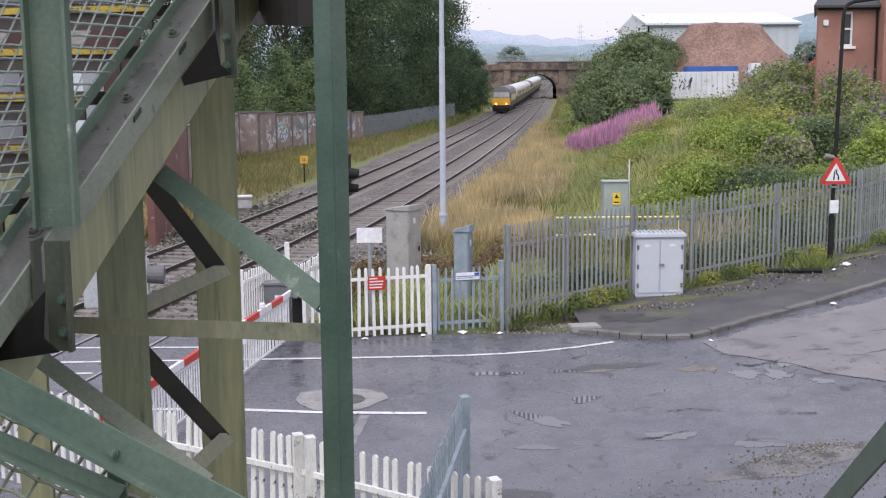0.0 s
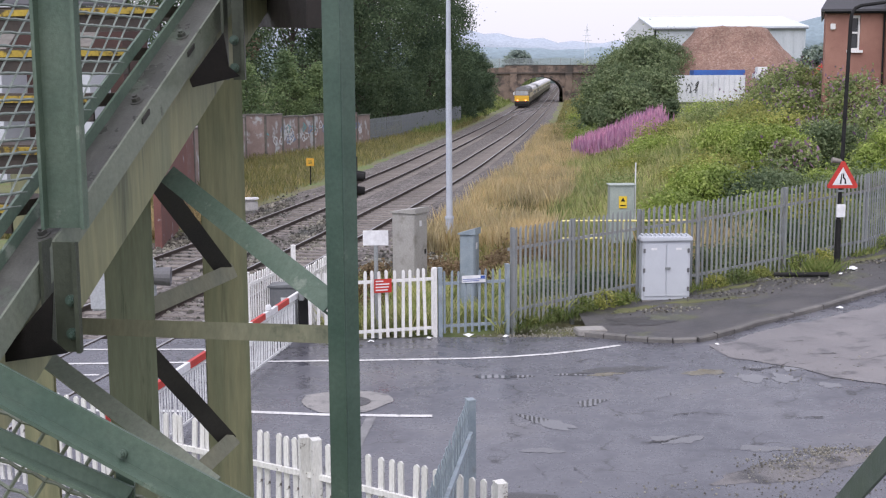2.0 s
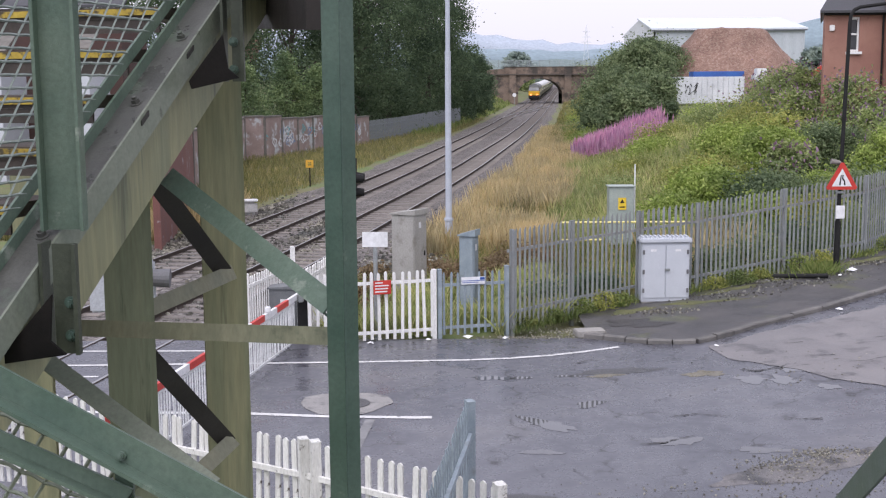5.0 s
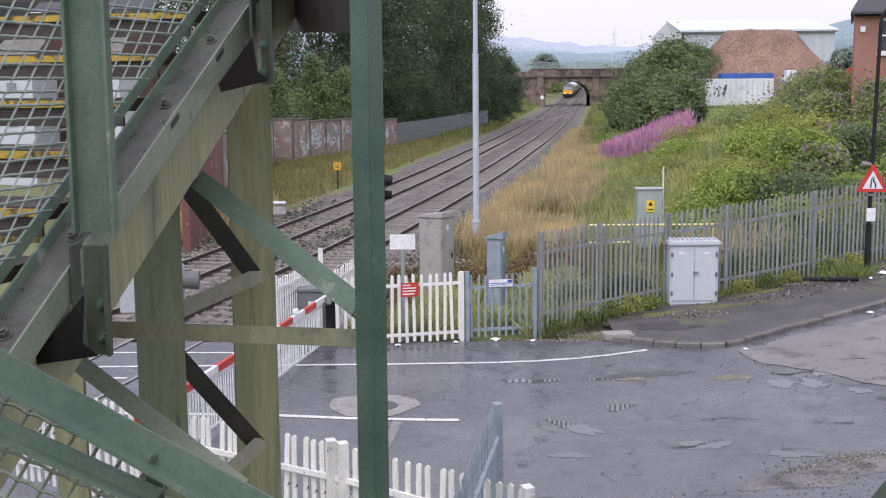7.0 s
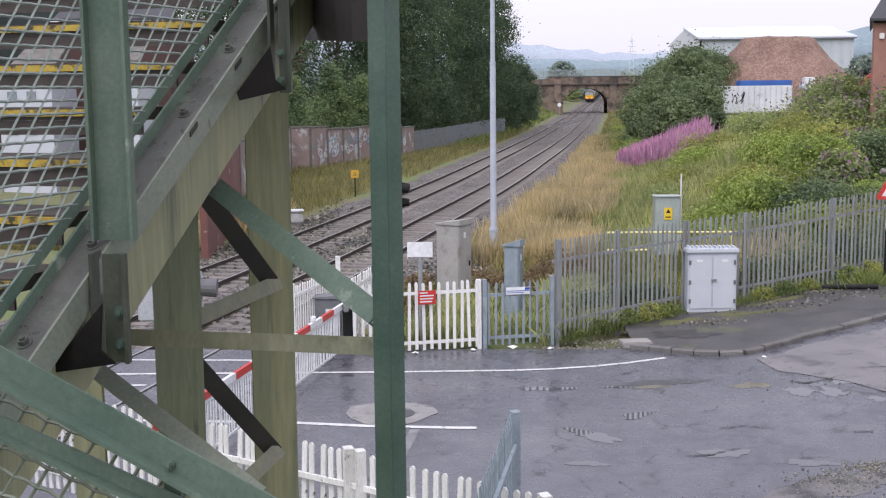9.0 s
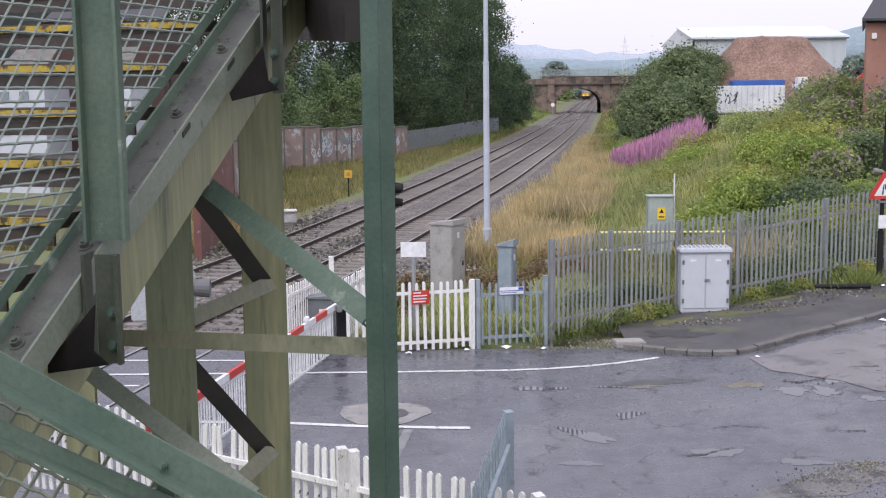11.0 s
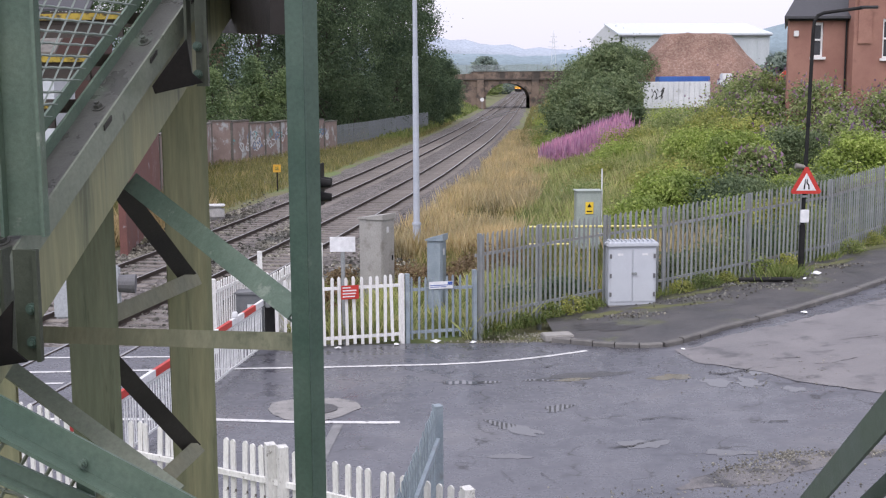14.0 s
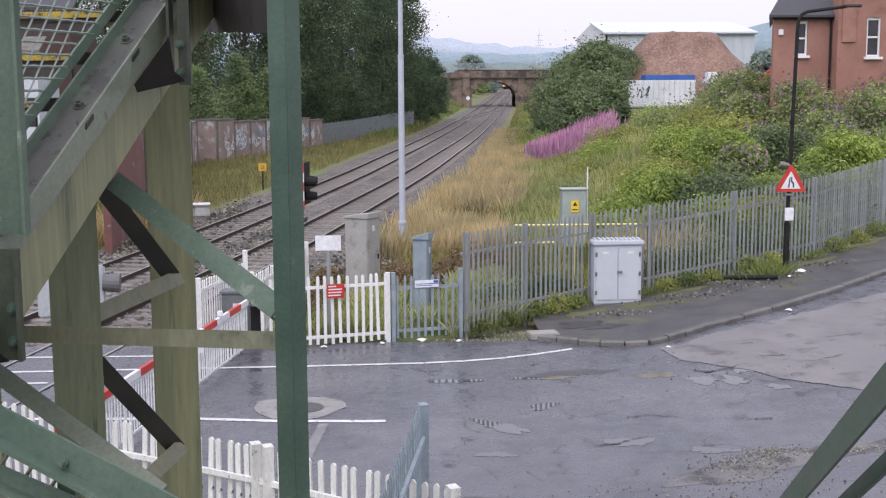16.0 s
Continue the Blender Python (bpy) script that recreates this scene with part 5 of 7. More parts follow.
def leaf_balls(rnd, centres, spreads, per, size):
    """Leaves laid like tiles over rounded boughs, mostly on their upper sides. Returns vertices (n, 4, 3)."""
    c = np.repeat(np.asarray(centres, float), per, axis=0)
    sp = np.repeat(np.asarray(spreads, float), per)[:, None]
    n = len(c)
    o = rnd.normal(size=(n, 3))
    o[:, 2] = np.abs(o[:, 2]) * 1.1 - 0.55
    o /= np.linalg.norm(o, axis=1)[:, None]
    p = c + o * sp * (1.05 + 0.55 * rnd.rand(n, 1)) * np.array([1.15, 1.15, 0.85]) + rnd.normal(size=(n, 3)) * sp * 0.16
    nr = o + rnd.normal(size=(n, 3)) * 0.45
    nr /= np.linalg.norm(nr, axis=1)[:, None]
    d = np.cross(nr, rnd.normal(size=(n, 3)))
    d /= np.linalg.norm(d, axis=1)[:, None] + 1e-9
    e = np.cross(nr, d)
    s = size * rnd.uniform(0.5, 1.5, (n, 1))
    return np.stack([p - d * s, p + e * s * 0.5 - nr * s * 0.12, p + d * s - nr * s * 0.3, p - e * s * 0.5 - nr * s * 0.12], axis=1)


def quads_mesh(name, quads):
    q = np.asarray(quads, np.float32).reshape(-1, 3)
    n = len(q) // 4
    me = bpy.data.meshes.new(name)
    me.vertices.add(len(q))
    me.vertices.foreach_set("co", q.ravel())
    me.loops.add(len(q))
    me.loops.foreach_set("vertex_index", np.arange(len(q), dtype=np.int32))
    me.polygons.add(n)
    me.polygons.foreach_set("loop_start", np.arange(0, 4 * n, 4, dtype=np.int32))
    me.update(calc_edges=True)
    return me


LEAF_DARK = leafy("dark_tree_leaves", [(0.062, 0.098, 0.062), (0.088, 0.132, 0.080), (0.114, 0.162, 0.098), (0.138, 0.186, 0.116)], 0.85, 0.22)
LEAF_MID = leafy("willow_leaves", [(0.100, 0.142, 0.076), (0.142, 0.192, 0.104), (0.188, 0.240, 0.138), (0.240, 0.290, 0.180)], 0.75)
LEAF_BIRCH = leafy("light_birch_leaves", [(0.120, 0.182, 0.094), (0.172, 0.240, 0.126), (0.232, 0.300, 0.168)], 0.8)
LEAF_BRAMBLE = leafy("bramble_leaves", [(0.170, 0.240, 0.055), (0.250, 0.335, 0.085), (0.330, 0.410, 0.125), (0.400, 0.460, 0.180)], 0.75, 0.5)
LEAF_SHRUB = leafy("buddleia_leaves", [(0.145, 0.205, 0.080), (0.210, 0.275, 0.115), (0.290, 0.345, 0.165), (0.360, 0.385, 0.220)], 0.75, 0.5)
LEAF_OLIVE = leafy("yellowing_weed_leaves", [(0.20, 0.24, 0.075), (0.30, 0.33, 0.105), (0.41, 0.40, 0.155)], 0.75, 0.5)
BARK = surface("grey_brown_bark", (0.045, 0.038, 0.030), (0.085, 0.072, 0.058), 6, 30, (0.8, 0.95), 0.5, stretch=(1, 1, 0.3))
PINK = leafy("pink_flower_petals", [(0.46, 0.22, 0.40), (0.60, 0.33, 0.54), (0.70, 0.46, 0.64)])
PURPLE = leafy("dull_purple_flower_spikes", [(0.145, 0.087, 0.145), (0.246, 0.160, 0.261), (0.348, 0.246, 0.377)])
STRAW = leafy("dry_straw_grass", [(0.41, 0.32, 0.18), (0.55, 0.44, 0.275), (0.66, 0.555, 0.38), (0.45, 0.39, 0.20)], 0.7, 0.5)
GRASS = leafy("green_grass", [(0.110, 0.165, 0.045), (0.175, 0.235, 0.075), (0.250, 0.300, 0.115), (0.340, 0.350, 0.165)], 0.6, 0.5)
GRASS_MIX = leafy("yellow_green_grass", [(0.13, 0.150, 0.050), (0.20, 0.205, 0.080), (0.29, 0.255, 0.125), (0.40, 0.34, 0.20)], 0.6, 0.5)
MEADOW = leafy("pale_meadow_grass", [(0.25, 0.31, 0.115), (0.35, 0.40, 0.165), (0.45, 0.47, 0.23), (0.56, 0.51, 0.30)], 0.6, 0.45)
RUSSET = leafy("russet_dock_seed", [(0.140, 0.098, 0.064), (0.220, 0.160, 0.105), (0.300, 0.235, 0.160)], 0.7)


def limb(bm, a, b, r0, r1):
    cyl(bm, a, b, r0, r1, 7, caps=False)


def plant(name, x, y, h, w, leaves, size, count, seed, label, category, group, trunk=0.25, low=0.15, clumps=70, conical=0.0, extra=None, foot=None, depth=None, boughs=False):
    """A tree or shrub: trunk with limbs, and a crown of many leaves in uneven clumps."""
    rnd = np.random.RandomState(seed)
    z0 = ground_z(x, y) - 0.05 if foot is None else foot
    t = thing(name, (x, y, z0), label, category, group)
    bm = bmesh.new()
    top = Vector((x + rnd.uniform(-0.04, 0.04) * h, y + rnd.uniform(-0.04, 0.04) * h, z0 + h * 0.82))
    base = Vector((x, y, z0 - 0.1))
    mid = base.lerp(top, 0.45) + Vector((rnd.uniform(-0.03, 0.03) * h, rnd.uniform(-0.03, 0.03) * h, 0))
    r = trunk * h * 0.06 + 0.02
    limb(bm, base, mid, r, r * 0.7)
    limb(bm, mid, top, r * 0.7, r * 0.15)
    cs, sp = [], []
    dw = w if depth is None else depth
    for k in range(clumps):
        u_ = rnd.uniform(0, 1)
        zf = low + (1 - low) * (k + rnd.rand()) / clumps
        prof = math.sqrt(max(0.03, 1 - ((zf - 0.42) / 0.60) ** 2)) * (1 - conical * max(0, zf - 0.3))
        a = rnd.uniform(0, 6.283)
        rr = (0.35 + 0.65 * math.sqrt(u_)) * prof * rnd.uniform(0.75, 1.12)
        c = (x + math.cos(a) * rr * w / 2, y + math.sin(a) * rr * dw / 2, z0 + zf * h)
        cs.append(c)
        sp.append(rnd.uniform(0.05, 0.105) * (w + dw) / 2 * (0.8 + 0.4 * prof))
        if k % 4 == 0:
            q = mid.lerp(top, rnd.uniform(0, 0.8)) if zf > 0.5 else base.lerp(mid, rnd.uniform(0.4, 1))
            limb(bm, q, Vector(c), r * 0.28, r * 0.06)
    part("trunk", bm, BARK, t)
    per_ = max(4, count // clumps)
    if boughs:
        q = np.concatenate([leaf_balls(rnd, cs, sp, int(per_ * 0.8), size), leaf_cloud(rnd, cs, np.array(sp) * 1.15, int(per_ * 0.2), size, 1.2)])
    else:
        q = leaf_cloud(rnd, cs, sp, per_, size)
    q[:, :, 2] = np.maximum(q[:, :, 2], z0 + 0.02)
    part("crown", quads_mesh("crown", q), leaves, t)
    if extra:
        mat_, per, sz, nm = extra
        pick = [c for c in cs if c[2] > z0 + h * 0.45]
        fl = []
        for c in pick:
            for _ in range(per):
                b = np.array(c) + rnd.normal(size=3) * np.array([0.16, 0.16, 0.10]) * w
                tip = b + np.array([rnd.normal() * 0.2, rnd.normal() * 0.2, rnd.uniform(0.2, 0.5)]) * sz * 3
                sd = np.cross(tip - b, rnd.normal(size=3))
                sd = sd / np.linalg.norm(sd) * sz * 0.35
                fl.append([b - sd * 0.4, (b + tip) / 2 + sd, tip, (b + tip) / 2 - sd])
        tagged(part(nm, quads_mesh(nm, np.array(fl)), mat_, t), kind="stuff")
    return t


# dark trees behind the old wall
for k, (x, y, h, w) in enumerate([(-21, 104, 19, 11), (-14, 112, 21, 12), (-10.5, 118, 22, 11), (-9.0, 127, 20, 11), (-7.0, 139, 23, 12), (-2.6, 150, 21, 10), (-1.2, 163, 19, 9), (-9, 140, 24, 14), (3.2, 185, 9.5, 6.5), (-30, 112, 20, 13), (1.0, 172, 9, 6), (4.6, 215, 8, 7)]):
    plant("broadleaf_tree", x, y, h, w, LEAF_DARK, 0.13, 34000, 100 + k, "tall dense dark green broadleaf tree behind the wall", "tree", "trees behind the wall", low=0.04, clumps=120, boughs=True)
for k, (x, y, h, w) in enumerate([(-15.6, 92, 6.6, 4.6), (-13.0, 96, 7.6, 4.6), (-10.8, 98, 6.6, 4.2), (-17.5, 93, 4.6, 4.4), (-19.5, 95, 6.0, 4.0)]):
    plant("birch_sapling", x, y, h, w, LEAF_BIRCH, 0.10, 11000, 140 + k, "light green feathery birch sapling behind the wall", "tree", "birch saplings", low=0.05, clumps=110, conical=1.05)
# big willow scrub between the railway and the yard
for k, (x, y, h, w) in enumerate([(13.5, 97, 4.9, 5.6), (15.9, 99, 6.2, 4.9), (16.3, 101, 6.6, 4.0), (16.4, 110, 6.0, 7.0), (13.2, 87, 3.2, 4.2), (14.9, 89, 3.6, 3.6), (15.0, 92, 3.8, 3.8), (18.6, 122, 6.0, 8.0), (12.0, 92, 2.6, 3.4), (24.5, 138, 6.5, 8.0), (28.5, 165, 6.5, 8.0)]):
    plant("willow_shrub", x, y, h, w, LEAF_MID, 0.115, 20000, 160 + k, "large grey-green willow shrub beside the railway", "shrub", "willow shrubs", low=0.0, clumps=130, trunk=0.12, boughs=True)
# bramble and buddleia on the bank behind the fence
rb = random.Random(9)
k = 0
for x, y, h, w in [(9.5, 44, 1.9, 3.6), (11.7, 42.5, 2.2, 3.8), (14.0, 43.5, 2.4, 4.0), (16.5, 44.5, 2.5, 4.2), (19.2, 46.0, 2.5, 4.2), (10.6, 48.5, 2.2, 4.0), (13.2, 49, 2.4, 4.2), (16.0, 50, 2.5, 4.4), (19.0, 51.5, 2.5, 4.4), (22, 52, 2.6, 4.4),
                   (13.0, 55, 1.5, 3.6), (15.2, 56, 2.3, 4.6), (18.4, 57, 2.4, 4.6), (13.6, 39.6, 1.7, 3.2), (16.4, 40.6, 1.9, 3.4), (10.6, 39.5, 1.3, 2.8), (19.4, 42.2, 2.0, 3.4), (16.6, 63, 2.0, 4.8)]:
    plant("bramble_bush", x, y, h * rb.uniform(0.42, 1.08), w * rb.uniform(0.72, 0.95), (LEAF_BRAMBLE, LEAF_OLIVE, LEAF_BRAMBLE, LEAF_SHRUB, LEAF_BRAMBLE, LEAF_MID)[k * 5 % 6 if k % 3 else 0], 0.062, 15000, 200 + k, "dense bright green bramble mound on the bank", "bush", "bramble bushes", low=0.0, clumps=100, trunk=0.05, boughs=True)
    k += 1
for x, y, h, w in [(17.6, 47.5, 2.6, 2.4), (20.6, 48.6, 2.8, 2.6), (19.0, 53.5, 2.6, 2.6), (15.8, 52.5, 2.0, 2.2), (21.8, 45.5, 2.6, 2.6), (17.4, 61, 2.2, 2.6), (13.0, 45.6, 1.9, 2.0), (20.2, 60, 3.2, 4.0), (22.6, 57, 3.2, 3.8), (24.5, 60.5, 3.4, 4.0), (18.6, 66, 3.0, 4.2), (21.8, 66, 2.8, 4.0), (17.4, 72, 0.9, 3.6), (20.6, 75, 2.4, 4.6), (24.0, 72, 2.8, 4.4), (23.0, 49, 3.2, 3.6), (25.5, 55, 3.6, 4.2), (22.9, 84, 2.2, 4.2), (26.5, 82, 2.6, 4.6), (28.0, 66, 3.0, 4.4), (26.0, 92, 1.9, 4.0), (29.5, 92, 2.6, 4.6), (32, 78, 3.0, 5.0)]:
    plant("buddleia_bush", x, y, h * (1.02 if x / y > 0.27 else 0.55), w, LEAF_SHRUB, 0.085, 7500, 240 + k, "straggly buddleia bush with dull purple flower spikes", "bush", "buddleia bushes", low=0.0, clumps=110, trunk=0.06, extra=(PURPLE, 4, 0.16, "bloom"))
    k += 1
# low growth on the slope
for x, y, h, w in [(7.6, 41.0, 1.0, 2.4), (8.8, 55, 0.6, 2.6), (7.4, 50.5, 0.5, 2.2), (10.4, 60, 0.8, 3.0), (11.9, 65, 0.8, 3.2), (14.9, 68, 0.9, 3.4), (17.5, 80, 0.5, 4.0), (20.4, 86, 0.5, 3.6), (8.6, 37.8, 0.9, 2.0), (6.9, 37.6, 0.8, 1.8), (11.6, 37.4, 1.0, 2.2), (10.2, 80, 1.2, 3.6), (10.4, 90, 1.2, 3.4), (11.4, 100, 1.3, 3.6), (12.6, 112, 1.6, 4.0), (14.5, 128, 1.6, 4.4), (17, 150, 1.6, 5), (20.5, 180, 1.8, 5), (26.5, 222, 2.2, 5)]:
    plant("weed_clump", x, y, h, w, (LEAF_OLIVE, LEAF_SHRUB, LEAF_BRAMBLE)[k % 3], 0.06, 6000, 280 + k, "rough green weeds growing on the slope", "weeds", "weed clumps", low=0.0, clumps=90, trunk=0.03)
    k += 1


def blades(name, count, sampler, height, width, material, label, seed, category="grass", lean=0.25):
    """Grass as single blades, one mass."""
    rnd = np.random.RandomState(seed)
    q = np.zeros((count, 4, 3))
    for k in range(count):
        x, y = sampler(rnd)
        while -(x - 2.64) * 0.56 + (y - 25.8) * 0.83 < 0.4 and x > 1.0:
            x, y = sampler(rnd)
        z = ground_z(x, y)
        h = height * rnd.uniform(0.5, 1.35)
        a = rnd.rand() * 6.283
        dx, dy = math.cos(a) * width, math.sin(a) * width
        lx, ly = rnd.normal() * lean * h, rnd.normal() * lean * h
        q[k] = [(x - dx, y - dy, z - 0.03), (x + dx, y + dy, z - 0.03), (x + dx * 0.6 + lx * 0.5, y + dy * 0.6 + ly * 0.5, z + h * 0.6), (x + lx, y + ly, z + h)]
    return tagged(part(name, quads_mesh(name, q), material), label, category, kind="stuff")


def beside_line(y0, y1, o0, o1, clump=0.0, power=1.0):
    def pick(rnd):
        for _ in range(12):
            y = y0 + (y1 - y0) * rnd.rand() ** power
            o = rnd.uniform(o0, o1)
            p, _a = line_at(y, o)
            if not clump or noise.noise(Vector((p.x * 0.35, p.y * 0.12, 3.0))) > clump - 1 + rnd.rand() * 0.6:
                break
        return p.x, p.y
    return pick


blades("dry_grass", 46000, beside_line(37.5, 130, 6.3, 10.6, 0.75, 1.5), 0.78, 0.009, STRAW, "tall dry straw-coloured grass along the railway", 1, lean=0.16)
blades("meadow_grass", 30000, beside_line(29, 100, 8.0, 14.5, 0.6, 1.4), 0.50, 0.009, GRASS_MIX, "rough yellow-green grass behind the fence", 2)
blades("green_grass", 30000, beside_line(27, 80, 10.0, 19, 0, 1.3), 0.42, 0.010, GRASS, "rough green grass on the slope", 3)
blades("verge_grass", 52000, beside_line(40, 175, -12.5, -3.2, 0, 1.6), 0.42, 0.013, GRASS_MIX, "yellow-green grass between track and wall", 4)
blades("far_verge_grass", 6000, beside_line(120, 262, -9, -4, 0, 1.2), 0.7, 0.06, GRASS, "green verge growth near the bridge", 5)
blades("far_bank_grass", 7000, beside_line(110, 262, 7.5, 12, 0, 1.2), 0.7, 0.06, GRASS_MIX, "green bank growth near the bridge", 6)
blades("straw_tufts", 2200, beside_line(36, 50, -4.4, -3.0, 0, 1.0), 0.85, 0.016, STRAW, "straw-coloured grass by the track's edge", 7)


blades("tall_meadow_grass", 26000, lambda r: (lambda y: (y * r.uniform(0.095, 0.205) + r.normal() * 0.3, y))(36 + 40 * r.rand() ** 1.4), 0.62, 0.010, MEADOW, "pale green seeding grass and herbs on the slope", 8, lean=0.2)
blades("fence_straw", 800, lambda r: (lambda x: (x, lerp_table(FENCE_LINE, x) + 1.2 + 3.2 * r.rand()))(r.uniform(5.2, 8.0)), 1.25, 0.007, STRAW, "dry straw grass standing behind the fence", 9, lean=0.14)


def along_fence(rnd):
    s = rnd.rand() ** 0.8
    x = 1.3 + s * 14
    return x, lerp_table(FENCE_LINE, x) + rnd.normal() * 0.16 - 0.02


def tuft_z(x, y):
    return rise(x) + 0.03


def tufts(name, count, sampler, height, width, material, label, seed):
    rnd = np.random.RandomState(seed)
    q = []
    for k in range(count):
        x, y = sampler(rnd)
        if noise.noise(Vector((x * 0.9, y * 0.9, 7.0))) < -0.12 + rnd.rand() * 0.25:
            continue
        z = tuft_z(x, y)
        h = height * rnd.uniform(0.3, 1.3)
        a = rnd.rand() * 6.283
        dx, dy = math.cos(a) * width, math.sin(a) * width
        lx, ly = rnd.normal() * 0.35 * h, rnd.normal() * 0.35 * h
        q.append([(x - dx, y - dy, z - 0.03), (x + dx, y + dy, z - 0.03), (x + dx * 0.6 + lx * 0.5, y + dy * 0.6 + ly * 0.5, z + h * 0.6), (x + lx, y + ly, z + h)])
    return tagged(part(name, quads_mesh(name, np.array(q)), material), label, "grass", kind="stuff")


tufts("fence_weeds", 9000, along_fence, 0.20, 0.005, GRASS, "green weeds along the fence foot", 11)
tufts("yard_grass", 20000, lambda r: (lambda x: (x, max(24.05, lerp_table(FENCE_LINE, x) + 0.1 if x > 1.1 else 0) + r.rand() ** 1.2 * 6.0))(r.uniform(-2.6, 2.6)), 0.40, 0.006, MEADOW, "yellow-green grass behind the white fence", 12)
tufts("lamp_grass", 2600, lambda r: (8.75 + r.normal() * 0.32, 28.78 + r.normal() * 0.20), 0.32, 0.0035, GRASS, "bright green grass tuft beside the lamp column", 14)
tufts("near_fence_weeds", 900, lambda r: (lambda s: (-3.4 + 3.8 * s, 13.45 - 2.55 * s + r.normal() * 0.15))(r.rand()), 0.45, 0.010, GRASS, "weeds along the peeling white fence", 13)

for k, (x, o, h, w) in enumerate([(2.9, -0.1, 0.42, 0.7), (3.4, -0.15, 0.50, 0.8), (3.9, -0.2, 0.36, 0.7), (6.3, -0.2, 0.34, 0.8), (6.9, -0.25, 0.40, 0.9), (7.5, -0.2, 0.30, 0.8), (8.7, -0.25, 0.46, 0.9), (9.3, -0.2, 0.50, 0.9), (11.6, -0.3, 0.42, 1.0), (12.6, -0.3, 0.40, 1.0), (13.6, -0.4, 0.45, 1.1), (1.6, -0.02, 0.26, 0.5), (2.2, -0.05, 0.30, 0.6)]):
    plant("weed_clump", x, lerp_table(FENCE_LINE, x) + o + 0.08, h * 0.8, w * 0.8, (GRASS, LEAF_OLIVE)[k % 2], 0.024, 1500, 340 + k, "green weeds growing at the fence foot", "weeds", "weed clumps", low=0.0, clumps=40, trunk=0.02, foot=rise(x) + 0.05)

for k, (x, o, h, w) in enumerate([(6.6, 1.0, 0.8, 1.5), (7.8, 1.1, 0.9, 1.7), (9.0, 1.2, 1.0, 1.8), (10.3, 1.3, 1.1, 1.9), (11.6, 1.4, 1.1, 2.0), (12.8, 1.5, 1.2, 2.0), (14.0, 1.6, 1.2, 2.2), (15.4, 1.7, 1.3, 2.4), (3.4, 1.4, 0.6, 1.4), (2.2, 1.8, 0.5, 1.2)]):
    plant("weed_clump", x, lerp_table(FENCE_LINE, x) + o, h, w, (LEAF_MID, LEAF_SHRUB, LEAF_DARK)[k % 3], 0.045, 3000, 370 + k, "dense dull green weeds behind the palisade fence", "weeds", "weed clumps", low=0.0, clumps=50, trunk=0.02, foot=rise(x) - 0.02)

# pink flowering band on the slope
def flower_band(rnd):
    s = rnd.rand() ** 0.8
    y = 75.5 + (2.5 + 8.5 * s) * max(-1.0, min(1.0, rnd.normal() * 0.55))
    return y * (0.108 + 0.066 * s) + rnd.normal() * 0.25, y


rnd = np.random.RandomState(77)
q, st = [], []
for k in range(4600):
    x, y = flower_band(rnd)
    z = ground_z(x, y)
    h = rnd.uniform(0.7, 1.75)
    lx, ly = rnd.normal() * 0.10, rnd.normal() * 0.10
    w_ = rnd.uniform(0.035, 0.075)
    for a in (rnd.rand() * 3.14, rnd.rand() * 3.14):
        dx, dy = math.cos(a) * w_, math.sin(a) * w_
        b, m_, tp = np.array((x + lx * 0.5, y + ly * 0.5, z + h * 0.52)), np.array((x + lx * 0.75, y + ly * 0.75, z + h * 0.7)), np.array((x + lx, y + ly, z + h))
        q.append([b, m_ + (dx, dy, 0), tp, m_ - (dx, dy, 0)])
    for j in range(3):
        zz = z + h * rnd.uniform(0.05, 0.55)
        a = rnd.rand() * 6.283
        e = np.array((math.cos(a), math.sin(a), 0.5)) * 0.14
        o = np.array((x, y, zz))
        sd = np.array((-math.sin(a), math.cos(a), 0)) * 0.03
        st.append([o, o + e * 0.5 + sd, o + e, o + e * 0.5 - sd])
fw = thing("willowherb_patch", (14, 86, ground_z(14, 86)), "band of tall pink flowering willowherb on slope", "wildflowers", kind="stuff")
part("flowers", quads_mesh("flowers", np.array(q)), PINK, fw)
part("leaves", quads_mesh("leaves", np.array(st)), LEAF_SHRUB, fw)
# brown dock plants by the cabinets
for k, (x, y, h, w) in enumerate([(0.2, 29.2, 1.0, 1.5), (-0.5, 31.0, 0.8, 1.4), (1.4, 31.5, 0.8, 1.6), (-1.9, 29.5, 0.9, 1.2), (-2.0, 27.2, 0.7, 1.0), (2.2, 33.5, 0.8, 1.8)]):
    plant("dock_clump", x, y, h, w, RUSSET, 0.045, 2600, 400 + k, "russet dried dock plants by the cabinets", "weeds", "dock clumps", low=0.0, clumps=60, trunk=0.03)

# ---- old boundary wall, sheds and fence on the far side of the track ----
BRICK = surface("sooty_red_brick", (0.135, 0.075, 0.058), (0.24, 0.135, 0.105), 1.2, 22, (0.75, 0.9), 0.4, stain=(0.085, 0.070, 0.065), stain_scale=0.55, stain_range=(0.48, 0.6))
GRAFFITI = surface("graffiti_covered_brick", (0.21, 0.155, 0.14), (0.32, 0.25, 0.235), 1.0, 22, (0.7, 0.9), 0.3, stain=(0.42, 0.44, 0.46), stain_scale=0.9, stain_range=(0.54, 0.62))
COPING = surface("mossy_coping_stone", (0.10, 0.095, 0.085), (0.19, 0.18, 0.165), 2, 20, (0.8, 0.95), 0.4)
SPRAY = [surface("spray_paint_" + nm, c, tuple(v * 1.25 for v in c), 2, 20, (0.5, 0.7), 0.1) for nm, c in (("turquoise", (0.10, 0.28, 0.30)), ("pale", (0.52, 0.54, 0.57)), ("orange", (0.30, 0.13, 0.09)), ("blue", (0.12, 0.18, 0.30)))]


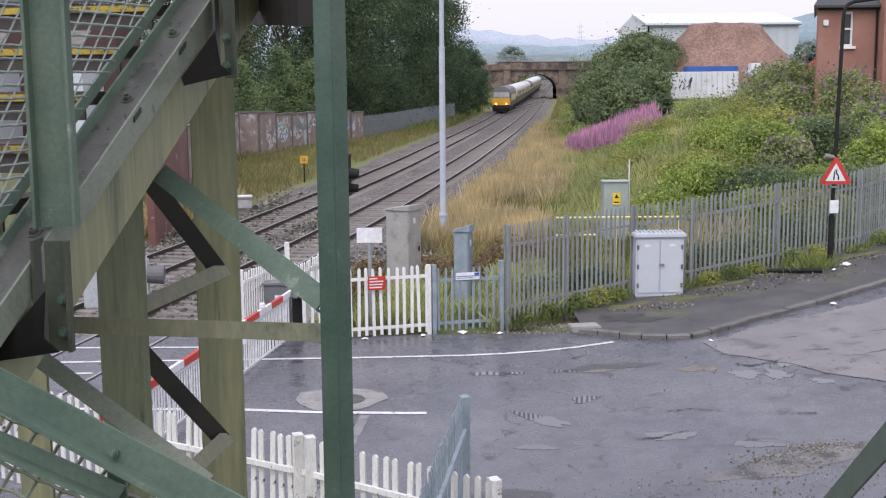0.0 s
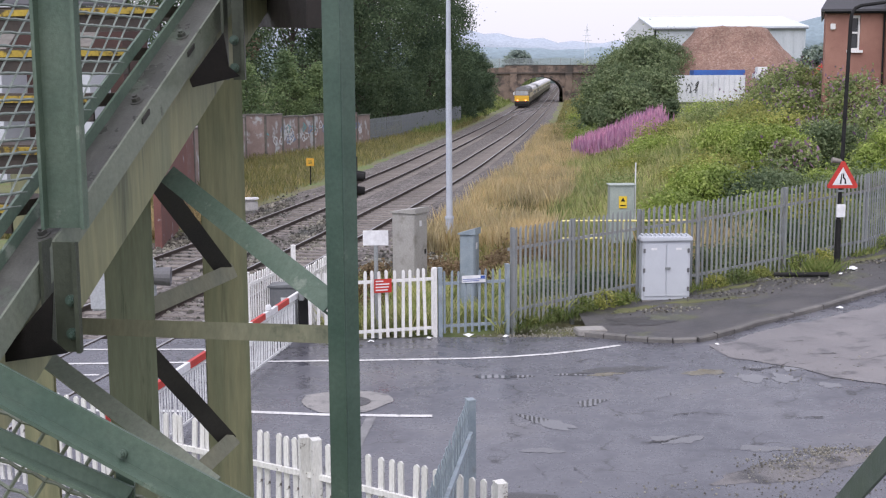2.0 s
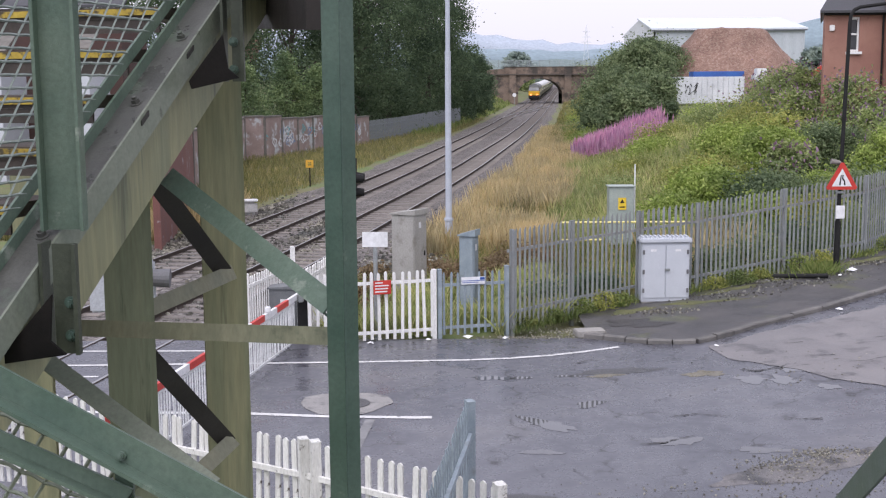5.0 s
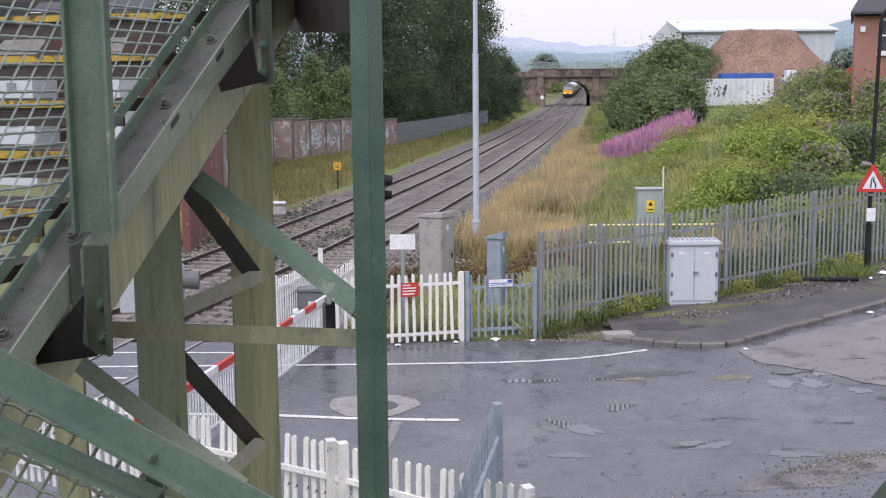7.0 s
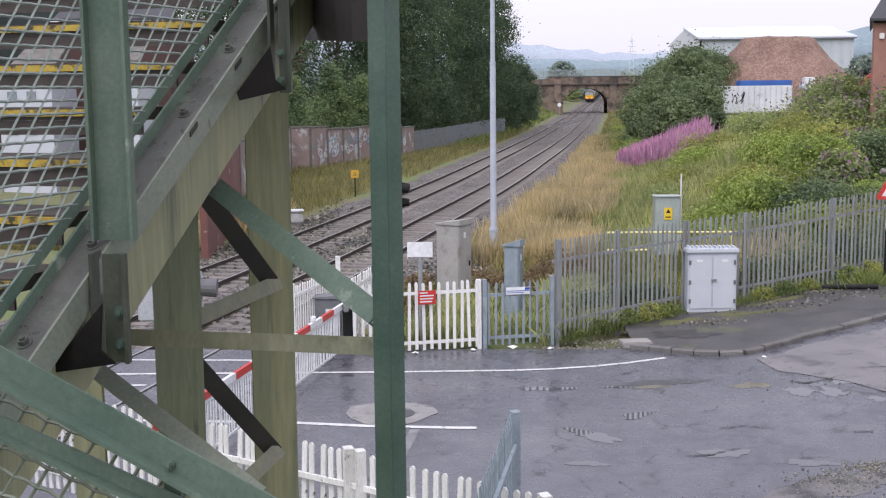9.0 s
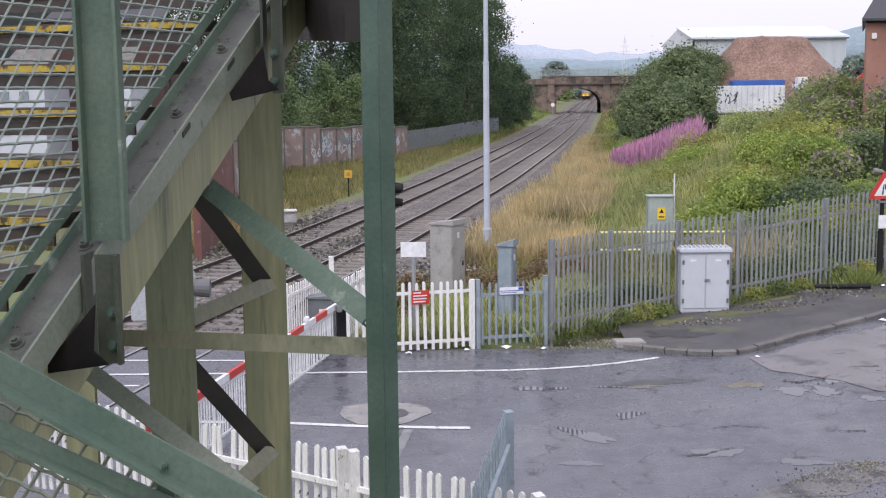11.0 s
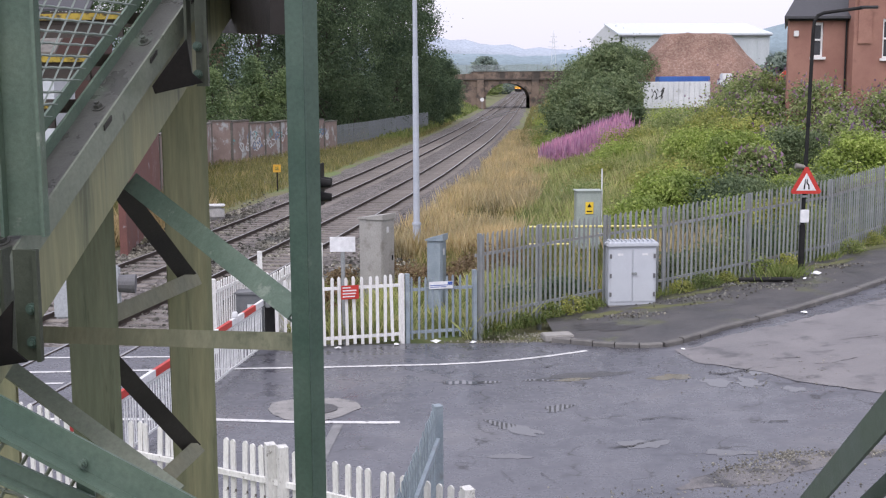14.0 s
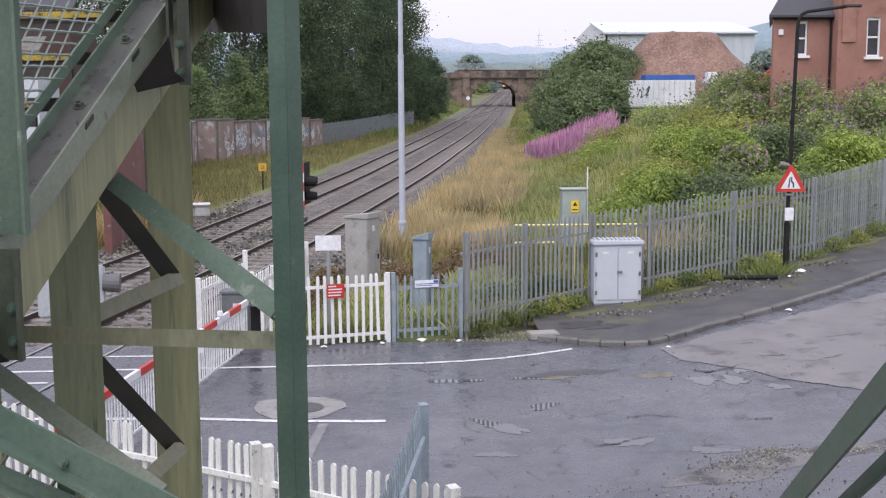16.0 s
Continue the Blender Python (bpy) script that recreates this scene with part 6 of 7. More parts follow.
def wall_run(name, pts, top, material, label, bay, pier=True):
    t = thing(name, (*pts[0], -0.2), label, "wall", kind="structure")
    for (xa, ya), (xb, yb) in zip(pts, pts[1:]):
        d = Vector((xb - xa, yb - ya, 0))
        n = max(1, round(d.length / bay))
        for k in range(n):
            a = Vector((xa, ya, 0)) + d * (k / n)
            b = Vector((xa, ya, 0)) + d * ((k + 1) / n)
            h = top(a.x, a.y) + random.uniform(-0.12, 0.12)
            f = bmesh.new()
            section(f, a + Vector((0, 0, (h - 0.4) / 2)), b + Vector((0, 0, (h - 0.4) / 2)), flat(h + 0.4, 0.23))
            part("panel", f, material, t)
            f = bmesh.new()
            section(f, a + Vector((0, 0, h + 0.052)), b + Vector((0, 0, h + 0.052)), flat(0.10, 0.34))
            part("coping", f, COPING, t)
            if pier:
                f = bmesh.new()
                ang = math.degrees(math.atan2(d.y, d.x))
                box(f, (a.x, a.y, (h - 0.3) / 2), (0.22, 0.34, h + 0.25), ang)
                part("pier", f, COPING, t)
    return t


old_wall = wall_run("boundary_wall", [(-13.0, 60), (-14.3, 83), (-13.1, 84.3), (-10.7, 93), (-7.2, 106.3)], lambda x, y: 2.75 - 0.033 * max(0, y - 83), GRAFFITI, "old brick boundary wall with faded graffiti", 3.4)
wall_run("boundary_wall", [(-9.4, 38.0), (-10.4, 46.5), (-13.0, 60)], lambda x, y: 3.3, surface("dark_red_painted_brick", (0.13, 0.055, 0.048), (0.19, 0.085, 0.072), 1.2, 22, (0.7, 0.9), 0.3, stain=(0.34, 0.36, 0.38), stain_scale=1.1, stain_range=(0.60, 0.66)), "dark red brick wall with pale graffiti", 3.0, False)
rg = random.Random(4)
for k in range(46):
    s = rg.uniform(0.02, 0.90)
    p = Vector((-13.1, 84.3)).lerp(Vector((-10.7, 93)), s / 0.45) if s < 0.45 else Vector((-10.7, 93)).lerp(Vector((-7.2, 106.3)), (s - 0.45) / 0.55)
    d = Vector((0.266, 0.964, 0)) if s < 0.45 else Vector((0.254, 0.967, 0))
    nrm = Vector((d.y, -d.x, 0))
    c = Vector((p.x, p.y, rg.uniform(0.75, 1.75))) + nrm * 0.128
    f = bmesh.new()
    ang, q = rg.uniform(0, 6.28), c
    for _ in range(rg.randrange(4, 9)):
        ang += rg.uniform(0.5, 1.9)
        e = c + d * math.cos(ang) * rg.uniform(0.2, 0.55) + Vector((0, 0, math.sin(ang) * rg.uniform(0.15, 0.42)))
        if (e - q).length > 0.05:
            section(f, q, e, flat(rg.uniform(0.05, 0.11), 0.006), nrm)
        q = e
    part("graffiti", f, SPRAY[(0, 1, 1, 1, 3, 2, 1)[rg.randrange(7)]], old_wall)
fence("palisade_fence", [(-7.1, 106.6), (-4.7, 118), (-1.6, 139), (1.5, 158)], pale_mesh("far_pale", 0.20, 2.0, 0.02, 0.05), surface("dull_blue_grey_steel", (0.16, 0.18, 0.20), (0.22, 0.24, 0.26), 3, 30), 0.30, (0.4, 1.6), [], 0.08, "blue-grey steel fence below the dark trees", foot=lambda x, y: -0.3)
shed = thing("shed", (-20.5, 108, 0), "white corrugated shed with a rusty roof", "shed")
f = bmesh.new()
for k in range(40):
    box(f, (-23.5 + 0.15 * k, 108 + (0.02 if k % 2 else 0), 3.4), (0.15, 0.10, 7.2))
part("wall", f, surface("dirty_white_cladding", (0.42, 0.43, 0.45), (0.55, 0.56, 0.58), 1, 15, (0.5, 0.7), 0.1, stretch=(1, 1, 0.2)), shed)
f = bmesh.new()
prism(f, [(-24, 107.4, 7.0), (-17.2, 107.4, 7.0), (-17.2, 112, 9.2), (-24, 112, 9.2)], (0, 0, 0.15))
part("roof", f, surface("rusty_sheet_roof", (0.16, 0.085, 0.055), (0.23, 0.13, 0.09), 1, 15), shed)

WINDOW_GREY = surface("blue_grey_window_glass", (0.16, 0.20, 0.23), (0.24, 0.28, 0.31), 1, 8, (0.1, 0.2), 0.0)
# added dark building, so that the gaps between the treads show dark
brick_block = thing("brick_building", (-32, 72, 0), "added dark red building that darkens the stair gaps", "building")
f = bmesh.new()
box(f, (-33.0, 75, 4.6), (27.0, 6.0, 10.0))
part("wall", f, surface("dark_backing_brick", (0.055, 0.030, 0.027), (0.085, 0.046, 0.040), 1.0, 20, (0.8, 0.95), 0.3), brick_block)
f = bmesh.new()
prism(f, [(-46.8, 71.7, 9.62), (-19.2, 71.7, 9.62), (-19.2, 75, 11.4), (-46.8, 75, 11.4)], (0, 0, 0.15))
part("roof", f, surface("dark_slate_works_roof", (0.035, 0.036, 0.042), (0.065, 0.066, 0.075), 2, 25, (0.5, 0.7), 0.3), brick_block)
for x0, x1, y, top, rows_ in ((-27.6, -24.6, 66, 6.6, 3), (-20.5, -19.75, 66, 7.0, 3)):
    wb = thing("white_building", (x0, y, 0), "white rendered building beyond the far side of railway", "building", "white buildings")
    f = bmesh.new()
    box(f, ((x0 + x1) / 2, y + 2.0, top / 2 - 0.2), (x1 - x0, 4.0, top + 0.4))
    part("wall", f, CAB_GREY, wb)
    f = bmesh.new()
    prism(f, [(x0 - 0.2, y - 0.2, top), (x1 + 0.2, y - 0.2, top), (x1 + 0.2, y + 2.5, top + 1.4), (x0 - 0.2, y + 2.5, top + 1.4)], (0, 0, 0.12))
    part("roof", f, COPING, wb)
    for r_ in range(rows_):
        for c_ in range(2 if x1 - x0 > 1 else 0):
            f = bmesh.new()
            box(f, (min(x0 + 0.75 + 1.1 * c_, (x0 + x1) / 2 + 0.9), y - 0.02, 1.4 + 1.9 * r_), (0.5, 0.08, 0.5))
            part("window", f, WINDOW_GREY, wb)

# ---- stone arch bridge over the railway ----
STONE = surface("sooty_sandstone", (0.13, 0.095, 0.075), (0.23, 0.175, 0.14), 0.8, 8, (0.8, 0.95), 0.4, stain=(0.055, 0.047, 0.042), stain_scale=0.35, stain_range=(0.48, 0.62), vary=0.18)
STONE_DARK = surface("black_weathered_stone", (0.055, 0.047, 0.042), (0.095, 0.08, 0.07), 0.8, 8, (0.8, 0.95), 0.3, vary=0.15)
bridge = thing("arch_bridge", (20.1, 268, 0), "old sooty sandstone arch bridge across the railway", "bridge")
CX, SPAN, SPR, CROWN, YF, YB = 20.0, 4.85, 2.2, 5.55, 263.5, 272.0
arc = [(CX - SPAN * math.cos(math.pi * k / 24), SPR + (CROWN - SPR) * math.sin(math.pi * k / 24)) for k in range(25)]
for y, dy in ((YF, 0.5), (YB, 0.5)):
    f = bmesh.new()
    for (xa, za), (xb, zb) in zip(arc, arc[1:]):
        prism(f, [(xa, y, za), (xb, y, zb), (xb, y, 6.3), (xa, y, 6.3)], (0, dy, 0))
    for xa, xb in ((4.0, CX - SPAN), (CX + SPAN, 40.0)):
        prism(f, [(xa, y, -1), (xb, y, -1), (xb, y, 6.3), (xa, y, 6.3)], (0, dy, 0))
    part("spandrel_wall", f, STONE, bridge)
f = bmesh.new()
full = [(CX - SPAN, -1.0)] + arc + [(CX + SPAN, -1.0)]
for (xa, za), (xb, zb) in zip(full, full[1:]):
    v = [f.verts.new(p) for p in ((xa, YF + 0.5, za), (xb, YF + 0.5, zb), (xb, YB, zb), (xa, YB, za))]
    f.faces.new(v)
bmesh.ops.solidify(f, geom=f.faces[:], thickness=0.3)
part("vault", f, STONE, bridge)
for k in range(24):
    (xa, za), (xb, zb) = arc[k], arc[k + 1]
    nx, nz = (xa + xb) / 2 - CX, ((za + zb) / 2 - SPR) * 1.3
    ln = math.hypot(nx, nz) or 1
    nx, nz = nx / ln * 0.55, nz / ln * 0.55
    f = bmesh.new()
    prism(f, [(xa, YF - 0.06, za), (xb, YF - 0.06, zb), (xb + nx, YF - 0.06, zb + nz), (xa + nx, YF - 0.06, za + nz)], (0, 0.2, 0))
    part("voussoir", f, STONE if k % 3 else STONE_DARK, bridge)
f = bmesh.new()
box(f, (22, YF - 0.1, 6.42), (36, 0.7, 0.25))
part("string_course", f, STONE_DARK, bridge)
for y in (YF + 0.15, YB + 0.2):
    for k in range(20):
        f = bmesh.new()
        x = 13.2 + 1.45 * k
        box(f, (x, y, 7.27), (1.44, 0.45, 1.44))
        part("parapet_block", f, STONE, bridge)
    for xa, xb in ((4.0, 12.46),):
        f = bmesh.new()
        prism(f, [(xa, y - 0.22, 5.9), (xb, y - 0.22, 6.3), (xb, y - 0.22, 7.72), (xa, y - 0.22, 7.2)], (0, 0.45, 0))
        part("wing_parapet", f, STONE, bridge)
    f = bmesh.new()
    box(f, (26.2, y, 8.06), (27.6, 0.6, 0.13))
    part("coping", f, STONE_DARK, bridge)
for x in (14.0, CX + SPAN + 1.2):
    f = bmesh.new()
    box(f, (x, YF - 0.15, 3.1), (1.5, 0.5, 8.9))
    part("pilaster", f, STONE, bridge)
f = bmesh.new()
box(f, (22, (YF + YB) / 2, 6.2), (36, YB - YF - 0.6, 0.3))
part("deck", f, STONE_DARK, bridge)
# mesh screen above the parapet
for k in range(14):
    f = bmesh.new()
    cyl(f, (9.0 + 2.3 * k, YB + 0.6, 6.4), (9.0 + 2.3 * k, YB + 0.6, 9.75), 0.05, n=6)
    part("screen_post", f, GALV, bridge)
scr = bmesh.new()
for k in range(190):
    box(scr, (9.0 + 0.16 * k, YB + 0.6, 8.5), (0.055, 0.02, 2.3))
for z in (7.5, 8.6, 9.68):
    cyl(scr, (9.0, YB + 0.63, z), (39.3, YB + 0.63, z), 0.035, n=4)
tagged(part("mesh_screen", scr, surface("grey_green_screen_wire", (0.30, 0.35, 0.36), (0.38, 0.43, 0.44)), bridge), kind="stuff")

# ---- yard: container, rubble heap, warehouse, brick house ----
ctn = thing("shipping_container", (25, 115, 2.7), "white steel container with grey graffiti scrawl", "container")
f = bmesh.new()
box(f, (24.75, 115.5, 4.15), (6.6, 2.4, 2.52))
part("body", f, surface("scuffed_white_container_paint", (0.56, 0.58, 0.62), (0.68, 0.70, 0.73), 0.6, 12, (0.4, 0.6), 0.05, stain=(0.40, 0.41, 0.44), stain_scale=0.7), ctn)
for k in range(13):
    f = bmesh.new()
    box(f, (21.72 + 0.505 * k, 114.27, 4.15), (0.41, 0.06, 2.42))
    part("rib", f, bpy.data.materials["scuffed_white_container_paint"], ctn)
for k in range(14):
    f = bmesh.new()
    x = 22.95 + rg.uniform(-0.6, 0.6)
    z = 4.1 + rg.uniform(-0.5, 0.5)
    section(f, (x, 114.23, z), (x + rg.uniform(-0.2, 0.3), 114.23, z + rg.uniform(0.15, 0.5)), flat(0.07, 0.012), (0, 1, 0))
    part("graffiti", f, BLACK, ctn)
blue_c = thing("skip_container", (27.4, 123, 4.6), "blue steel container beside the rubble heap", "container")
part("body", shaped_box((27.4, 123.5, 4.6), (5.2, 2.2, 2.7), 0, 0.05), surface("bright_blue_steel_paint", (0.035, 0.10, 0.36), (0.05, 0.15, 0.46), 1, 12), blue_c)
bags = thing("stacked_white_crates", (31.5, 120, 4.5), "white stacked crates and sacks in yard", "crates")
for k, (x, z, w_, h_) in enumerate(((31.3, 5.0, 1.4, 0.7), (31.0, 5.8, 1.0, 0.8), (33.5, 4.8, 2.6, 0.6), (30.6, 5.35, 0.7, 0.5))):
    part("crate", shaped_box((x, 120, z), (w_, 1.2, h_), 0, 0.06), SIGN_WHITE, bags)
heap_v, heap_f = [], []
NR, NA = 16, 64
for j in range(NR + 1):
    fr = j / NR
    for i in range(NA):
        a = 6.28319 * i / NA
        rx, ry = 10.2 - 6.4 * fr, 8.0 - 5.8 * fr
        wv = 1 + 0.07 * noise.noise(Vector((math.cos(a) * 2, math.sin(a) * 2, fr * 2)))
        heap_v.append((33.2 + math.cos(a) * rx * wv - 0.4 * fr, 141 + math.sin(a) * ry * wv, 3.4 + 7.55 * min(1, fr * 1.03) + 0.22 * noise.noise(Vector((math.cos(a) * rx, math.sin(a) * ry, 4)))))
for j in range(NR):
    for i in range(NA):
        heap_f.append((j * NA + i, j * NA + (i + 1) % NA, (j + 1) * NA + (i + 1) % NA, (j + 1) * NA + i))
heap_f.append([NR * NA + i for i in range(NA)])
tagged(part("spoil_heap", mesh_of("spoil_heap", heap_v, heap_f), RUBBLE, smooth=True), "large flat-topped heap of crushed red brick", "rubble heap")
wh = thing("warehouse", (46, 206, 3), "large pale grey steel-clad warehouse with white roof", "warehouse")
f = bmesh.new()
prism(f, [(34.2, 202, 2.5), (59.4, 202, 2.5), (59.4, 202, 13.3), (34.2, 202, 13.3)], (0, 0.3, 0))
CLAD = surface("pale_grey_cladding", (0.42, 0.46, 0.50), (0.48, 0.52, 0.56), 0.3, 8, (0.5, 0.7), 0.05, stretch=(3, 3, 0.2))
part("long_wall", f, CLAD, wh)
f = bmesh.new()
prism(f, [(34.2, 202, 2.5), (34.2, 202, 13.3), (33.2, 212, 15.4), (32.2, 222, 13.3), (32.2, 222, 2.5)], (0.3, 0, 0))
part("gable_wall", f, surface("white_gable_cladding", (0.58, 0.60, 0.63), (0.66, 0.68, 0.70), 0.3, 8, (0.5, 0.7), 0.05), wh)
f = bmesh.new()
prism(f, [(33.8, 201.6, 13.32), (59.8, 201.6, 13.32), (57.9, 212, 15.5), (33.0, 212, 15.5)], (0, 0, 0.25))
part("roof", f, surface("white_sheet_roof", (0.55, 0.60, 0.65), (0.62, 0.66, 0.70), 0.3, 8, (0.4, 0.6), 0.05), wh)
f = bmesh.new()
box(f, (46.8, 201.7, 13.2), (25.8, 0.3, 0.22))
part("gutter", f, surface("dark_gutter", (0.10, 0.11, 0.13), (0.14, 0.15, 0.17)), wh)
for k in range(16):
    f = bmesh.new()
    box(f, (35.0 + 1.6 * k, 201.96, 7.9), (0.12, 0.08, 10.6))
    part("rib", f, CLAD, wh)

HB = surface("orange_red_brick", (0.265, 0.130, 0.102), (0.350, 0.190, 0.148), 0.9, 30, (0.75, 0.9), 0.25, stain=(0.17, 0.085, 0.065), stain_scale=0.7, stain_range=(0.55, 0.7))
SLATE = surface("dark_blue_slate", (0.035, 0.036, 0.042), (0.065, 0.066, 0.075), 2, 25, (0.4, 0.65), 0.3)
hs = thing("brick_house", (24, 66, 2.6), "red brick two-storey house with a slate hipped roof", "house")


def wall_with_holes(bm, x0, x1, y, z0, z1, holes, t=0.3):
    """A wall along x with rectangular openings."""
    cx = sorted({x0, x1, *[v for h in holes for v in h[:2]]})
    cz = sorted({z0, z1, *[v for h in holes for v in h[2:]]})
    for xa, xb in zip(cx, cx[1:]):
        for za, zb in zip(cz, cz[1:]):
            mx, mz = (xa + xb) / 2, (za + zb) / 2
            if not any(h[0] < mx < h[1] and h[2] < mz < h[3] for h in holes):
                box(bm, (mx, y + t / 2, mz), (xb - xa, t, zb - za))
    bmesh.ops.remove_doubles(bm, verts=bm.verts[:], dist=0.001)
    return bm


holes_a = [(20.62, 21.18, 6.55, 8.32)]
holes_b = [(23.95, 24.68, 6.45, 8.45), (26.6, 27.3, 6.45, 8.45)]
part("side_wall", wall_with_holes(bmesh.new(), 19.4, 22.6, 62.5, 1.5, 8.5, holes_a), HB, hs)
part("front_wall", wall_with_holes(bmesh.new(), 22.45, 33.0, 61.6, 1.5, 10.6, holes_b), HB, hs)
for nm, x, y0, y1, top in (("return_wall", 22.45, 61.9, 62.5, 10.6),):
    f = bmesh.new()
    box(f, (x + 0.15, (y0 + y1) / 2, (1.5 + top) / 2), (0.3, y1 - y0, top - 1.5))
    part(nm, f, HB, hs)
GLASS = surface("dark_window_glass", (0.02, 0.022, 0.026), (0.04, 0.043, 0.05), 1, 8, (0.04, 0.08), 0.0)
FRAME = surface("white_window_frame", (0.70, 0.70, 0.70), (0.78, 0.78, 0.78), 3, 30)
for (xa, xb, za, zb), y in [(h, 62.5) for h in holes_a] + [(h, 61.6) for h in holes_b]:
    wd = bmesh.new()
    for cx_, cz_, sx, sz in ((xa + 0.045, (za + zb) / 2, 0.09, zb - za), (xb - 0.045, (za + zb) / 2, 0.09, zb - za), ((xa + xb) / 2, za + 0.05, xb - xa - 0.18, 0.10), ((xa + xb) / 2, zb - 0.07, xb - xa - 0.18, 0.14), ((xa + xb) / 2, (za + zb) / 2, xb - xa - 0.18, 0.09)):
        box(wd, (cx_, y + 0.12, cz_), (sx, 0.08, sz))
    w_ob = part("window", wd, FRAME, hs, "white sash window")
    f = bmesh.new()
    box(f, ((xa + xb) / 2, y + 0.17, (za + zb) / 2), (xb - xa - 0.1, 0.02, zb - za - 0.1))
    part("pane", f, GLASS, w_ob)
    f = bmesh.new()
    box(f, ((xa + xb) / 2, y - 0.04, za - 0.07), (xb - xa + 0.24, 0.2, 0.13))
    part("sill", f, FRAME, w_ob)
f = bmesh.new()
prism(f, [(19.0, 62.1, 8.5), (22.75, 62.1, 8.5), (23.4, 67, 11.4), (22.0, 67, 11.4)], (0, 0, 0.12))
prism(f, [(19.0, 62.1, 8.5), (22.0, 67, 11.4), (24.0, 72, 11.4), (23.0, 75, 8.5)], (0, 0, 0.12))
g2 = bmesh.new()
section(g2, (19.55, 62.8, 5), (23.2, 74, 5), flat(7, 0.3))
part("end_wall", g2, HB, hs)
part("roof", f, SLATE, hs, "dark slate hipped roof")
f = bmesh.new()
prism(f, [(22.2, 61.2, 10.6), (33.2, 61.2, 10.6), (31, 66, 14), (25, 66, 14)], (0, 0, 0.12))
part("roof", f, SLATE, hs)
f = bmesh.new()
box(f, (21.0, 62.35, 8.46), (3.4, 0.14, 0.12))
part("gutter", f, BLACK, hs)
f = bmesh.new()
cyl(f, (22.35, 62.38, 1.6), (22.35, 62.38, 8.45), 0.05)
part("downpipe", f, BLACK, hs)
f = bmesh.new()
box(f, (23.0, 61.56, 8.9), (0.7, 0.1, 3.4))
part("chimney_breast", f, HB, hs)
part("alarm_box", shaped_box((19.75, 62.45, 7.75), (0.25, 0.1, 0.3), 0, 0.02), FRAME, hs)
garden = thing("garden_wall", (24, 58, 3), "low brick garden wall below the house", "wall", kind="structure")
f = bmesh.new()
box(f, (26, 60.4, 2.4), (12, 0.25, 3.4))
part("panel", f, BRICK, garden)
dig = thing("excavator_arm", (41, 133, 4.2), "red digger arm standing behind the heap", "excavator")
f = bmesh.new()
section(f, (39.6, 132, 5.4), (41.4, 132, 6.9), flat(0.5, 0.4))
section(f, (41.4, 132, 6.9), (42.0, 132, 4.2), flat(0.45, 0.36))
part("boom", f, RED, dig)
part("body", shaped_box((42.6, 133, 4.6), (2.2, 2.0, 1.8), 0, 0.15), RED, dig)

# ---- distance ----
def ridge(name, y, x0, x1, base, hills, colour, label, seed, n=160, bumps=1.0):
    rnd = np.random.RandomState(seed)
    ph = rnd.rand(6) * 6.28
    verts = []
    for k in range(n + 1):
        x = x0 + (x1 - x0) * k / n
        u_ = (x - x0) / (x1 - x0)
        h = base + float(np.interp(u_, [p[0] for p in hills], [p[1] for p in hills]))
        h += bumps * y * 0.0010 * sum(math.sin(x / y * f_ + p) for f_, p in zip((60, 110, 190, 310, 530, 800), ph)) * 0.5
        verts += [(x, y, -5), (x, y - 0.02 * y, h * 0.6), (x, y + 0.02 * y, h)]
    faces = []
    for k in range(n):
        for i in range(2):
            a = k * 3 + i
            faces.append((a, a + 3, a + 4, a + 1))
    # distance haze goes straight into each ridge's base colour
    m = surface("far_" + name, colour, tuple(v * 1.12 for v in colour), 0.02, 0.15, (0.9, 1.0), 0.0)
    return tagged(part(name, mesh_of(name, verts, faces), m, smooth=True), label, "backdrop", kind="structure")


ridge("backdrop", 3000, -2500, 3500, 5, [(0, 110), (0.38, 130), (0.425, 122), (0.445, 108), (0.462, 92), (0.50, 90), (0.55, 86), (0.66, 62), (0.72, 130), (0.80, 190), (1, 220)], (0.34, 0.385, 0.455), "hills on the horizon, painted pale blue for haze", 1)
ridge("backdrop", 1500, -900, 2000, 5, [(0, 40), (0.33, 42), (0.355, 36), (0.40, 41), (0.43, 40), (0.455, 62), (0.48, 80), (0.55, 88), (1, 110)], (0.21, 0.27, 0.31), "distant wooded hills, painted blue-green for haze", 2)
ridge("backdrop", 620, -300, 700, 4, [(0, 16), (0.33, 11), (0.40, 12), (1, 16)], (0.15, 0.20, 0.20), "line of far trees behind the bridge, haze painted in", 3, bumps=1.6)
# far leaves are tinted pale and bluish to stand for haze
FAR_LEAF = leafy("haze_tinted_far_leaves", [(0.19, 0.25, 0.25), (0.24, 0.30, 0.29), (0.29, 0.345, 0.335)])
plant("far_tree", 24.0, 420, 11.5, 10, FAR_LEAF, 0.6, 5000, 501, "rounded tree beyond the bridge, haze tinted into its leaves", "tree", "far trees", clumps=90, low=0.02)
plant("far_tree", 9.0, 380, 8.5, 9, FAR_LEAF, 0.6, 5000, 502, "rounded tree beyond the bridge, haze tinted into its leaves", "tree", "far trees", clumps=90, low=0.02)
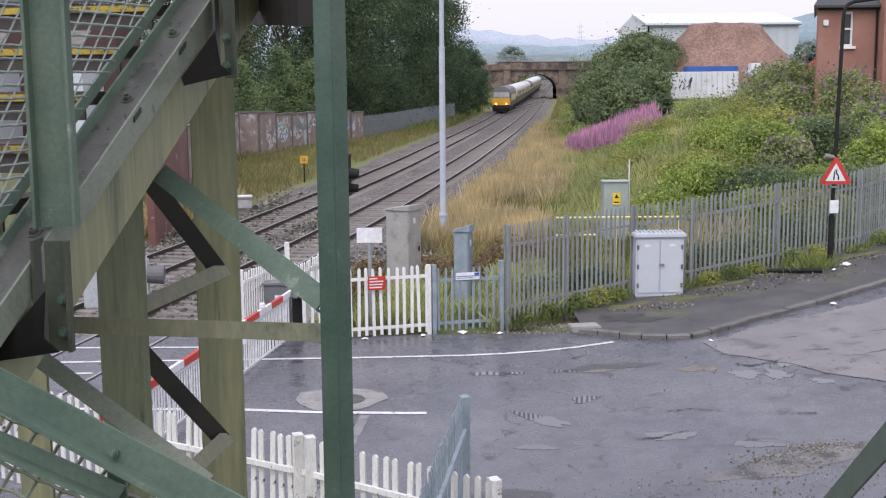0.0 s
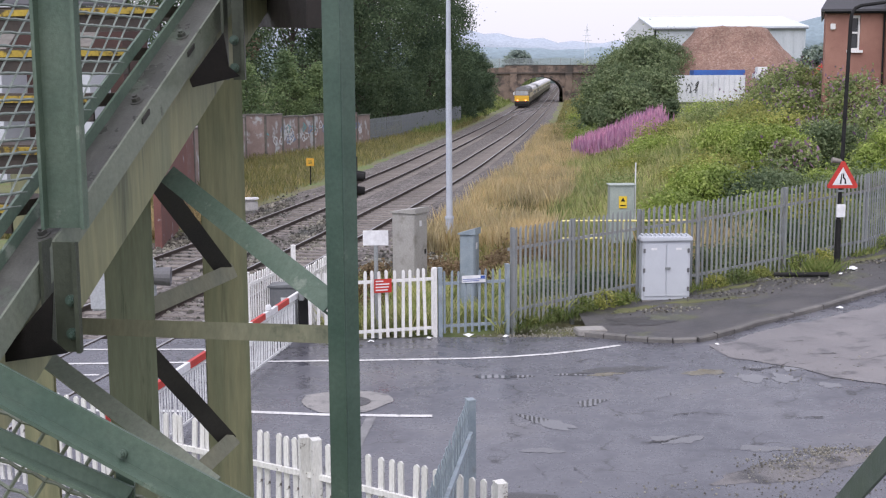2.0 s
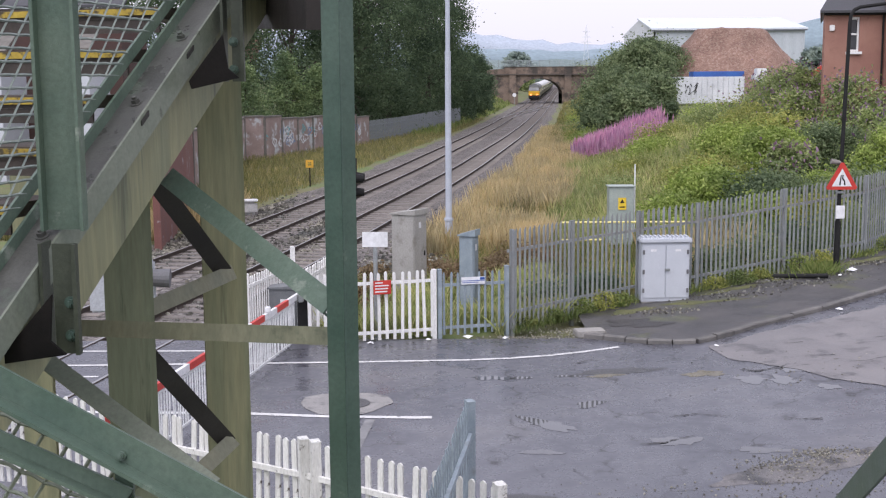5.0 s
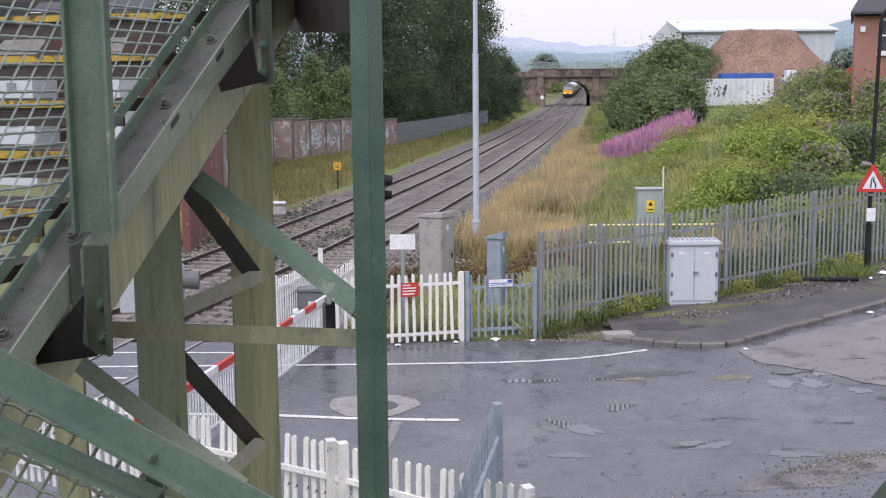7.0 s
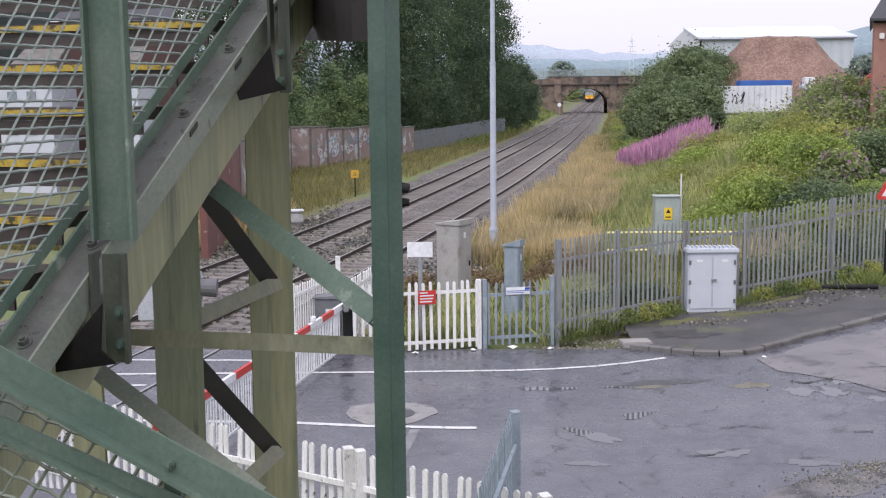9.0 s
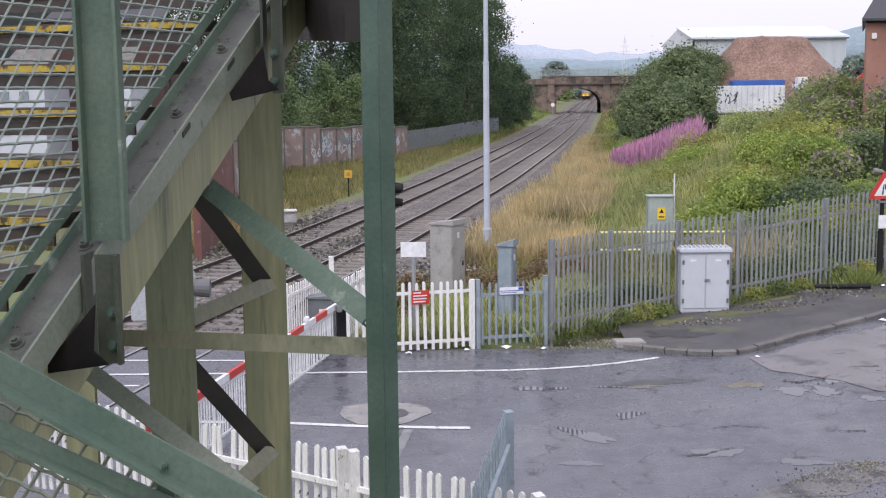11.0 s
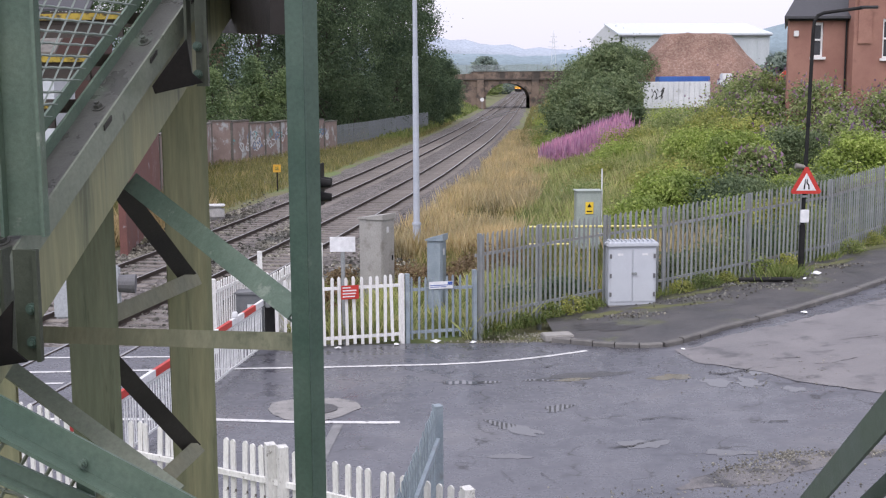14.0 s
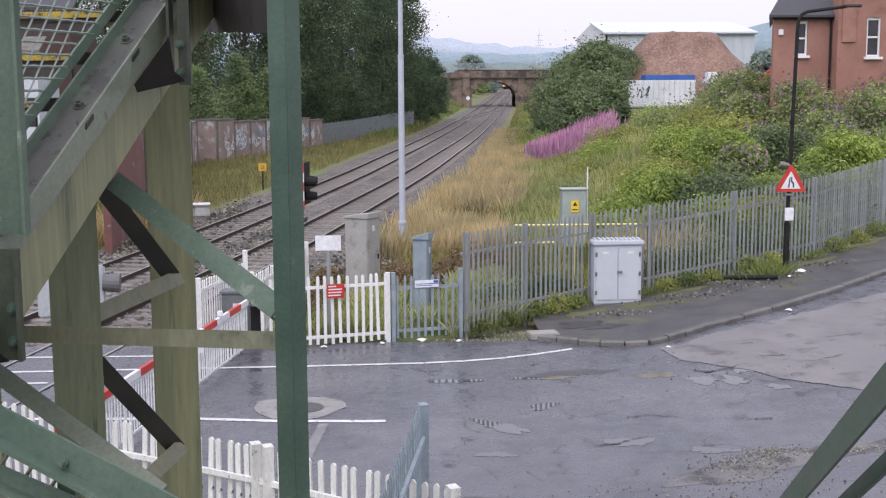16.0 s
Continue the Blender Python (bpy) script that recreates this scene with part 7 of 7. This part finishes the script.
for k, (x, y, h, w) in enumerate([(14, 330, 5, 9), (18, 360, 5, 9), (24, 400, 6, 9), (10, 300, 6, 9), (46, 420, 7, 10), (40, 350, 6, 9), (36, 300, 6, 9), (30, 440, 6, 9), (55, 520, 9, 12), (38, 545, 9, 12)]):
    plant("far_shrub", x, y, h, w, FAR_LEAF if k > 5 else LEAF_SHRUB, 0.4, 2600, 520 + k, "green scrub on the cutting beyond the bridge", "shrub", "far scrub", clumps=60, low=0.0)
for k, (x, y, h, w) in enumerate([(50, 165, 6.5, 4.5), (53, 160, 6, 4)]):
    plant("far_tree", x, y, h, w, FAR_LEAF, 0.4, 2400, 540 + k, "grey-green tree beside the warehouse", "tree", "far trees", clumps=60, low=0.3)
pyl = thing("pylon", (165, 1450, 0), "faint lattice electricity pylon on the skyline", "pylon")
f = bmesh.new()
for s in (-1, 1):
    section(f, (165 + s * 5, 1450, -2), (165 + s * 0.5, 1450, 66), flat(0.45, 0.45))
for z, w_ in ((50, 6), (56, 5), (62, 4)):
    box(f, (165, 1450, z), (2 * w_, 0.4, 0.45))
for k in range(8):
    section(f, (165 - 3.6 + 0.4 * k, 1450, 22 + 6 * k), (165 + 3.2 - 0.4 * k, 1450, 28 + 6 * k), flat(0.3, 0.3))
# steel paled in its colour to stand for haze
part("lattice", f, surface("haze_tinted_grey_steel", (0.50, 0.54, 0.60), (0.55, 0.59, 0.64)), pyl)
# ---- the train ----
UMBER = surface("dark_umber_coach_paint", (0.055, 0.045, 0.040), (0.085, 0.070, 0.060), 0.5, 12, (0.3, 0.5), 0.03)
CREAM = surface("cream_coach_paint", (0.50, 0.44, 0.30), (0.60, 0.53, 0.38), 0.5, 12, (0.3, 0.5), 0.03)
ROOF = surface("pale_grey_coach_roof", (0.50, 0.50, 0.50), (0.62, 0.62, 0.62), 0.5, 12, (0.45, 0.6), 0.03)
NOSE = surface("warning_yellow_paint", (0.66, 0.38, 0.03), (0.76, 0.46, 0.05), 1, 12, (0.35, 0.5), 0.03)
LOCO_ROOF = surface("grey_loco_roof", (0.13, 0.135, 0.14), (0.19, 0.195, 0.20), 1, 12)
UNDER = surface("black_underframe", (0.012, 0.011, 0.011), (0.03, 0.028, 0.026), 2, 20)
LAMP = glowing("tail_lamp_glow", (1.0, 0.16, 0.05), 2.6)
LAMP_HOT = glowing("marker_lamp_glow", (1.0, 0.36, 0.14), 5.0)


def bar_along(bm, outline, y0, y1):
    return prism(bm, [(x, y0, z) for x, z in outline], (0, y1 - y0, 0))


def bogie(t, y):
    f = bmesh.new()
    box(f, (0, y, 0.62), (2.3, 3.4, 0.30))
    box(f, (-1.05, y, 0.5), (0.14, 3.6, 0.35))
    box(f, (1.05, y, 0.5), (0.14, 3.6, 0.35))
    b = part("bogie", f, UNDER, t)
    for dy in (-1.3, 1.3):
        f = bmesh.new()
        for x in (-0.75, 0.75):
            cyl(f, (x - 0.06, y + dy, 0.50), (x + 0.06, y + dy, 0.50), 0.48, n=20)
        cyl(f, (-0.75, y + dy, 0.50), (0.75, y + dy, 0.50), 0.09, n=8)
        part("wheelset", f, UNDER, b)


def loco():
    t = thing("diesel_locomotive", (0, 0, 0), "dark diesel locomotive with yellow end and lit lamps", "locomotive")
    L_ = 19.3
    body = [(-1.34, 0.95), (1.34, 0.95), (1.36, 1.6), (1.34, 2.75), (1.22, 3.15), (-1.22, 3.15), (-1.34, 2.75), (-1.36, 1.6)]
    part("body", bar_along(bmesh.new(), body, 0.75, L_ - 0.75), UMBER, t)
    part("stripe", bar_along(bmesh.new(), [(-1.372, 1.75), (1.372, 1.75), (1.366, 2.6), (-1.366, 2.6)], 2.6, L_ - 2.6), CREAM, t)
    roof = [(-1.22, 3.15), (1.22, 3.15), (1.05, 3.50), (0.6, 3.74), (0, 3.82), (-0.6, 3.74), (-1.05, 3.50)]
    part("roof", bar_along(bmesh.new(), roof, 0.55, L_ - 0.55), LOCO_ROOF, t)
    for s, ye in ((1, 0.0), (-1, L_)):
        f = bmesh.new()
        prism(f, [(-1.30, ye, 1.15), (1.30, ye, 1.15), (1.32, ye, 2.15), (-1.32, ye, 2.15)], (0, s * 0.75, 0))
        part("nose_panel", f, NOSE, t, "yellow warning panel")
        f = bmesh.new()
        v = [f.verts.new(p) for p in ((-1.31, ye + s * 0.02, 2.15), (1.31, ye + s * 0.02, 2.15), (1.20, ye + s * 0.45, 3.15), (-1.20, ye + s * 0.45, 3.15), (-1.31, ye + s * 0.75, 2.15), (1.31, ye + s * 0.75, 2.15), (1.22, ye + s * 0.75, 3.15), (-1.22, ye + s * 0.75, 3.15))]
        for q in ((0, 1, 2, 3), (1, 5, 6, 2), (4, 0, 3, 7), (4, 5, 1, 0), (3, 2, 6, 7), (5, 4, 7, 6)):
            f.faces.new([v[i] for i in q])
        cab = part("cab", f, UMBER, t)
        for xa, xb in ((-1.12, -0.42), (-0.36, 0.36), (0.42, 1.12)):
            f = bmesh.new()
            pt = lambda x, z: (x, ye + s * (0.0 + (z - 2.15) * 0.43), z)
            prism(f, [pt(xa, 2.30), pt(xb, 2.30), pt(xb * 0.97, 2.98), pt(xa * 0.97, 2.98)], (0, s * 0.02, 0))
            part("windscreen", f, surface("grey_windscreen_glass", (0.10, 0.11, 0.12), (0.16, 0.17, 0.18), 1, 8, (0.05, 0.1), 0.0) if xa < -1 and s > 0 else bpy.data.materials["grey_windscreen_glass"], cab)
        f = bmesh.new()
        prism(f, [(-1.22, ye + s * 0.40, 3.151), (1.22, ye + s * 0.40, 3.151), (1.0, ye + s * 0.44, 3.48), (0, ye + s * 0.46, 3.68), (-1.0, ye + s * 0.44, 3.48)], (0, s * 0.2, 0))
        part("cab_brow", f, LOCO_ROOF, t)
        f = bmesh.new()
        box(f, (0, ye + s * 0.02, 0.86), (2.6, 0.2, 0.5))
        part("buffer_beam", f, UNDER, t)
        f = bmesh.new()
        prism(f, [(-1.2, ye + s * 0.1, 0.25), (1.2, ye + s * 0.1, 0.25), (1.25, ye + s * 0.1, 0.62), (-1.25, ye + s * 0.1, 0.62)], (0, s * 0.15, 0))
        part("skirt", f, UNDER, t)
        for x in (-0.87, 0.87):
            f = bmesh.new()
            cyl(f, (x, ye - s * 0.08, 1.0), (x, ye - s * 0.55, 1.0), 0.10, n=10)
            cyl(f, (x, ye - s * 0.55, 1.0), (x, ye - s * 0.60, 1.0), 0.25, n=14)
            part("buffer", f, UNDER, t)
            f = bmesh.new()
            cyl(f, (x * 0.86, ye - s * 0.01, 1.30), (x * 0.86, ye - s * 0.05, 1.30), 0.19, n=12)
            h = part("tail_lamp", f, LAMP if s > 0 else UNDER, t)
            if s > 0:
                f = bmesh.new()
                cyl(f, (x * 0.86, ye - s * 0.052, 1.30), (x * 0.86, ye - s * 0.06, 1.30), 0.10, n=10)
                part("lens", f, LAMP_HOT, h)
    f = bmesh.new()
    box(f, (0, L_ / 2, 0.72), (2.2, 5.5, 0.6))
    part("fuel_tank", f, UNDER, t)
    for y in (3.6, L_ - 3.6):
        bogie(t, y)
    return t


def coach():
    t = thing("railway_coach", (0, 0, 0), "umber and cream railway coach with pale roof", "coach", "coaches")
    L_ = 20.1
    part("lower_body", bar_along(bmesh.new(), [(-1.36, 1.0), (1.36, 1.0), (1.39, 1.95), (-1.39, 1.95)], 0.25, L_ - 0.25), UMBER, t)
    part("upper_body", bar_along(bmesh.new(), [(-1.388, 1.952), (1.388, 1.952), (1.34, 2.98), (-1.34, 2.98)], 0.25, L_ - 0.25), CREAM, t)
    part("roof", bar_along(bmesh.new(), [(-1.36, 2.982), (1.36, 2.982), (1.22, 3.35), (0.85, 3.62), (0, 3.78), (-0.85, 3.62), (-1.22, 3.35)], 0.2, L_ - 0.2), ROOF, t)
    for k in range(9):
        for s in (-1, 1):
            f = bmesh.new()
            box(f, (s * 1.375, 2.2 + 1.95 * k, 2.38), (0.03, 1.25, 0.72))
            part("window", f, bpy.data.materials["grey_windscreen_glass"], t)
    for y in (0.12, L_ - 0.12):
        f = bmesh.new()
        box(f, (0, y, 2.1), (1.1, 0.26, 2.1))
        part("gangway", f, UNDER, t)
    f = bmesh.new()
    box(f, (0, L_ / 2, 0.78), (2.2, 8, 0.4))
    part("underframe", f, UNDER, t)
    for y in (2.9, L_ - 2.9):
        bogie(t, y)
    return t


tail = loco()
rake = [coach()]
for k in range(7):
    rake.append(copy_thing(rake[0], pose(0, 0, 0)))

# distance run along the line, for the vehicles' places
run_y = [150 + 2 * k for k in range(320)]
run_s = [0.0]
for a, b in zip(run_y, run_y[1:]):
    run_s.append(run_s[-1] + (line_at(b)[0] - line_at(a)[0]).length)


def at_run(s):
    return line_at(float(np.interp(s, run_s, run_y)))[0]


def vehicle_pose(s, length):
    """The pose of a vehicle whose rear end is s metres along the line."""
    a, b = at_run(s + 3), at_run(s + length - 3)
    d = (b - a).normalized()
    yaw = math.degrees(math.atan2(-d.x, d.y))
    up = math.degrees(math.asin(d.z))
    p = a - d * 3
    return pose(p.x, p.y, p.z + 0.02, up, 0, yaw)


def motions():
    """The train draws away along the down line at a steady pace."""
    s0, speed = float(np.interp(174.0, run_y, run_s)), 22.7
    times = [0.5 * k for k in range(33)]
    walk(tail, [(t, vehicle_pose(s0 + speed * t, 19.3)) for t in times])
    for k, c in enumerate(rake):
        walk(c, [(t, vehicle_pose(s0 + speed * t + 19.6 + 20.3 * k, 20.1)) for t in times])


motions()
